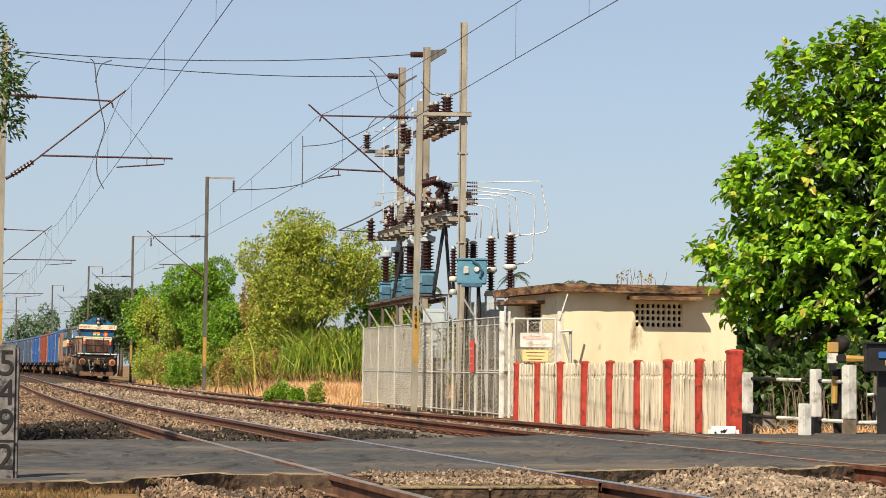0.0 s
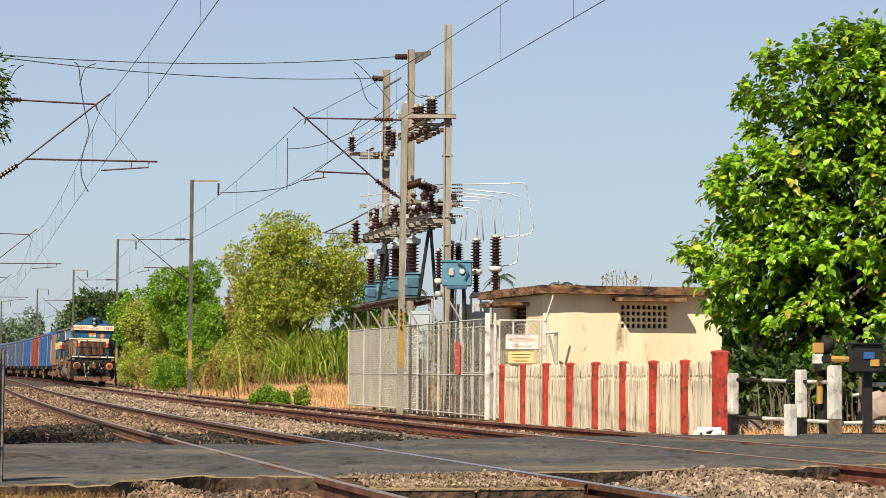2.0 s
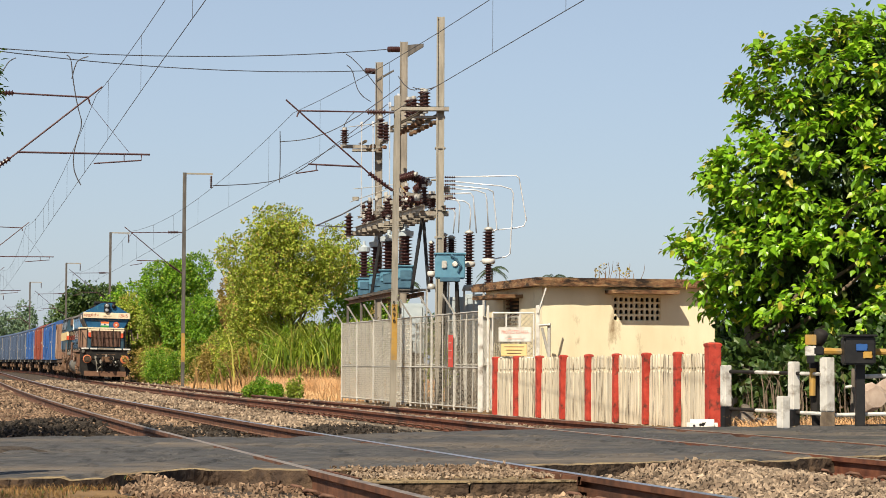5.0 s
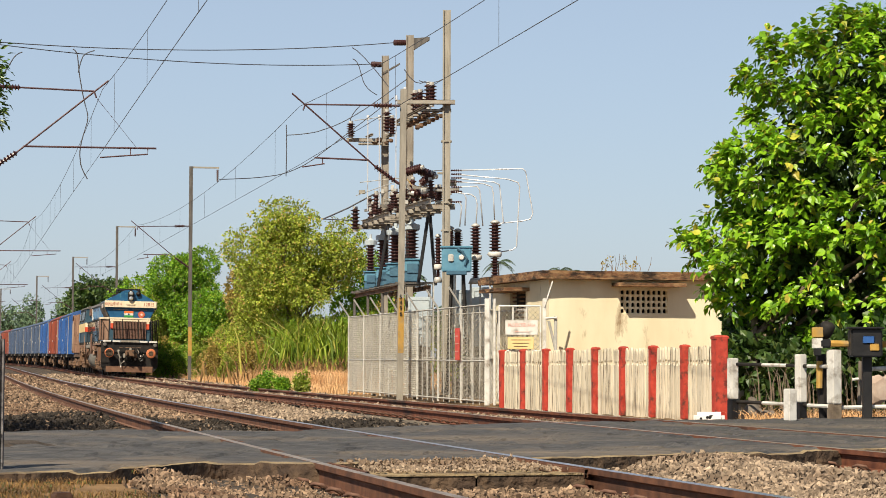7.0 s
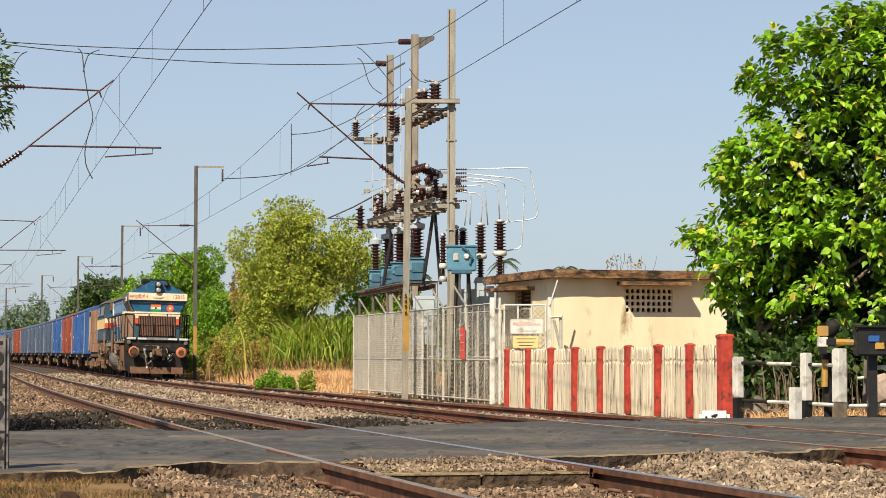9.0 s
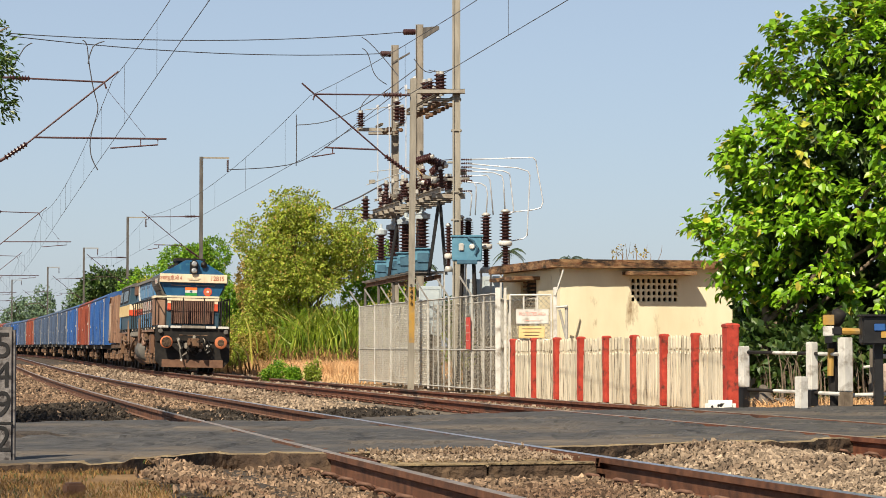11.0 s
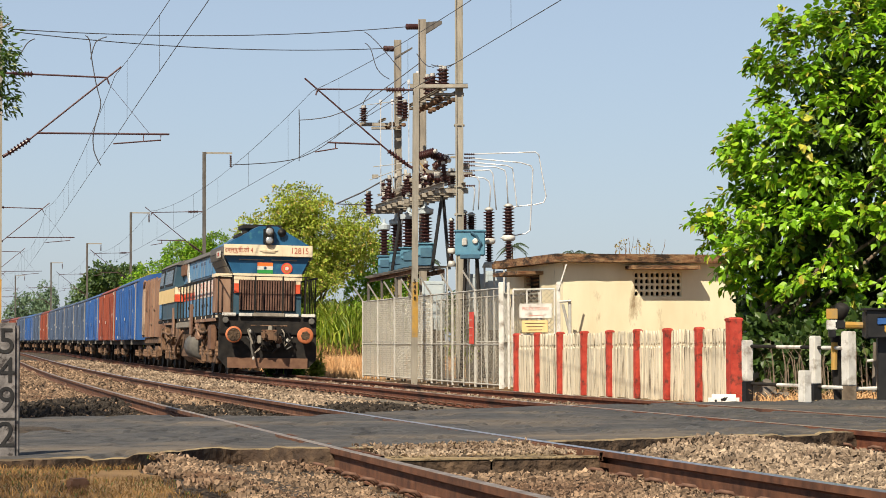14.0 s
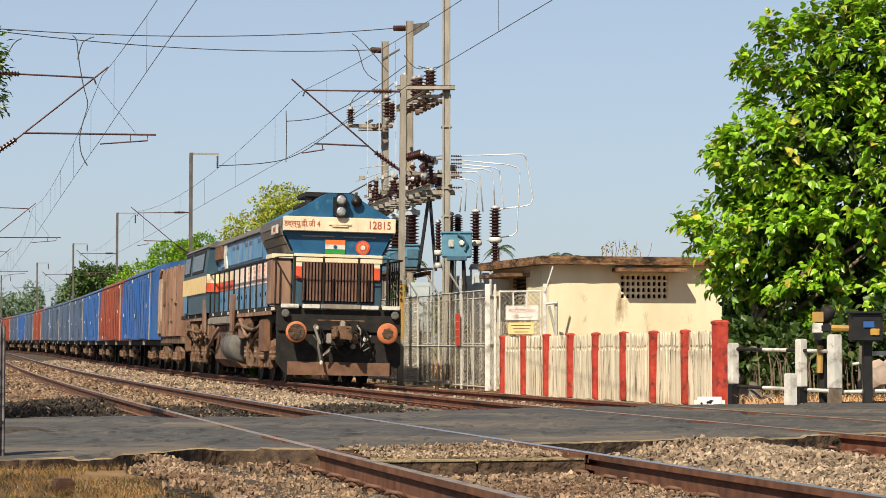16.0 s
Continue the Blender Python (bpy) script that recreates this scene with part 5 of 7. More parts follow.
        h = rng.uniform(0.35, 0.75)
        ins((p.x + dx, p.y, 4.72), (p.x + dx + rng.uniform(-0.05, 0.05), p.y, 4.72 + h), 0.105, 6)
    for k, (x, z, x2, z2) in enumerate(((-0.62, 5.55, -0.2, 5.38), (-0.75, 4.95, -0.1, 4.85), (-0.55, 5.2, -0.28, 5.45), (-0.95, 5.5, -0.55, 5.6))):
        ins((x, 56.5, z), (x2, 56.3, z2), 0.12, 7, "slanting disc insulator")
    for k in range(22):
        bm = bmesh.new()
        p = pa.lerp(pc, 0.05 + 0.05 * k)
        beam(bm, (p.x - rng.uniform(0.3, 0.6), p.y, 4.95 + 0.06 * (k % 4)), (p.x + rng.uniform(0.2, 0.5), p.y + 0.4, 4.98 + 0.05 * (k % 3)), 0.07, 0.07)
        part("switch_bar", bm, M["steel"] if k % 3 else M["galv"], rig)
    # clamps, boxes and thin operating rods among the insulators
    for k in range(26):
        p = pa.lerp(pc, rng.uniform(0.02, 1.12))
        x, z = p.x + rng.uniform(-0.6, 0.25), rng.uniform(4.6, 5.5)
        part("clamp", box(bmesh.new(), (x, p.y, z), (rng.uniform(0.06, 0.2), 0.12, rng.uniform(0.05, 0.16)), 0.01), M[("galv", "steel", "pole")[k % 3]], rig)
    for k, (x0, z0, x1, z1) in enumerate(((-0.95, 5.45, -0.5, 4.75), (-2.3, 5.0, -1.2, 5.3), (-2.2, 5.35, -1.0, 5.4), (-0.8, 5.62, 0.05, 5.6), (-2.35, 7.0, -1.3, 7.02))):
        part("operating_rod", tube(bmesh.new(), [(x0, 58.0, z0), (x1, 57.0, z1)], 0.011, 5), M["yellow" if k == 0 else "galv"], rig)
    # suspended insulator at the lane side and its stand
    ins((-2.62, 62.0, 6.96), (-2.62, 62.0, 7.36), 0.13, 6)
    ins((-2.5, 62.4, 4.35), (-2.5, 62.4, 4.95), 0.14, 6)
    bm = bmesh.new()
    tube(bm, [(-3.4, 62, 4.62), (-2.7, 62.2, 4.95), (-2.0, 62.4, 5.35), (-1.4, 62.4, 5.5)], 0.025, 6)
    tube(bm, [(-3.4, 62, 4.62), (-2.5, 62.2, 4.6)], 0.015, 6)
    part("earth_arm", bm, M["wire"], rig)
    for k, (x, s) in enumerate(((-0.45, 0.15), (-0.35, 0.45), (0.25, 0.3), (-0.5, 0.8))):
        bm = bmesh.new()
        p = pa.lerp(pc, s)
        tube(bm, [(p.x + x * 0.4, p.y, 4.5), (p.x + x, p.y, 2.6)], 0.045, 6)
        part("brace", bm, M["black"], rig)
    for k, (x, y, z0, z1) in enumerate(((-1.25, 58, 5.2, 7.6), (-1.0, 57, 5.0, 7.7), (-1.75, 60, 4.8, 7.3), (-2.1, 61, 4.8, 7.4))):
        bm = bmesh.new()
        tube(bm, [(x, y, z0), (x, y, z1)], 0.016, 5)
        box(bm, (x, y, z1), (0.07, 0.07, 0.14), 0.01)
        part("down_rod", bm, M["silver"], rig)
    # oil tanks with bushings on the low platform
    stage = thing("transformer_stage", "rusty raised stage under the transformers", "platform")
    t0, t1 = Vector((-0.8, 57.4, 0)), Vector((-2.3, 65.9, 0))
    for o in (-0.35, 0.45):
        bm = bmesh.new()
        beam(bm, (t0.x + o, t0.y, 2.55), (t1.x + o, t1.y, 2.55), 0.08, 0.12)
        part("long_beam", bm, M["dust"], stage)
    # cross beams in dark steel, with the shade below the tanks painted in
    for k in range(10):
        p = t0.lerp(t1, k / 9)
        bm = bmesh.new()
        beam(bm, (p.x - 0.45, p.y, 2.66), (p.x + 0.55, p.y, 2.66), 0.1, 0.06)
        part("cross_beam", bm, M["mastgrey"], stage)
    for k in (0, 3, 6, 9):
        p = t0.lerp(t1, k / 9)
        for o in (-0.35, 0.45):
            bm = bmesh.new()
            box(bm, (p.x + o, p.y, 1.1), (0.075, 0.075, 2.8), 0.01)
            part("leg", bm, M["mastgrey"], stage)
    for k, (x, y, w, h) in enumerate(((-0.82, 58.2, 0.42, 0.6), (-1.3, 60.4, 0.5, 0.58), (-1.72, 62.8, 0.4, 0.56), (-2.15, 65.2, 0.36, 0.54))):
        tr = thing("oil_tank_transformer", "pale blue oil-filled transformer with brown bushings", "transformer", pose(x, y, 2.71), "transformers on the stage")
        bm = bmesh.new()
        box(bm, (0, 0, h * 0.72), (w, w, h * 0.56), 0.03)
        box(bm, (0, 0, h), (w + 0.08, w + 0.08, 0.04), 0.01)
        part("tank", bm, M["tank"], tr)
        bm = bmesh.new()
        box(bm, (0, 0, h * 0.22), (w * 0.98, w * 0.98, h * 0.44), 0.03)
        part("lower_tank", bm, M["tankdark"], tr)
        part("radiator_panel", box(bmesh.new(), (0.02, -w / 2 - 0.012, h * 0.6), (w * 0.72, 0.03, h * 0.42), 0.01), M["tankdark"], tr, "dark blue inset panel")
        bm = bmesh.new()
        insulator(bm, (0, 0, h + 0.02), (0, 0, h + 0.82), w * 0.46, 9, 12)
        bush = part("bushing", bm, M["porcelain"], tr, smooth=True)
        bm = bmesh.new()
        lathe(bm, [(w * 0.5, h + 0.8), (w * 0.52, h + 0.93), (w * 0.3, h + 0.95), (w * 0.12, h + 1.0), (w * 0.1, h + 1.12)], None, 12)
        part("cap", bm, M["cubicle"], bush)
    # the box-shaped breaker and the tall bushings beside it
    brk = thing("breaker_box", "blue steel breaker box on lattice legs", "switchgear", pose(0.34, 54.2, 2.8))
    bm = bmesh.new()
    box(bm, (0, 0, 0.33), (0.74, 0.5, 0.6), 0.025)
    box(bm, (0, 0, 0.64), (0.8, 0.56, 0.05), 0.01)
    part("tank", bm, M["tank"], brk)
    for x, r in ((-0.14, 0.075), (0.12, 0.07)):
        bm = bmesh.new()
        if x < 0:
            box(bm, (x, -0.27, 0.37), (0.13, 0.05, 0.19), 0.02)
        else:
            lathe(bm, [(r, 0), (r, 0.03), (r * 0.7, 0.05)], pose(x, -0.25, 0.38, 90), 14)
        part("dial", bm, M["white"] if x > 0 else M["galv"], brk)
    bm = bmesh.new()
    tube(bm, [(0.02, -0.28, 0.6), (0.15, -0.29, 0.52), (0.26, -0.29, 0.34), (0.2, -0.28, 0.2)], 0.035, 6)
    box(bm, (0, -0.2, 0.0), (0.5, 0.3, 0.1), 0.01)
    part("lever", bm, M["tankdark"], brk)
    for x, y in ((-0.12, -0.1), (0.16, -0.1), (-0.12, 0.15), (0.16, 0.15)):
        bm = bmesh.new()
        tube(bm, [(x, y, 0), (x * 2.0, y, -3.0)], 0.05, 5)
        part("leg", bm, M["grime"], brk)
    stands = []
    for k, (x, y, r, z0, zm, z1) in enumerate(((1.3, 54.5, 0.16, 2.72, 3.28, 4.05), (0.82, 54.8, 0.15, 2.7, 3.22, 3.98), (0.38, 55.6, 0.14, 3.4, 3.42, 3.9), (0.2, 56.2, 0.12, 3.4, 3.42, 4.0), (-0.12, 55.4, 0.1, 2.75, 3.0, 3.75))):
        bs = thing("post_bushing", "tall ribbed brown bushing with white collar on a cubicle", "insulator", pose(x, y, 0), "tall bushings")
        bm = bmesh.new()
        insulator(bm, (0, 0, zm + 0.06), (0, 0, z1), r, 9, 14)
        part("upper_insulator", bm, M["porcelain"], bs, smooth=True)
        bm = bmesh.new()
        if zm - z0 > 0.1:
            insulator(bm, (0, 0, z0), (0, 0, zm - 0.06), r * 0.72, 7, 12)
            part("lower_insulator", bm, M["porcelain"], bs, smooth=True)
            bm = bmesh.new()
        lathe(bm, [(r * 0.8, zm - 0.07), (r * 1.05, zm - 0.03), (r * 1.05, zm + 0.05), (r * 0.8, zm + 0.07)], None, 14)
        part("collar", bm, M["white"], bs, smooth=True)
        bm = bmesh.new()
        lathe(bm, [(r * 0.6, z1), (r * 0.8, z1 + 0.04), (r * 0.3, z1 + 0.09)], None, 12)
        part("cap", bm, M["galv"], bs, smooth=True)
        part("foot", lathe(bmesh.new(), [(r * 1.2, z0 - 0.14), (r * 0.9, z0 - 0.02), (r * 0.7, z0)], None, 12), M["galv"], bs, smooth=True)
        bm = bmesh.new()
        for sx in (-0.12, 0.12):
            box(bm, (sx, 0, (z0 - 0.44) / 2), (0.05, 0.05, z0 + 0.16), 0)
        part("stand", bm, M["galv"], bs)
    for x, y, w, h, z in ((1.15, 55.8, 0.85, 1.5, 1.0), (0.55, 56.6, 0.7, 1.25, 1.2), (-0.6, 57.5, 0.6, 1.3, 1.0), (-0.55, 53.9, 0.16, 0.3, 1.0)):
        cb = thing("control_cubicle", "grey-blue steel control cubicle inside the enclosure", "cabinet", pose(x, y, z))
        bm = bmesh.new()
        box(bm, (0, 0, h / 2), (w, 0.5, h), 0.02)
        part("body", bm, M["cubicle"], cb)
        bm = bmesh.new()
        box(bm, (0, -0.262, h / 2), (w * 0.84, 0.02, h * 0.86), 0.01)
        dr = part("door", bm, M["cubicle"], cb)
        bm = bmesh.new()
        box(bm, (w * 0.3, -0.285, h / 2), (0.03, 0.03, 0.14), 0.006)
        part("handle", bm, M["steel"], dr)
        bm = bmesh.new()
        box(bm, (0, 0, -(z + 0.3) / 2), (w * 0.8, 0.4, z + 0.3), 0)
        part("plinth", bm, M["sleeper"], cb)
    # bent aluminium conductors from the pole to the bushings
    for k, pts in enumerate((
            [(0.3, 5.42), (2.0, 5.47), (2.08, 5.4), (2.26, 4.35), (2.2, 4.2), (2.0, 4.15), (1.35, 4.08)],
            [(0.3, 5.32), (1.62, 5.2), (1.88, 5.12), (1.93, 5.02), (1.85, 3.5), (1.75, 3.42), (1.1, 3.3)],
            [(0.3, 5.22), (1.28, 5.12), (1.42, 5.05), (1.52, 4.1), (1.42, 4.05)],
            [(0.3, 5.12), (1.0, 5.08), (1.22, 5.0), (1.26, 4.85), (1.3, 4.1)],
            [(0.3, 4.85), (0.7, 4.8), (0.82, 4.72), (0.86, 4.55), (0.83, 4.05)],
            [(0.3, 4.98), (0.85, 5.0), (0.92, 4.9), (1.0, 4.0)],
            [(0.3, 4.6), (0.42, 4.58), (0.47, 4.5), (0.42, 3.98)],
            [(0.3, 4.86), (0.52, 4.8), (0.58, 4.7), (0.55, 4.0)])):
        c = thing("conductor_pipe", "bent silver aluminium conductor pipe", "pipe", group="conductor pipes")
        bm = bmesh.new()
        q = [Vector((x, 55 - 0.3 * k * 0.2, z)) for x, z in pts]
        sm = [q[0]]
        for i in range(1, len(q) - 1):
            sm += [q[i].lerp(q[i - 1], 0.12), q[i], q[i].lerp(q[i + 1], 0.12)]
        tube(bm, sm + [q[-1]], 0.016, 6)
        part("pipe", bm, M["silver"], c, smooth=True)
        bm = bmesh.new()
        insulator(bm, q[0] + Vector((-0.1, 0, 0)), q[0] + Vector((0.18, 0, 0)), 0.03, 5, 8)
        part("end_insulator", bm, M["porcelain"], c)


# ---- masts and overhead wires ----
def mast_thing(height, arm, label, lower, lean=0.0):
    """A mast at the origin; its bracket reaches along local x over the track."""
    t = thing("overhead_line_mast", label, "mast")
    bm = bmesh.new()
    sec = [(-0.08, -0.082), (0.08, -0.082), (0.08, -0.068), (0.007, -0.068), (0.007, 0.068), (0.08, 0.068), (0.08, 0.082), (-0.08, 0.082), (-0.08, 0.068), (-0.007, 0.068), (-0.007, -0.068), (-0.08, -0.068)]
    if lower == "light":
        sec = [(x * 0.84, z * 0.84) for x, z in sec]
    prism(bm, sec, height + 0.4, pose(0, 0, -0.4, 90))
    part("pole", bm, M["mastgrey"] if lower == "dark" else M["pole"], t)
    bm = bmesh.new()
    prism(bm, [(x * 1.03, z * 1.03) for x, z in sec], 1.36, pose(0, 0, 1.08, 90))
    part("painted_band", bm, M["yellow"], t, "ochre-painted band for the number")
    if arm > 0:
        bm = bmesh.new()
        box(bm, (-0.62 * arm, 0, height - 0.04), (1.4, 0.07, 0.08), 0)
        part("top_arm", bm, M["steel"], t)
        bm = bmesh.new()
        insulator(bm, (-1.25 * arm, 0, height - 0.7), (-1.25 * arm, 0, height - 0.12), 0.07, 6, 8)
        part("hanging_insulator", bm, M["porcelain"], t)
    bm = bmesh.new()
    tube(bm, [(0.08, 0, 5.25), (0.2, 0, 5.32)], 0.04, 6)
    tube(bm, [(0.7, 0, 5.67), (2.78, 0, 7.39)], 0.022, 6)
    tube(bm, [(0.08, 0, 7.18), (0.3, 0, 7.18)], 0.03, 6)
    tube(bm, [(0.75, 0, 7.17), (2.45, 0, 7.13)], 0.022, 6)
    tube(bm, [(2.45, 0, 7.13), (2.5, 0, 6.98)], 0.02, 6)
    part("bracket_tube", bm, M["tubepurple"], t)
    for p, q in (((0.2, 0, 5.32), (0.7, 0, 5.67)), ((0.28, 0, 7.18), (0.76, 0, 7.17))):
        bm = bmesh.new()
        insulator(bm, p, q, 0.075, 7, 8)
        part("insulator", bm, M["porcelain"], t)
    reach = 3.9 if arm < 0 else 2.2
    bm = bmesh.new()
    tube(bm, [(0.85, 0, 5.81), (reach, 0, 5.83)], 0.024, 6)
    if reach > 3:
        tube(bm, [(3.7, 0, 5.83), (3.7, 0, 5.69), (2.6, 0, 5.59)], 0.018, 6)
        tube(bm, [(3.3, 0, 5.85), (3.3, 0, 5.67)], 0.012, 5)
        tube(bm, [(2.5, 0, 6.98), (3.42, 0, 5.86)], 0.005, 4)
    else:
        tube(bm, [(2.0, 0, 5.83), (2.0, 0, 5.69), (1.95, 0, 5.69), (2.5, 0, 5.59)], 0.018, 6)
    part("registration_arm", bm, M["tubepurple"], t)
    return t


def build_masts():
    a = mast_thing(7.6, 0, "steel overhead line mast with ochre band before the enclosure", "light")
    p = on_line(50.2, 2.55)
    a.matrix_basis = pose(-1.05, 53.9, p.z - 0.1, 0, -0.55, heading(50.2))
    plate = thing("mast_number", "black figures painted down the mast", "sign", pose(-1.05, 53.9, 0))
    for k, ch in enumerate("5496"):
        lettering("figure", ch, 0.15, M["black"], pose(0.02 + 0.002 * k, -0.082, 2.2 - 0.14 * k, 90, 0, heading(50.2) + 180), plate)
    b = mast_thing(10.0, 1, "tall slim overhead line mast with a top arm", "dark")
    first = True
    for i in range(1, 6):
        arc = 50.2 + 49.7 * i
        p = on_line(arc, 2.7)
        m = pose(p.x, p.y, p.z - 0.1, 0, 0, heading(arc))
        if first:
            b.matrix_basis, first = m, False
        else:
            copy_thing(b, m)
    c = mast_thing(8.6, -1, "overhead line mast with a long bracket over the near track", "light")
    for i in range(6):
        arc = 48.0 + 49.7 * i
        p = on_line(arc, NEAR - 2.52)
        m = pose(p.x, p.y, p.z - 0.1, 0, 0, heading(arc) + 180)
        if i:
            copy_thing(c, m)
        else:
            c.matrix_basis = m


def rounded(q):
    """Corner points turned into a soft line."""
    out = [q[0]]
    for i in range(1, len(q) - 1):
        for t in (0.25, 0.5, 0.75):
            a, b = (q[i - 1] + q[i]) / 2 if i > 1 else q[0], (q[i] + q[i + 1]) / 2 if i < len(q) - 2 else q[-1]
            out.append(a * (1 - t) ** 2 + q[i] * 2 * t * (1 - t) + b * t * t)
    return out + [q[-1]]


def build_wires():
    for name, off, start, rest, stagger in (("far_track_wires", 0.0, 50.2, -0.1, {0: 0.3, 1: 0.15}), ("near_track_wires", NEAR, 48.0, 0.12, {-1: -0.1})):
        w = thing(name, "overhead contact wire hung from a catenary by droppers", "overhead wire")
        con, cat = bmesh.new(), bmesh.new()
        cpts, mpts, drops = [], [], []
        for s in range(-1, 6):
            a0 = start + 49.7 * s
            o0, o1 = (off + stagger.get(q, rest) for q in (s, s + 1))
            for k in range(12):
                u = k / 12
                o = o0 + (o1 - o0) * u
                cpts.append(on_line(a0 + 49.7 * u, o, 5.63))
                mpts.append(on_line(a0 + 49.7 * u, o * 1.0, 7.08 - 0.6 * 4 * u * (1 - u)))
                if k in (1, 3, 5, 6, 7, 9, 11) and s < 3:
                    drops.append((mpts[-1], cpts[-1]))
        part("contact_wire", tube(con, cpts, 0.0066, 5), M["wire"], w)
        part("catenary_wire", tube(cat, mpts, 0.0066, 5), M["wire"], w)
        for a, b in drops:
            part("dropper", tube(bmesh.new(), [a, b], 0.0035, 4), M["wire"], w)
    # feeders across the tracks to the switchgear and their jumpers
    f = thing("feeder_lines", "two feeder lines crossing high over the tracks", "overhead wire")
    for a, b in (((-10.6, 51.8, 8.18), (-1.35, 59.8, 9.34)), ((-10.6, 51.6, 8.1), (-2.05, 62.6, 9.12))):
        a, b = Vector(a), Vector(b)
        pts = [a.lerp(b, k / 16) - Vector((0, 0, 0.2 * 4 * (k / 16) * (1 - k / 16))) for k in range(17)]
        part("feeder", tube(bmesh.new(), pts, 0.012, 5), M["wire"], f)
        d = (b - a).normalized()
        bm = bmesh.new()
        insulator(bm, b, b + d * 0.42, 0.085, 6, 10)
        part("strain_insulator", bm, M["porcelain"], f)
        bm = bmesh.new()
        tube(bm, [b + d * 0.4, b + d * 0.7], 0.02, 5)
        part("clamp", bm, M["galv"], f)
    for pts in ([(-8.87, 8.07), (-8.76, 8.04), (-8.73, 7.57), (-8.6, 6.83), (-8.46, 6.43), (-8.62, 5.96), (-8.69, 5.62), (-8.66, 5.22), (-8.49, 4.95)],
                [(-8.35, 8.04), (-8.62, 7.98), (-8.7, 7.7), (-8.74, 7.5)], [(-10.08, 8.0), (-10.25, 7.95), (-10.41, 7.64), (-10.55, 7.44)]):
        part("jumper", tube(bmesh.new(), rounded([Vector((x, 52.2, z)) for x, z in pts]), 0.014, 5), M["wire"], f)
    pts = [at(u, v, 54 + 0.6 * k) for k, (u, v) in enumerate(((387, 293), (449, 291), (501, 284), (544, 265), (592, 227), (649, 184), (696, 146)))]
    part("jumper", tube(bmesh.new(), rounded(pts), 0.011, 5), M["wire"], f)
    for y, pts in ((60, [(-2.51, 9.23), (-2.3, 9.17), (-1.5, 8.15)]), (60, [(-2.49, 8.92), (-2.34, 8.86), (-2.21, 8.27), (-2.04, 8.04), (-1.82, 7.92)]), (61, [(-2.6, 7.3), (-2.58, 7.5), (-2.3, 7.75)]),
                   (57, [(-4.1, 6.5), (-3.45, 6.52), (-2.68, 6.8), (-1.92, 7.25), (-0.95, 7.98)]), (54, [(-3.88, 6.46), (-3.86, 5.8), (-3.88, 5.18)]), (55.5, [(-0.62, 7.75), (-0.3, 7.62), (0.02, 7.8)]), (56, [(-1.0, 8.1), (-0.7, 7.6), (-0.45, 7.8)])):
        part("jumper", tube(bmesh.new(), rounded([Vector((x, y, z)) for x, z in pts]), 0.012, 5), M["wire"], f)


# ---- crossing gate and small things ----
def at(u, v, d):
    """A place d metres ahead, by its bearing and height angle."""
    return Vector(((u - 784) / 3880 * d, d, 0.74 + (606 - v) / 3880 * d))


def bar(u0, v0, u1, v1, d, mat, name, parent, r=0.025, d1=None):
    bm = bmesh.new()
    tube(bm, [at(u0, v0, d), at(u1, v1, d1 or d)], r, 8)
    return part(name, bm, mat, parent)


def post(name, label, px, d, w, top, mid, bottom, lowmat, cat="post", group=""):
    t = thing(name, label, cat, group=group)
    a, b, c = at(px, top, d), at(px, mid, d), at(px, bottom, d)
    bm = bmesh.new()
    box(bm, (a.x, a.y, (a.z + b.z) / 2), (w, w, a.z - b.z), 0.012, Matrix.Rotation(0.5, 3, "Z"))
    part("upper", bm, M["white"], t, "white-painted upper part")
    if lowmat:
        bm = bmesh.new()
        box(bm, (a.x, a.y, (b.z - 0.3) / 2), (w * 0.985, w * 0.985, b.z + 0.3), 0.01, Matrix.Rotation(0.5, 3, "Z"))
        part("lower", bm, lowmat, t)
    return t


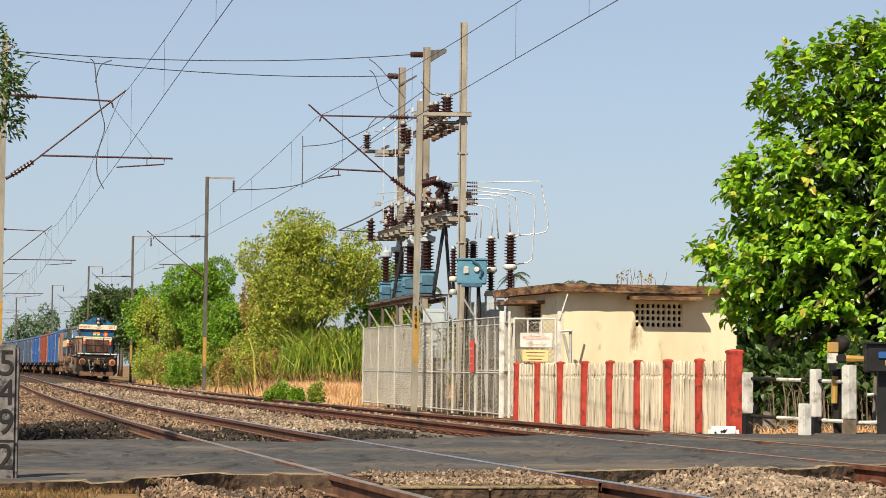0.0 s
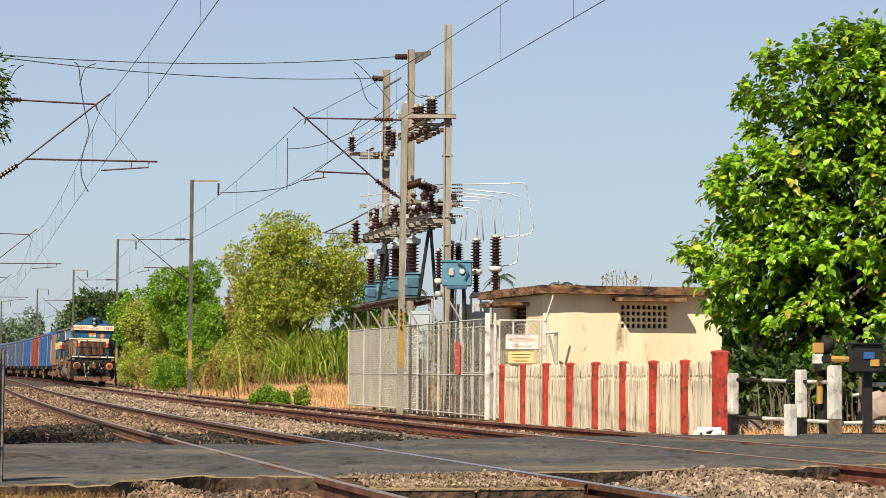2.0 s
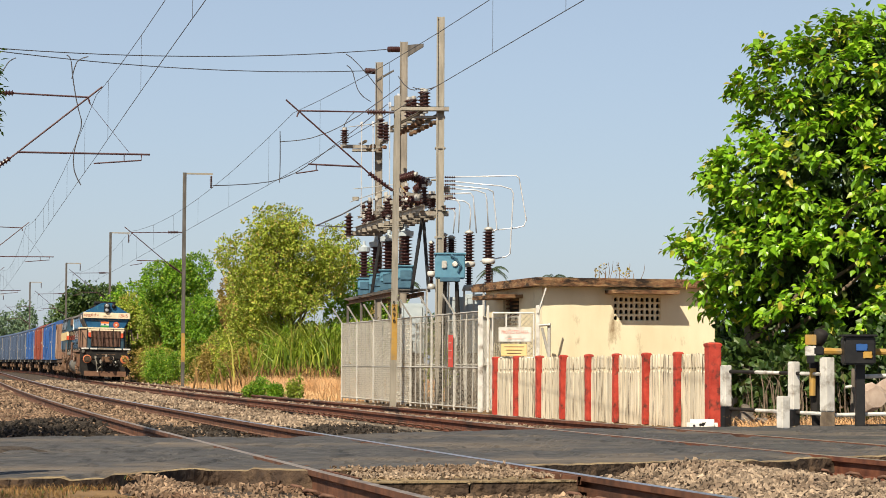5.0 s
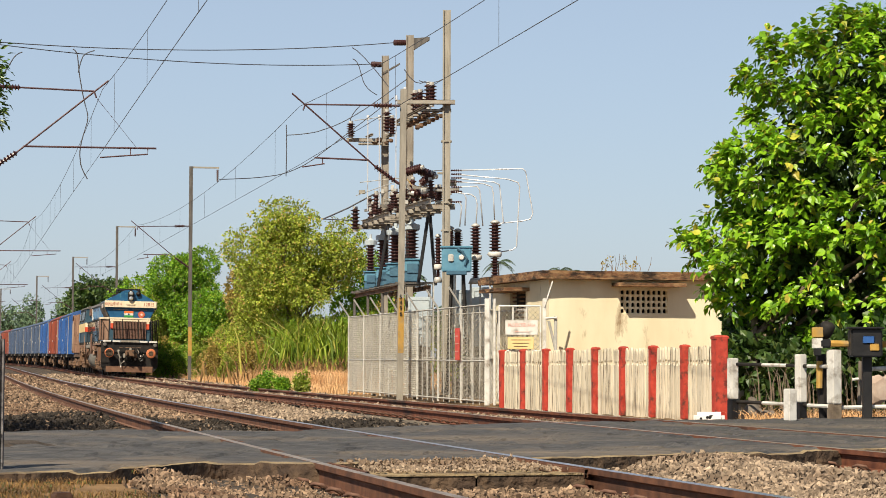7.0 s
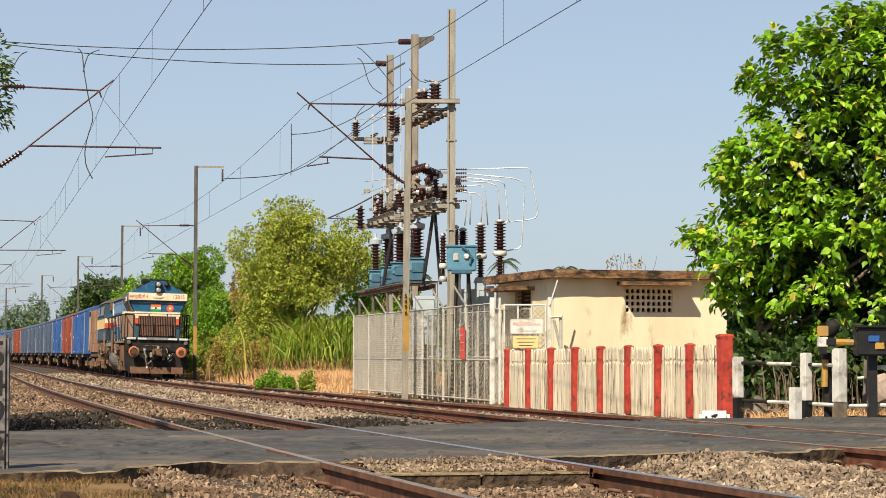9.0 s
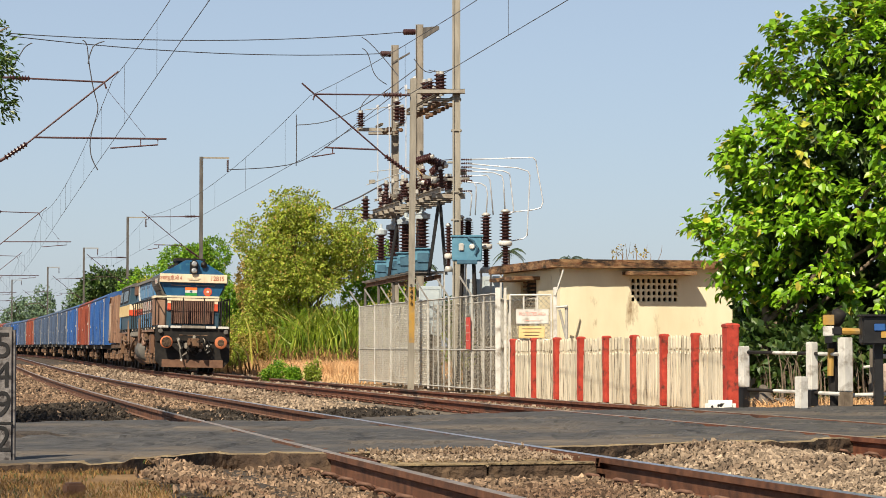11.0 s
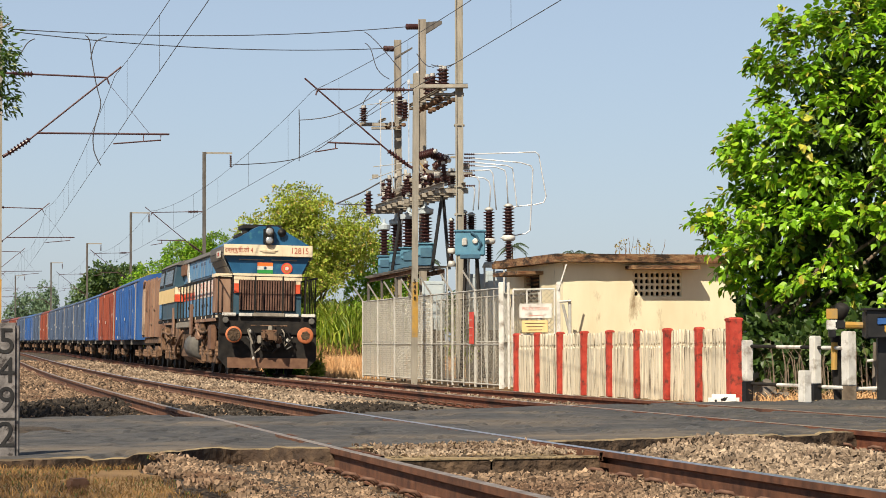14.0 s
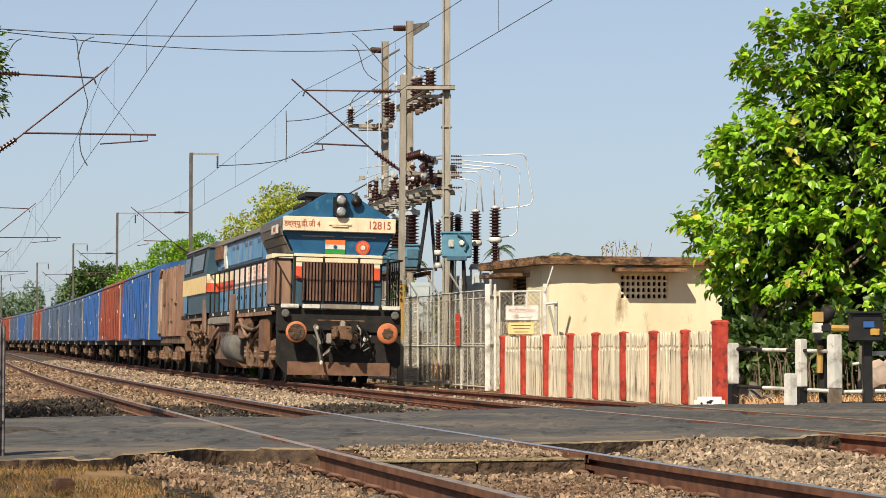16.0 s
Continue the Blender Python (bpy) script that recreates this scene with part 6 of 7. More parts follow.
def build_gate():
    post("gate_post", "white post with black foot beside the palisade", 1297, 31.8, 0.125, 607, 680, 718, M["black"], group="crossing posts")
    post("gate_post", "white post with black foot carrying the rails", 1417, 30.3, 0.125, 600, 685, 722, M["black"], group="crossing posts")
    post("gate_post", "thick white concrete post of the crossing gate", 1476, 29.7, 0.15, 592, 688, 720, M["bark"], group="crossing posts")
    post("marker_post", "short white marker post at the road edge", 1398, 28.6, 0.13, 661, 718, 718, None, group="crossing posts")
    g = thing("guard_rails", "black and white striped pipe rails between the posts", "railing")
    for y0, y1, name in ((618, 622, "upper_rail"), (684, 692, "lower_rail")):
        xs = [1302, 1350, 1393, 1430, 1466]
        for k in range(4):
            f0, f1 = (xs[k] - 1302) / 164, (xs[k + 1] - 1302) / 164
            bar(xs[k], y0 + (y1 - y0) * f0, xs[k + 1], y0 + (y1 - y0) * f1, 31.8 - 2.1 * f0, M["white"] if k % 2 else M["grime"], name, g, 0.026, 31.8 - 2.1 * f1)
    g = thing("guard_rails", "white pipe rails beyond the gate machine", "railing")
    bar(1486, 694, 1640, 690, 29.8, M["white"], "lower_rail", g, 0.026)
    bar(1540, 626, 1640, 622, 30.2, M["white"], "upper_rail", g, 0.03)
    bar(1523, 612, 1520, 700, 30.4, M["sleeper"], "upright", g, 0.03)
    bar(1508, 645, 1540, 640, 30.4, M["white"], "upper_rail", g, 0.02)
    # lifting barrier: machine box on a stand, ochre boom, striped target, lamp hood
    b = thing("lifting_barrier", "level-crossing barrier machine with ochre boom and black box", "barrier")
    c = at(1531, 580, 29.6)
    bm = bmesh.new()
    box(bm, c, (0.42, 0.3, 0.38), 0.02)
    box(bm, c + Vector((0, -0.02, 0.2)), (0.47, 0.36, 0.03), 0.01)
    mb = part("machine_box", bm, M["black"], b)
    bm = bmesh.new()
    box(bm, c + Vector((0.02, -0.16, 0.04)), (0.16, 0.02, 0.1), 0.01)
    part("blue_cover", bm, M["wagonblue"], mb, "blue plastic cover")
    bm = bmesh.new()
    box(bm, c + Vector((0.1, -0.16, -0.06)), (0.13, 0.02, 0.1), 0.01)
    part("ochre_plate", bm, M["yellow"], mb)
    s = at(1534, 610, 29.7)
    bm = bmesh.new()
    box(bm, (s.x, s.y, 0.2), (0.12, 0.12, 1.1), 0.008)
    box(bm, (s.x, s.y, -0.28), (0.5, 0.4, 0.16), 0.02)
    part("stand", bm, M["black"], b)
    bar(1470, 581, 1505, 582, 29.7, M["yellow"], "boom", b, 0.045)
    bar(1557, 582, 1660, 584, 29.7, M["yellow"], "boom", b, 0.045)
    bm = bmesh.new()
    box(bm, at(1462, 581, 29.7), (0.14, 0.1, 0.12), 0.02)
    part("boom_joint", bm, M["black"], b)
    for y0, y1, m in ((552, 571, "yellow"), (572, 590, "white"), (590, 603, "black")):
        p, q = at(1447, y0, 29.7), at(1447, y1, 29.7)
        part("target_band", box(bmesh.new(), (p.x, p.y, (p.z + q.z) / 2), (0.15 if m != "black" else 0.1, 0.05, p.z - q.z - 0.002), 0.008), M[m], b)
    bm = bmesh.new()
    p = at(1463, 560, 29.9)
    lathe(bm, [(0.05, -0.12), (0.09, -0.02), (0.1, 0.1), (0.06, 0.13)], Matrix.Translation(p) @ pose(0, 0, 0, 20, 15), 14)
    part("lamp_hood", bm, M["grime"], b, smooth=True)
    bar(1451, 612, 1450, 660, 29.9, M["yellow"], "counterweight_rod", b, 0.045)
    bar(1453, 600, 1458, 722, 30.0, M["grime"], "back_stand", b, 0.07)
    # stones
    st = thing("whitewashed_block", "whitewashed stone block with a black splash beside the end post", "stone")
    p = at(1255, 711, 31.4)
    bm = bmesh.new()
    box(bm, (p.x, p.y, p.z - 0.06), (0.44, 0.22, 0.26), 0.05, Matrix.Rotation(-0.15, 3, "Z"))
    part("block", bm, M["rubble"], st)
    bm = bmesh.new()
    for dx, dz, r in ((0, 0.0, 0.03), (0.03, 0.01, 0.022), (-0.04, -0.005, 0.02), (-0.13, -0.02, 0.018), (0.1, -0.03, 0.015)):
        lathe(bm, [(r, 0), (r * 0.6, 0.004)], pose(p.x + dx, p.y - 0.112, p.z + dz, 90), 8)
    part("splash", bm, M["black"], st)
    shapes, f0 = rock_shapes(9, 31, 2)
    rng = random.Random(3)
    for k, (px, py, d, r) in enumerate(((1550, 665, 31.2, 0.28), (1582, 650, 31.5, 0.34), (1530, 690, 30.9, 0.16), (1600, 690, 31, 0.22), (1340, 705, 32.3, 0.2), (1360, 712, 32.1, 0.14), (1332, 690, 32.6, 0.18), (1420, 712, 31.6, 0.12))):
        p = at(px, py, d)
        ob = new("boulder", mesh_np("boulder", shapes[k % 9] * r, f0, M["boulder"] if k < 4 else M["sleeper"]))
        ob.matrix_basis = pose(p.x, p.y, max(p.z, -0.1), 20 * k, 10, 40 * k)
        tagged(ob, "pale rough boulder beside the crossing gate" if k < 4 else "grey-brown stone at the foot of the tree", "boulder", "stones by the gate")
    # pale wall remnant behind the near gate post
    w = thing("low_shed", "small pale shed roof behind the palisade end", "shed")
    bm = bmesh.new()
    p = at(1303, 598, 36.0)
    prism(bm, [(-0.25, -1.0), (0.25, -1.0), (0.25, -0.02), (0.02, 0.12), (-0.25, 0.05)], 0.5, Matrix.Translation(p))
    part("shed_body", bm, M["cubicle"], w)
    # kilometre post
    km = thing("kilometre_post", "grey stone kilometre post with black figures and a black foot", "post")
    x0, d = -2.915, 14.55
    bm = bmesh.new()
    box(bm, (x0 - 0.12, d + 0.05, 0.415), (0.24, 0.08, 0.91), 0.02)
    part("slab", bm, M["kmstone"], km)
    bm = bmesh.new()
    box(bm, (x0 - 0.118, d + 0.05, -0.11), (0.23, 0.075, 0.16), 0.01)
    part("foot", bm, M["black"], km)
    for k, (ch, z) in enumerate((("5", 0.74), ("4", 0.545), ("9", 0.35), ("2", 0.12))):
        lettering("figure", ch, 0.24, M["black"], pose(x0 - 0.075, d + 0.007, z, 90), km)
    bm = bmesh.new()
    box(bm, (x0 - 0.11, d + 0.008, 0.232), (0.2, 0.006, 0.014), 0)
    part("dividing_bar", bm, M["black"], km)
    br = thing("broken_brick", "broken red brick lying in the verge grass", "brick")
    bm = bmesh.new()
    p = Vector((-2.02, 11.7, -0.03))
    box(bm, (p.x, p.y, p.z), (0.1, 0.12, 0.09), 0.012, Matrix.Rotation(0.4, 3, "Z"))
    part("block", bm, M["brownband"], br)


build_trees()
build_grass()
build_hut()
build_palisade()
build_enclosure()
build_switchgear()
build_masts()
build_wires()
build_gate()


# ---- the train; local y points the way it runs, local x to its right ----
WHEELSETS = []


def wheelset(parent, y, r=0.5, mat="grime"):
    """An axle with two flanged wheels that turns on its vehicle."""
    w = new("wheelset")
    w.parent, w.matrix_basis = parent, pose(0, y, r)
    for s in (-1, 1):
        bm = bmesh.new()
        lathe(bm, [(r * 0.25, -0.07), (r * 0.86, -0.05), (r * 0.9, -0.065), (r, -0.065), (r, 0.05), (r + 0.028, 0.055), (r + 0.028, 0.08), (r * 0.86, 0.08), (r * 0.8, 0.03), (r * 0.25, 0.04)], pose(s * 0.838, 0, 0, 0, -90 * s), 24)
        part("wheel", bm, M[mat], w)
    bm = bmesh.new()
    tube(bm, [(-0.95, 0, 0), (0.95, 0, 0)], 0.08, 10)
    part("axle", bm, M[mat], w)
    WHEELSETS.append((w, y, r))
    return w


def build_loco():
    L = thing("diesel_locomotive", "dusty blue and cream diesel locomotive with red trim, hood end leading", "locomotive")
    F = 10.45
    REAR = F - 19.0      # back wall of the cab
    # frame and walkway
    bm = bmesh.new()
    box(bm, (0, F - 10.45, 1.6), (2.7, 19.9, 0.12), 0.01)
    box(bm, (0, F - 10.45, 1.42), (2.2, 19.6, 0.26), 0.01)
    part("frame", bm, M["grime"], L, "black grimy underframe")
    # long hood
    bm = bmesh.new()
    prism(bm, [(-0.95, 1.66), (0.95, 1.66), (0.95, 2.79), (-0.95, 2.79)], -1.2, Matrix.Translation((0, F - 0.75, 0)))
    prism(bm, [(-1.1, 1.66), (1.1, 1.66), (1.1, 2.788), (-1.1, 2.788)], -11.05, Matrix.Translation((0, F - 1.95, 0)))
    part("hood_lower", bm, M["cabblue"], L)
    bm = bmesh.new()
    prism(bm, [(-0.95, 2.792), (0.95, 2.792), (1.18, 3.27), (1.2, 3.56), (0.25, 4.1), (-0.25, 4.1), (-1.2, 3.56), (-1.18, 3.27)], -3.4, Matrix.Translation((0, F - 0.75, 0)))
    up = part("radiator_hood", bm, M["locoblue"], L)
    bm = bmesh.new()
    prism(bm, [(-1.14, 2.79), (1.14, 2.79), (1.16, 3.44), (-1.16, 3.44)], -8.85, Matrix.Translation((0, F - 4.15, 0)))
    part("hood_upper", bm, M["sideblue"], L, "faded blue engine hood")
    bm = bmesh.new()
    prism(bm, [(-1.2, 3.44), (1.2, 3.44), (1.12, 3.56), (0.7, 3.68), (-0.7, 3.68), (-1.12, 3.56)], -8.8, Matrix.Translation((0, F - 4.17, 0)))
    part("hood_roof", bm, M["greylouvre"], L, "grimy dark hood roof")
    for s in (-1, 1):
        # dark flared radiator louvres and the little plate over them
        for k in range(4):
            bm = bmesh.new()
            z0, z1 = 2.82 + 0.18 * k, 2.98 + 0.18 * k
            x0, x1 = 0.985 + 0.24 * (z0 - 2.79) / 0.48, 0.985 + 0.24 * (z1 - 2.79) / 0.48
            x0, x1 = min(x0, 1.225), min(x1, 1.225)
            q = [(s * x0, F - 0.85, z0), (s * x1, F - 0.85, z1), (s * x1, F - 4.0, z1), (s * x0, F - 4.0, z0)]
            o = [(a[0] + s * 0.03, a[1], a[2]) for a in q]
            vs = [bm.verts.new(v) for v in q + o]
            for f in ((0, 1, 2, 3), (7, 6, 5, 4), (0, 4, 5, 1), (1, 5, 6, 2), (2, 6, 7, 3), (3, 7, 4, 0)):
                bm.faces.new([vs[i] for i in f])
            bmesh.ops.recalc_face_normals(bm, faces=bm.faces[:])
            part("louvre", bm, M["greylouvre"], up, "grimy grey radiator louvre")
        bm = bmesh.new()
        box(bm, (s * 1.275, F - 1.5, 3.32), (0.02, 0.95, 0.2), 0.01)
        part("side_plate", bm, M["white"], up)
        bm = bmesh.new()
        box(bm, (s * 1.287, F - 1.5, 3.32), (0.008, 0.3, 0.1), 0.0)
        part("script_bar", bm, M["red"], up)
        # painted bands on the hood side, door by door
        for k in range(13):
            y = F - 2.4 - 0.85 * k
            late = k > 8
            bm = bmesh.new()
            box(bm, (s * 1.106, y, 1.95), (0.03, 0.8, 0.54), 0.012)
            d = part("hood_door", bm, M["sideblue"], L)
            bm = bmesh.new()
            box(bm, (s * 1.106, y, 2.58 if late else 2.46), (0.03, 0.8, 0.24 if late else 0.48), 0.012)
            part("cream_panel" if late else "worn_panel", bm, M["lococream" if late else "streak"], L, "" if late else "worn white and pink streaked panel")
            if late:
                part("red_panel", box(bmesh.new(), (s * 1.106, y, 2.34), (0.03, 0.8, 0.24), 0.012), M["locored"], L)
            elif 1 < k < 7:
                bm = bmesh.new()
                for z in (2.3, 2.42, 2.54, 2.63):
                    box(bm, (s * 1.124, y + 0.05 * ((k + int(z * 50)) % 3 - 1), z), (0.006, 0.34, 0.06), 0.0)
                part("script_bar", bm, M["streakred"], L, "faded red painted lettering")
            part("latch", box(bmesh.new(), (s * 1.125, y + 0.32, 1.98), (0.03, 0.05, 0.1), 0.01), M["grime"], d)
        for k in range(10):
            bm = bmesh.new()
            box(bm, (s * 1.158, F - 4.65 - 0.8 * k, 3.1), (0.022, 0.74, 0.54), 0.012)
            d = part("upper_door", bm, M["sideblue"], L)
            if k % 3 != 1:
                part("louvre_slots", box(bmesh.new(), (s * 1.172, F - 4.65 - 0.8 * k, 3.24), (0.014, 0.5, 0.09), 0.004), M["wagongrey"], d)
        bm = bmesh.new()
        tube(bm, [(s * 1.2, F - 4.3, 3.42), (s * 1.2, F - 12.6, 3.42)], 0.03, 6)
        part("gutter_pipe", bm, M["greylouvre"], L)
        # brown box on the walkway behind the front corner
        if s > 0:
            bm = bmesh.new()
            box(bm, (s * 1.18, F - 1.35, 2.18), (0.42, 0.85, 0.98), 0.02)
            part("sand_box", bm, M["vanbrown"], L, "brown dusty sand box")
            bm = bmesh.new()
            box(bm, (s * 1.18, F - 1.35, 2.73), (0.46, 0.95, 0.1), 0.01)
            part("sand_box_lid", bm, M["lococream"], L)
        # handrail: posts and rail along the walkway
        for k in range(13):
            bm = bmesh.new()
            tube(bm, [(s * 1.34, F - 0.75 - 1.02 * k, 1.62), (s * 1.34, F - 0.75 - 1.02 * k, 2.68)], 0.022, 5)
            part("handrail_post", bm, M["grime"], L)
        bm = bmesh.new()
        tube(bm, [(s * 1.34, F - 0.4, 2.68), (s * 1.34, F - 13.0, 2.68)], 0.022, 6)
        part("handrail", bm, M["grime"], L)
        for y, w in ((1.0, 0.5), (2.1, 0.12), (3.9, 0.2), (5.0, 0.1), (6.9, 0.14), (8.8, 0.4), (10.2, 0.1), (12.1, 0.2), (14.0, 0.5), (16.4, 0.3), (18.3, 0.4)):
            part("sill_mark", box(bmesh.new(), (s * 1.352, F - y, 1.6), (0.012, w, 0.07), 0.004), M["lococream"], L)
        # dusty skirt along the sill, tall step plates, boxes and pipes under the walkway
        for y, w in ((5.0, 7.4), (16.2, 5.6)):
            part("sill_skirt", box(bmesh.new(), (s * 1.336, F - y, 1.52), (0.03, w, 0.1), 0.008), M["vanbrown"], L, "dust-caked edge of the walkway")
        for y in (7.4, 13.5):
            bm = bmesh.new()
            box(bm, (s * 1.42, F - y, 1.58), (0.06, 0.6, 0.92), 0.02)
            box(bm, (s * 1.38, F - y + 0.2, 1.2), (0.14, 0.08, 0.3), 0.01)
            part("step_plate", bm, M["vanbrown"], L, "tan dusty step plate")
        for y, w, z, h, m in ((10.4, 5.4, 1.43, 0.2, "poledark"), (2.5, 0.9, 1.02, 0.72, "brownband"), (12.3, 0.9, 1.15, 0.4, "dust"), (6.3, 0.5, 1.2, 0.5, "vanbrown"), (5.2, 0.8, 1.28, 0.3, "dust"), (14.6, 0.7, 1.22, 0.34, "vanbrown"), (16.9, 0.9, 1.2, 0.4, "dust"), (18.6, 0.5, 1.0, 0.8, "dust")):
            bm = bmesh.new()
            box(bm, (s * 1.3, F - y, z), (0.16, w, h), 0.03)
            part("side_box", bm, M[m], L)
        bm = bmesh.new()
        lathe(bm, [(0.1, -0.8), (0.34, -0.78), (0.42, -0.7), (0.42, 0.7), (0.34, 0.78), (0.1, 0.8)], pose(s * 1.0, F - 8.9, 0.78, 90), 20)
        part("air_reservoir", bm, M["greylouvre"], L, "grey dusty air reservoir", smooth=True)
        for k, (y0, y1, z0, z1) in enumerate(((2.9, 7.2, 1.3, 1.18), (10.9, 13.2, 1.25, 0.5), (13.8, 18.4, 1.3, 1.1), (4.2, 6.6, 1.1, 1.34), (15.2, 17.2, 1.02, 1.3))):
            bm = bmesh.new()
            tube(bm, rounded([Vector((s * (1.32 + 0.02 * k), F - y0, z0)), Vector((s * 1.42, F - y0 - 0.3, z0 - 0.24)), Vector((s * 1.4, F - y1 + 0.3, z1 + 0.2)), Vector((s * 1.34, F - y1, z1))]), 0.045, 6)
            part("air_pipe", bm, M["vanbrown" if k % 2 else "dust"], L, smooth=True)
    bm = bmesh.new()
    prism(bm, [(-1.25, 0.45), (-1.0, 0.25), (1.0, 0.25), (1.25, 0.45), (1.25, 1.3), (-1.25, 1.3)], -4.0, Matrix.Translation((0, F - 8.2, 0)))
    part("fuel_tank", bm, M["dust"], L, "dusty brown fuel tank")
    # cab at the trailing end
    yc = F - 13.0
    bm = bmesh.new()
    prism(bm, [(-1.42, 1.66), (1.42, 1.66), (1.45, 2.75), (1.38, 3.42), (-1.38, 3.42), (-1.45, 2.75)], -6.0, Matrix.Translation((0, yc, 0)))
    cab = part("cab", bm, M["cabblue"], L, "dusty dark blue driver's cab")
    bm = bmesh.new()
    prism(bm, [(-1.44, 3.42), (1.44, 3.42), (1.25, 3.56), (0.6, 3.68), (-0.6, 3.68), (-1.25, 3.56)], -6.1, Matrix.Translation((0, yc + 0.05, 0)))
    part("cab_roof", bm, M["greylouvre"], cab, "dark dusty cab roof")
    for s in (-1, 1):
        for y, w in ((yc - 2.1, 2.9), (yc - 4.9, 1.5)):
            tip = Matrix.Rotation(-s * 0.1, 3, "Y")
            bm = bmesh.new()
            box(bm, (s * 1.422, y, 3.06), (0.03, w, 0.6), 0.014, tip)
            fr = part("window_frame", bm, M["grime"], cab)
            bm = bmesh.new()
            box(bm, (s * 1.436, y, 3.06), (0.02, w - 0.2, 0.46), 0.009, tip)
            part("pane", bm, M["glass"], fr)
        bm = bmesh.new()
        box(bm, (s * 1.46, yc - 3.0, 2.43), (0.02, 5.96, 0.46), 0.004)
        part("cab_band", bm, M["cabyellow"], cab)
        bm = bmesh.new()
        box(bm, (s * 1.28, yc + 0.02, 2.58), (0.33, 0.02, 0.24), 0.0)
        part("cab_front_band", bm, M["lococream"], cab)
        part("cab_front_band", box(bmesh.new(), (s * 1.28, yc + 0.02, 2.34), (0.33, 0.02, 0.238), 0.0), M["locored"], cab)
        part("cab_door", box(bmesh.new(), (s * 1.46, yc - 5.2, 1.95), (0.02, 0.8, 0.5), 0.01), M["sideblue"], cab)
        bm = bmesh.new()
        prism(bm, [(0, 2.78), (0.5, 2.78), (0.2, 3.1), (0.3, 3.42), (-0.2, 3.42), (-0.3, 3.1)], 0.03, Matrix.Translation((s * 1.175 + (0.03 if s > 0 else 0.0), F - 11.0, 0)) @ pose(0, 0, 0, 0, 0, 90))
        part("white_stripe", bm, M["white"], L, "white slanting stripe on the hood")
        bm = bmesh.new()
        box(bm, (s * 1.2, F - 12.2, 3.22), (0.1, 1.5, 0.36), 0.02)
        part("blower_box", bm, M["brownband"], L, "brown blower housing")
    bm = bmesh.new()
    box(bm, (0, REAR - 0.65, 2.3), (1.8, 1.3, 1.3), 0.05)
    part("short_hood", bm, M["brownband"], L)
    # roof gear
    for y, w, h in ((F - 2.6, 1.1, 0.12), (F - 5.6, 0.9, 0.16), (F - 8.0, 0.7, 0.12), (F - 10.4, 0.5, 0.2), (F - 15.5, 0.8, 0.14)):
        bm = bmesh.new()
        box(bm, (0, y, 3.74 + h / 2 + (0.35 if y > F - 4 else 0)), (w, 1.2, h), 0.02)
        part("roof_box", bm, M["grime"], L)
    bm = bmesh.new()
    lathe(bm, [(0.1, 0), (0.1, 0.1), (0.12, 0.14)], pose(0.55, F - 1.4, 3.88, 0, 0), 10)
    tube(bm, [(0.75, F - 0.9, 3.82), (0.75, F - 1.9, 3.82)], 0.09, 8)
    part("horn", bm, M["grime"], L)
    # front end: grille, cream bands, number board
    fy = F - 0.75
    bm = bmesh.new()
    box(bm, (0, fy + 0.015, 2.2), (1.54, 0.03, 0.86), 0)
    gr = part("grille", bm, M["grime"], L)
    for k in range(22):
        bm = bmesh.new()
        box(bm, (-0.74 + 1.48 * k / 21, fy + 0.05, 2.2), (0.04, 0.06, 0.84), 0.006)
        part("slat", bm, M["rustgrille"], gr)
    bm = bmesh.new()
    box(bm, (0, fy + 0.03, 2.7), (1.92, 0.07, 0.18), 0.006)
    part("front_cream_band", bm, M["lococream"], L)
    bm = bmesh.new()
    box(bm, (0, fy + 0.075, 3.425), (2.44, 0.16, 0.31), 0.01)
    nb = part("number_board", bm, M["lococream"], L, "cream board with red figures")
    lettering("number", "12815", 0.235, M["boardred"], pose(-0.86, fy + 0.16, 3.425, 90, 0, 180), nb, 0.46)
    lettering("class_letters", "डब्ल्यू.डी.जी 4", 0.17, M["boardred"], pose(0.82, fy + 0.16, 3.42, 90, 0, 180), nb, 0.78)
    bm = bmesh.new()
    box(bm, (0.0, fy + 0.165, 3.43), (0.5, 0.03, 0.05), 0.01)
    box(bm, (0.0, fy + 0.17, 3.39), (0.36, 0.02, 0.05), 0.01)
    part("handle", bm, M["lococream"], nb)
    for s in (-1, 1):
        bm = bmesh.new()
        box(bm, (s * 0.85, fy + 0.03, 2.38), (0.13, 0.05, 0.26), 0.006)
        part("red_marker", bm, M["locored"], L)
        bm = bmesh.new()
        box(bm, (s * 0.85, fy + 0.028, 2.56), (0.13, 0.045, 0.1), 0.004)
        part("cream_marker", bm, M["lococream"], L)
        bm = bmesh.new()
        box(bm, (s * 0.45, fy + 0.02, 3.17), (0.7, 0.05, 0.03), 0.004)
        part("ledge", bm, M["poledark"], L)
    # flag and round emblem on the nose
    for k, m in enumerate(("saffron", "white", "green")):
        bm = bmesh.new()
        box(bm, (0.07, fy + 0.012, 3.05 - 0.1 * k), (0.43, 0.02, 0.098), 0)
        part("flag_band", bm, M[m], L)
    bm = bmesh.new()
    lathe(bm, [(0.042, 0), (0.042, 0.004)], pose(0.07, fy + 0.026, 2.95, -90), 16)
    lathe(bm, [(0.03, 0), (0.03, 0.008)], pose(0.07, fy + 0.022, 2.95, -90), 16)
    part("flag_wheel", bm, M["locoblue"], L)
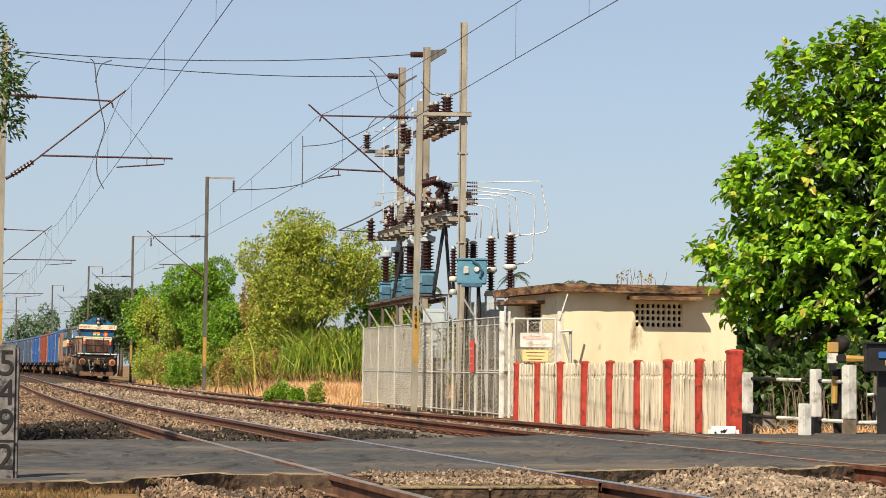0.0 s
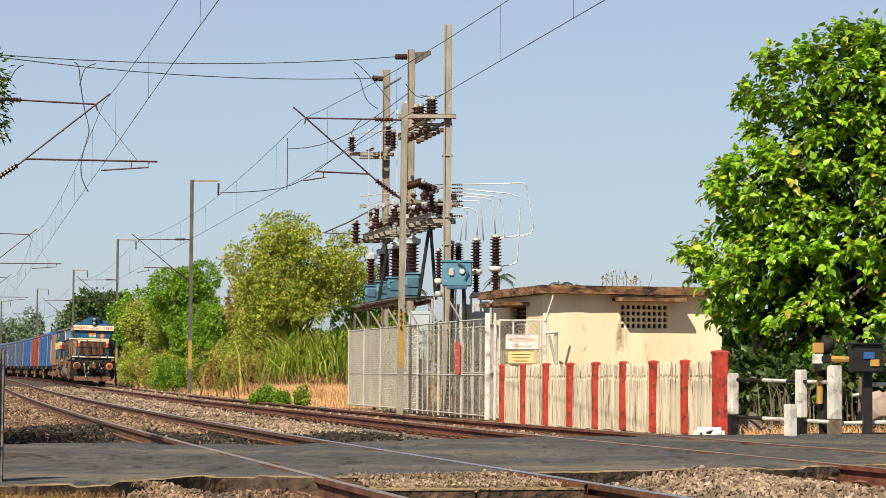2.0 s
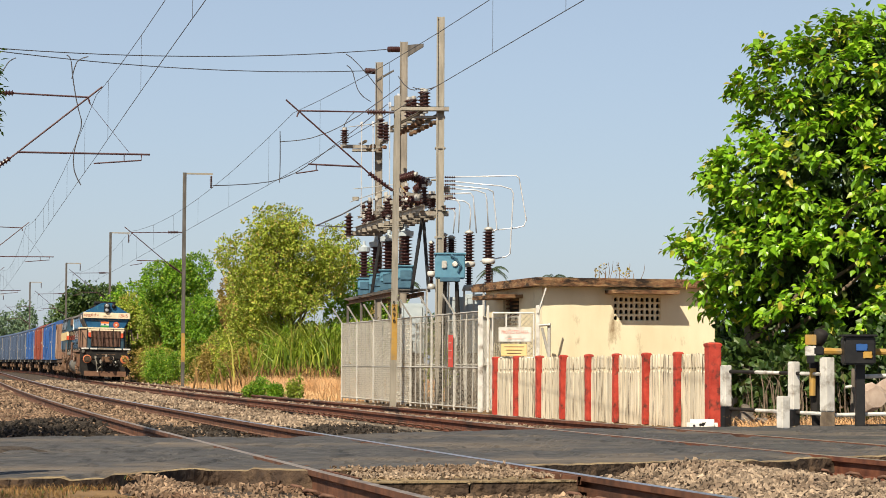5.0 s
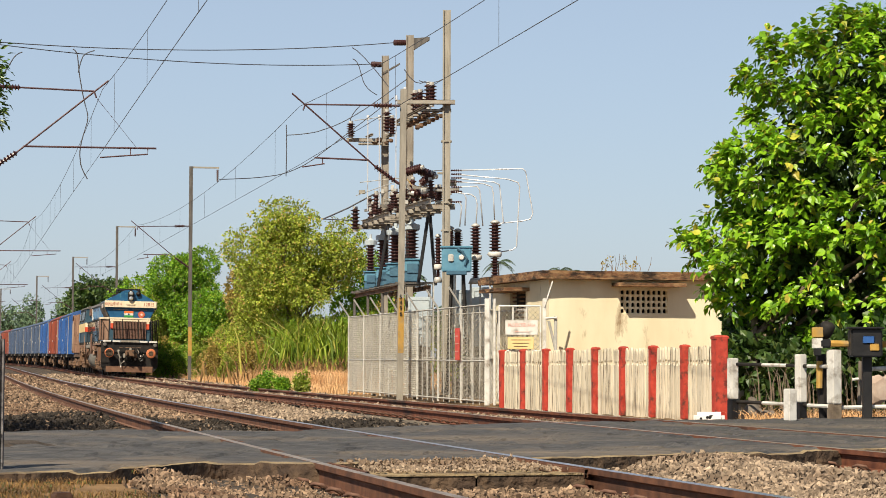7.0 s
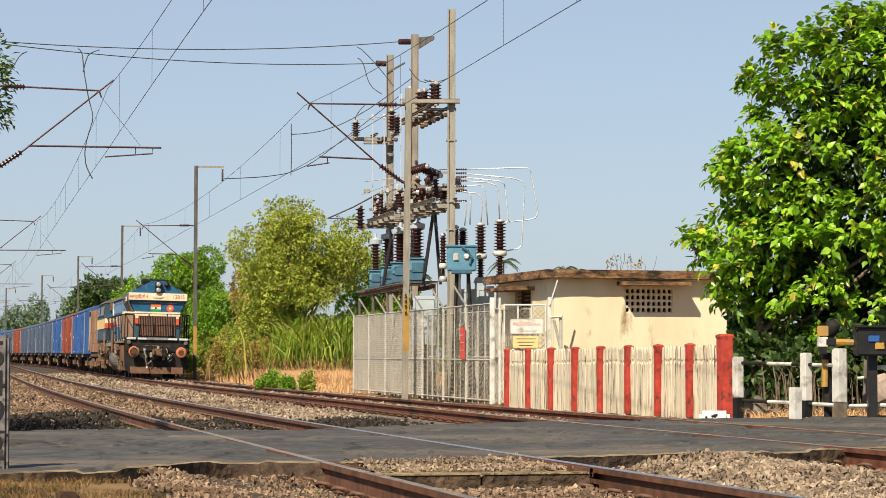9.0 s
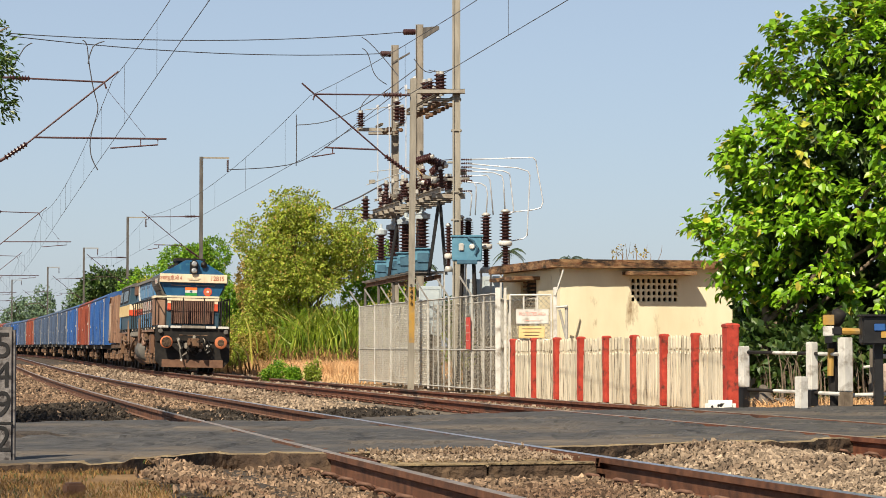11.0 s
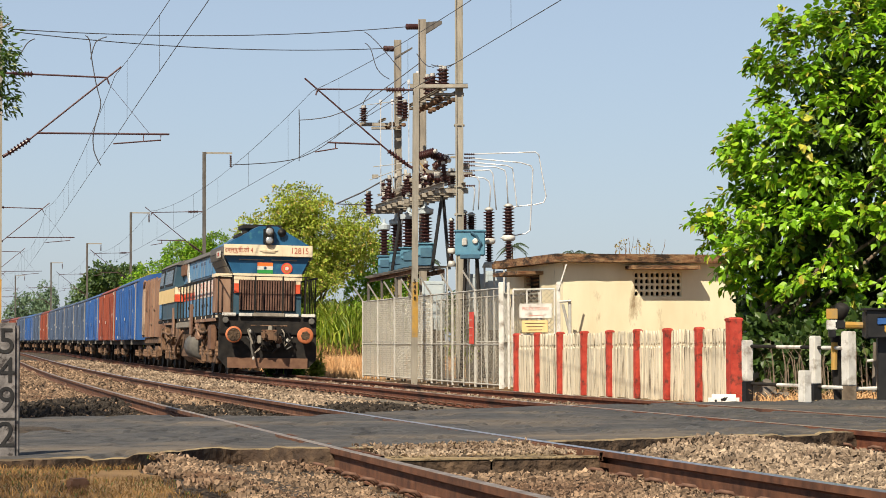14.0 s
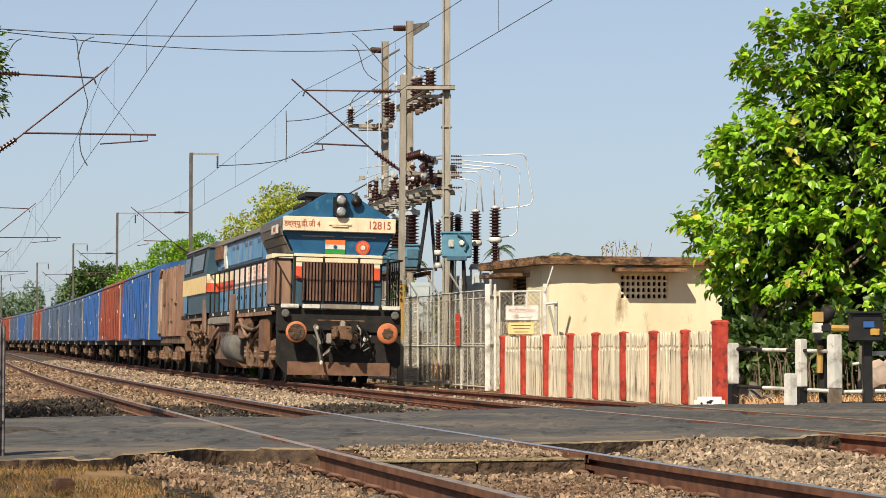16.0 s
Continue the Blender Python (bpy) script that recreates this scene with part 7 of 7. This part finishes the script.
    for r, m, dy in ((0.155, "signred", 0.0), (0.115, "yellow", 0.006), (0.085, "signred", 0.012), (0.05, "white", 0.018)):
        bm = bmesh.new()
        lathe(bm, [(r, 0), (r, 0.012)], pose(-0.53, fy + 0.012 + dy, 2.95, -90), 22)
        part("round_emblem", bm, M[m], L)
    # twin headlight in a housing on the ridge
    bm = bmesh.new()
    box(bm, (0, fy + 0.05, 3.83), (0.28, 0.3, 0.54), 0.08)
    hl = part("headlight_housing", bm, M["black"], L)
    for z in (3.95, 3.7):
        bm = bmesh.new()
        lathe(bm, [(0.13, -0.02), (0.13, 0.05), (0.1, 0.05)], pose(0, fy + 0.2, z, -90), 18)
        part("headlight_rim", bm, M["black"], hl)
        bm = bmesh.new()
        lathe(bm, [(0.1, 0.0), (0.1, 0.052), (0.06, 0.06)], pose(0, fy + 0.2, z, -90), 18)
        part("headlight", bm, M["lens"], hl, "silvery headlight lens", True)
    bm = bmesh.new()
    lathe(bm, [(0.05, -0.3), (0.06, 0.0), (0.12, 0.12)], pose(-0.36, fy - 0.02, 3.93, -90), 14)
    part("horn", bm, M["black"], L, smooth=True)
    # front walkway, railings, white sill
    for s in (-1, 1):
        for x0, x1 in ((0.45, 0.82), (0.9, 1.28)):
            bm = bmesh.new()
            box(bm, (s * (x0 + x1) / 2, F - 0.29, 1.655), (x1 - x0, 0.05, 0.085), 0.008)
            part("white_sill", bm, M["white"], L)
        for x in (0.38, 1.0):
            bm = bmesh.new()
            box(bm, (s * x, F - 0.3, 2.16), (0.045, 0.05, 1.12), 0.008)
            part("railing_post", bm, M["grime"], L)
        for k in range(0 if s > 0 else 4):
            bm = bmesh.new()
            tube(bm, [(s * (1.08 + 0.06 * k), F - 0.36 - 0.1 * k, 1.62), (s * (1.08 + 0.06 * k), F - 0.36 - 0.1 * k, 2.64)], 0.014, 5)
            part("railing_bar", bm, M["grime"], L)
        bm = bmesh.new()
        tube(bm, [(s * 1.34, F - 0.5, 2.69), (s * 1.0, F - 0.3, 2.7), (0, F - 0.3, 2.7)], 0.013, 6)
        part("top_rail", bm, M["grime"], L)
        # buffers
        bm = bmesh.new()
        lathe(bm, [(0.13, -0.55), (0.13, -0.2), (0.17, -0.18), (0.17, -0.09)], pose(s * 0.978, F, 1.105, -90), 18)
        bf = part("buffer", bm, M["grime"], L)
        bm = bmesh.new()
        lathe(bm, [(0.19, -0.09), (0.225, -0.06), (0.225, -0.03), (0.2, -0.012), (0.1, -0.002)], pose(s * 0.978, F, 1.105, -90), 26)
        part("buffer_head", bm, M["buffer"], bf, "orange buffer head", True)
        bm = bmesh.new()
        lathe(bm, [(0.18 if s > 0 else 0.13, -0.004), (0.16 if s > 0 else 0.11, 0.003)], pose(s * 0.978, F, 1.1, -90), 7 if s < 0 else 18)
        part("grease_patch", bm, M["kerbface"], bf)
        bm = bmesh.new()
        lathe(bm, [(0.075, -0.05), (0.085, 0.02), (0.06, 0.03)], pose(s * 1.18, F - 0.3, 1.5, -90), 14)
        part("marker_light", bm, M["greylouvre"], L)
    bm = bmesh.new()
    box(bm, (0, F - 0.29, 1.66), (0.86, 0.05, 0.1), 0.01)
    part("step_plate", bm, M["poledark"], L)
    bm = bmesh.new()
    box(bm, (0, F - 0.52, 1.35), (2.66, 0.3, 0.48), 0.02)
    part("headstock", bm, M["grime"], L, "black front headstock")
    bm = bmesh.new()
    prism(bm, [(-1.34, 1.3), (1.34, 1.3), (1.34, 0.45), (1.12, 0.2), (-1.12, 0.2), (-1.34, 0.45)], -0.08, Matrix.Translation((0, F - 0.42, 0)))
    guard = part("cattle_guard", bm, M["grime"], L, "black cattle guard plate")
    bm = bmesh.new()
    prism(bm, [(-1.1, 0.48), (1.1, 0.48), (1.1, 0.2), (-1.1, 0.2)], 0.06, Matrix.Translation((0, F - 0.42, 0)))
    part("lower_plate", bm, M["brownband"], guard, "brown lower guard plate")
    # coupler and hoses
    bm = bmesh.new()
    box(bm, (0, F - 0.22, 1.08), (0.3, 0.5, 0.34), 0.06)
    box(bm, (-0.16, F + 0.08, 1.06), (0.14, 0.22, 0.3), 0.05)
    box(bm, (0.17, F + 0.04, 1.1), (0.12, 0.2, 0.24), 0.04)
    tube(bm, [(-0.5, F - 0.2, 1.36), (0.5, F - 0.2, 1.36)], 0.018, 6)
    part("coupler", bm, M["dust"], L, "dusty knuckle coupler")
    for k, pts in enumerate(([(0.55, 1.28), (0.5, 1.05), (0.47, 0.75), (0.42, 0.5)], [(-0.5, 1.2), (-0.62, 1.0), (-0.62, 0.8), (-0.5, 0.72)], [(0.3, 0.95), (0.15, 0.7), (-0.1, 0.62), (-0.3, 0.8)], [(0.42, 1.2), (0.34, 1.0), (0.4, 0.85)])):
        bm = bmesh.new()
        tube(bm, [(x, F - 0.18 - 0.03 * k, z) for x, z in pts], 0.028, 6)
        part("brake_hose", bm, M["black"] if k else M["greylouvre"], L)
    rng = random.Random(12)
    for k in range(9):
        x, z = rng.uniform(-0.45, 0.5), rng.uniform(0.95, 1.4)
        bm = bmesh.new()
        tube(bm, [(x, F - 0.36, z), (x + rng.uniform(-0.1, 0.1), F - 0.15, z - 0.08), (x + rng.uniform(-0.25, 0.25), F - 0.16, z - rng.uniform(0.25, 0.5)), (x + rng.uniform(-0.3, 0.3), F - 0.3, z - 0.2)], 0.02, 6)
        part("air_hose", bm, M["black" if k % 3 else "poledark"], L)
    for x, z, w, h, m in ((0.0, 1.22, 0.42, 0.06, "brownband"), (-0.02, 1.29, 0.1, 0.14, "pole"), (0.1, 0.88, 0.26, 0.12, "grime"), (-0.28, 0.98, 0.12, 0.2, "dust"), (0.27, 0.98, 0.1, 0.22, "poledark"), (-0.25, 0.82, 0.1, 0.1, "poledark")):
        bm = bmesh.new()
        box(bm, (x, F - 0.12, z), (w, 0.16, h), 0.02)
        part("coupler_fitting", bm, M[m], L)
    for x, z in ((0.42, 0.47), (-0.5, 0.98), (0.52, 1.2)):
        bm = bmesh.new()
        box(bm, (x, F - 0.14, z), (0.06, 0.05, 0.1), 0.02)
        part("hose_end", bm, M["white"], L)
    bm = bmesh.new()
    box(bm, (0.52, F - 0.12, 1.05), (0.05, 0.03, 0.42), 0.01, Matrix.Rotation(0.35, 3, "Y"))
    part("uncoupling_lever", bm, M["poledark"], L)
    # bogies
    for yb in (F - 4.0, F - 16.6):
        for s in (-1, 1):
            bm = bmesh.new()
            box(bm, (s * 1.12, yb, 0.86), (0.14, 4.3, 0.2), 0.03)
            box(bm, (s * 1.12, yb, 0.36), (0.1, 3.4, 0.1), 0.02)
            for k in range(3):
                box(bm, (s * 1.15, yb + (k - 1) * 1.7, 0.54), (0.2, 0.42, 0.5), 0.04)
                for o in (-0.42, 0.42):
                    lathe(bm, [(0.09, 0.5), (0.11, 0.55), (0.09, 0.6), (0.11, 0.65), (0.09, 0.7), (0.11, 0.78)], pose(s * 1.18, yb + (k - 1) * 1.7 + o, 0), 8)
            for k in range(6):
                box(bm, (s * 1.2, yb - 2.0 + 0.8 * k, 0.62), (0.08, 0.1, 0.62), 0.02)
            tube(bm, [(s * 1.25, yb + 1.6, 1.3), (s * 1.27, yb + 1.2, 0.8), (s * 1.22, yb + 0.4, 1.2), (s * 1.26, yb - 0.8, 0.9), (s * 1.24, yb - 1.6, 1.3)], 0.05, 6)
            part("bogie_frame", bm, M["dust"], L, "brown dusty bogie side frame")
        for k in range(3):
            wheelset(L, yb + (k - 1) * 1.85, 0.5)
    return L


def build_bogie(parent, y, turn):
    for s in (-1, 1):
        bm = bmesh.new()
        prism(bm, [(-1.25, 0.42), (-1.0, 0.32), (-0.6, 0.42), (-0.35, 0.26), (0.35, 0.26), (0.6, 0.42), (1.0, 0.32), (1.25, 0.42), (1.25, 0.62), (0.6, 0.78), (-0.6, 0.78), (-1.25, 0.62)], 0.1, Matrix.Translation((s * 1.17 + 0.05, y, 0)) @ pose(0, 0, 0, 0, 0, 90))
        for o in (-1.0, 1.0):
            box(bm, (s * 1.26, y + o, 0.5), (0.12, 0.34, 0.3), 0.03)
        for o in (-0.22, 0, 0.22):
            lathe(bm, [(0.075, 0.36), (0.09, 0.4), (0.075, 0.44), (0.09, 0.48), (0.075, 0.52), (0.09, 0.56), (0.075, 0.6)], pose(s * 1.27, y + o, 0), 8)
        part("bogie_frame", bm, M["dust"], parent)
    if turn:
        for o in (-1, 1):
            wheelset(parent, y + o, 0.48)
    else:
        for o in (-1, 1):
            n = len(WHEELSETS)
            wheelset(parent, y + o, 0.48)
            del WHEELSETS[n:]


def build_wagon(mat, label, turn):
    W = thing("covered_wagon", label, "freight wagon", group="covered wagons of the train")
    ln, hw = 13.35, 1.5
    out = [(-hw, 1.02), (hw, 1.02), (hw, 3.3), (hw - 0.07, 3.45), (hw - 0.4, 3.62), (0.5, 3.74), (-0.5, 3.74), (-hw + 0.4, 3.62), (-hw + 0.07, 3.45), (-hw, 3.3)]
    bm = bmesh.new()
    prism(bm, out, ln, Matrix.Translation((0, -ln / 2, 0)))
    bmesh.ops.recalc_face_normals(bm, faces=bm.faces[:])
    part("body", bm, M[mat], W)
    for s in (-1, 1):
        for k in range(13):
            bm = bmesh.new()
            y = -ln / 2 + 0.12 + (ln - 0.24) * k / 12
            box(bm, (s * (hw + 0.03), y, 2.15), (0.07, 0.09, 2.25), 0.012)
            part("side_rib", bm, M[mat], W)
        for y in (-3.3, 3.3):
            bm = bmesh.new()
            box(bm, (s * (hw + 0.03), y, 2.1), (0.05, 1.9, 2.1), 0.02)
            d = part("door", bm, M[mat], W)
            bm = bmesh.new()
            tube(bm, [(s * (hw + 0.08), y - 0.6, 1.2), (s * (hw + 0.08), y - 0.6, 3.1)], 0.02, 5)
            part("door_bar", bm, M[mat], d)
            part("door_bar", tube(bmesh.new(), [(s * (hw + 0.08), y + 0.6, 1.2), (s * (hw + 0.08), y + 0.6, 3.1)], 0.02, 5), M[mat], d)
        for y, z in ((-5.6, 2.0), (-4.5, 1.15), (0.0, 1.9), (5.2, 2.2), (5.9, 3.2), (-1.4, 3.2)):
            bm = bmesh.new()
            box(bm, (s * (hw + 0.075), y, z), (0.01, 0.2, 0.13), 0)
            part("stencil_patch", bm, M["white"], W, "small white stencilled patch")
        bm = bmesh.new()
        box(bm, (s * (hw - 0.02), 0, 3.36), (0.1, ln + 0.04, 0.05), 0.01)
        part("gutter", bm, M["wagongrey"] if mat != "wagonred" else M["wagonred"], W)
        bm = bmesh.new()
        tube(bm, [(s * (hw + 0.06), ln / 2 - 0.1, 1.0), (s * (hw + 0.06), ln / 2 - 0.1, 3.3)], 0.028, 6)
        part("end_pipe", bm, M["steel"], W)
        for y in (-3.3, 3.3):
            bm = bmesh.new()
            box(bm, (s * 1.46, y, 0.93), (0.06, 0.5, 0.22), 0.01)
            part("step", bm, M["steel"], W)
    for k in range(6):
        bm = bmesh.new()
        box(bm, (-1.2 + 0.48 * k, ln / 2 + 0.03, 2.3), (0.08, 0.06, 2.2), 0.01)
        part("end_rib", bm, M[mat], W)
    bm = bmesh.new()
    box(bm, (0, 0, 0.92), (2.3, ln + 0.1, 0.2), 0.01)
    tube(bm, [(0, -7.15, 1.08), (0, 7.15, 1.08)], 0.1, 8)
    lathe(bm, [(0.05, -0.5), (0.22, -0.45), (0.22, 0.45), (0.05, 0.5)], pose(0.5, 0.5, 0.7, 90), 10)
    part("underframe", bm, M["grime"], W)
    for y in (-4.5, 4.5):
        build_bogie(W, y, turn)
    return W


def build_van():
    V = thing("brown_van", "short dusty brown box van with open end platform", "freight wagon")
    bm = bmesh.new()
    prism(bm, [(-1.3, 1.1), (1.3, 1.1), (1.3, 3.12), (1.18, 3.3), (0.5, 3.44), (-0.5, 3.44), (-1.18, 3.3), (-1.3, 3.12)], 6.4, Matrix.Translation((0, -3.4, 0)))
    part("body", bm, M["vanbrown"], V)
    for s in (-1, 1):
        for k in range(6):
            bm = bmesh.new()
            box(bm, (s * 1.33, -3.3 + 1.25 * k, 2.2), (0.08, 0.1, 2.2), 0.012)
            part("side_rib", bm, M["vanbrown"], V)
        bm = bmesh.new()
        box(bm, (s * 1.32, -1.9, 2.5), (0.05, 0.8, 0.8), 0.02)
        part("shutter", bm, M["brownband"], V)
        bm = bmesh.new()
        box(bm, (s * 1.32, 2.0, 2.15), (0.06, 1.0, 0.1), 0.02)
        box(bm, (s * 1.32, 0.6, 1.6), (0.06, 2.2, 0.08), 0.02)
        tube(bm, [(s * 1.38, -2.9, 3.0), (s * 1.38, -2.3, 3.3)], 0.04, 5)
        part("rail", bm, M["vanbrown"], V)
        for y, z, h in ((-2.8, 1.55, 0.8), (-0.6, 2.6, 0.9), (0.5, 2.62, 0.7), (2.4, 2.7, 0.6)):
            part("side_panel", box(bmesh.new(), (s * 1.31, y, z), (0.03, 0.95, h), 0.01), M["dust" if z < 2 else "vanbrown"], V)
        bm = bmesh.new()
        prism(bm, [(-0.35, 1.2), (0.35, 1.2), (0.5, 1.6), (0.5, 3.0), (-0.2, 3.0), (-0.35, 2.7)], 0.06, Matrix.Translation((s * 1.36 + 0.03, -3.0, 0)) @ pose(0, 0, 0, 0, 0, 90))
        part("end_guard", bm, M["vanpale"], V, "pale dusty end guard plate")
    bm = bmesh.new()
    box(bm, (0, 0, 0.98), (2.5, 7.2, 0.22), 0.01)
    tube(bm, [(0, -3.8, 1.08), (0, 3.8, 1.08)], 0.1, 8)
    part("underframe", bm, M["dust"], V)
    for y in (-2.1, 2.1):
        build_bogie(V, y, True)
    return V


TRAIN = []


def build_train():
    TRAIN.append((build_loco(), 10.45))
    TRAIN.append((build_van(), 24.7))
    kinds = {}
    order = ["wagonblue", "wagonred", "wagonblue", "wagongrey", "wagongrey", "wagongrey", "wagongrey", "wagonred", "wagongrey", "wagonblue", "wagongrey", "wagonred", "wagondark", "wagondark", "wagondark", "wagondark"]
    words = dict(wagonblue="bright blue covered freight wagon with ribbed sides", wagonred="red-oxide covered freight wagon with ribbed sides", wagondark="dark maroon covered freight wagon with ribbed sides", wagongrey="faded grey-blue covered freight wagon with ribbed sides")
    for i, m in enumerate(order):
        if i < 3:
            w = build_wagon(m, words[m], True)
            if m not in kinds:
                kinds[m] = w
        elif m not in kinds:
            w = kinds[m] = build_wagon(m, words[m], False)
        else:
            w = copy_thing(kinds[m], Matrix.Identity(4))
        TRAIN.append((w, 35.9 + 14.35 * i))


build_stones()
build_train()


def front_arc(t):
    """How far the leading buffers are along the line at t seconds."""
    return 143.12 - 5.7525 * t - 0.03383 * t * t


def motions():
    for ob, back in TRAIN:
        rows = []
        for k in range(33):
            t = 0.5 * k
            a = front_arc(t) + back
            p = on_line(a)
            rows.append((t, pose(p.x, p.y, p.z, 0, -1.2, heading(a))))
        walk(ob, rows)
    for w, y, r in WHEELSETS:
        rows = []
        for k in range(161):
            t = 0.1 * k
            rows.append((t, pose(0, y, r, math.degrees((front_arc(t) - front_arc(0)) / r))))
        walk(w, rows)


motions()
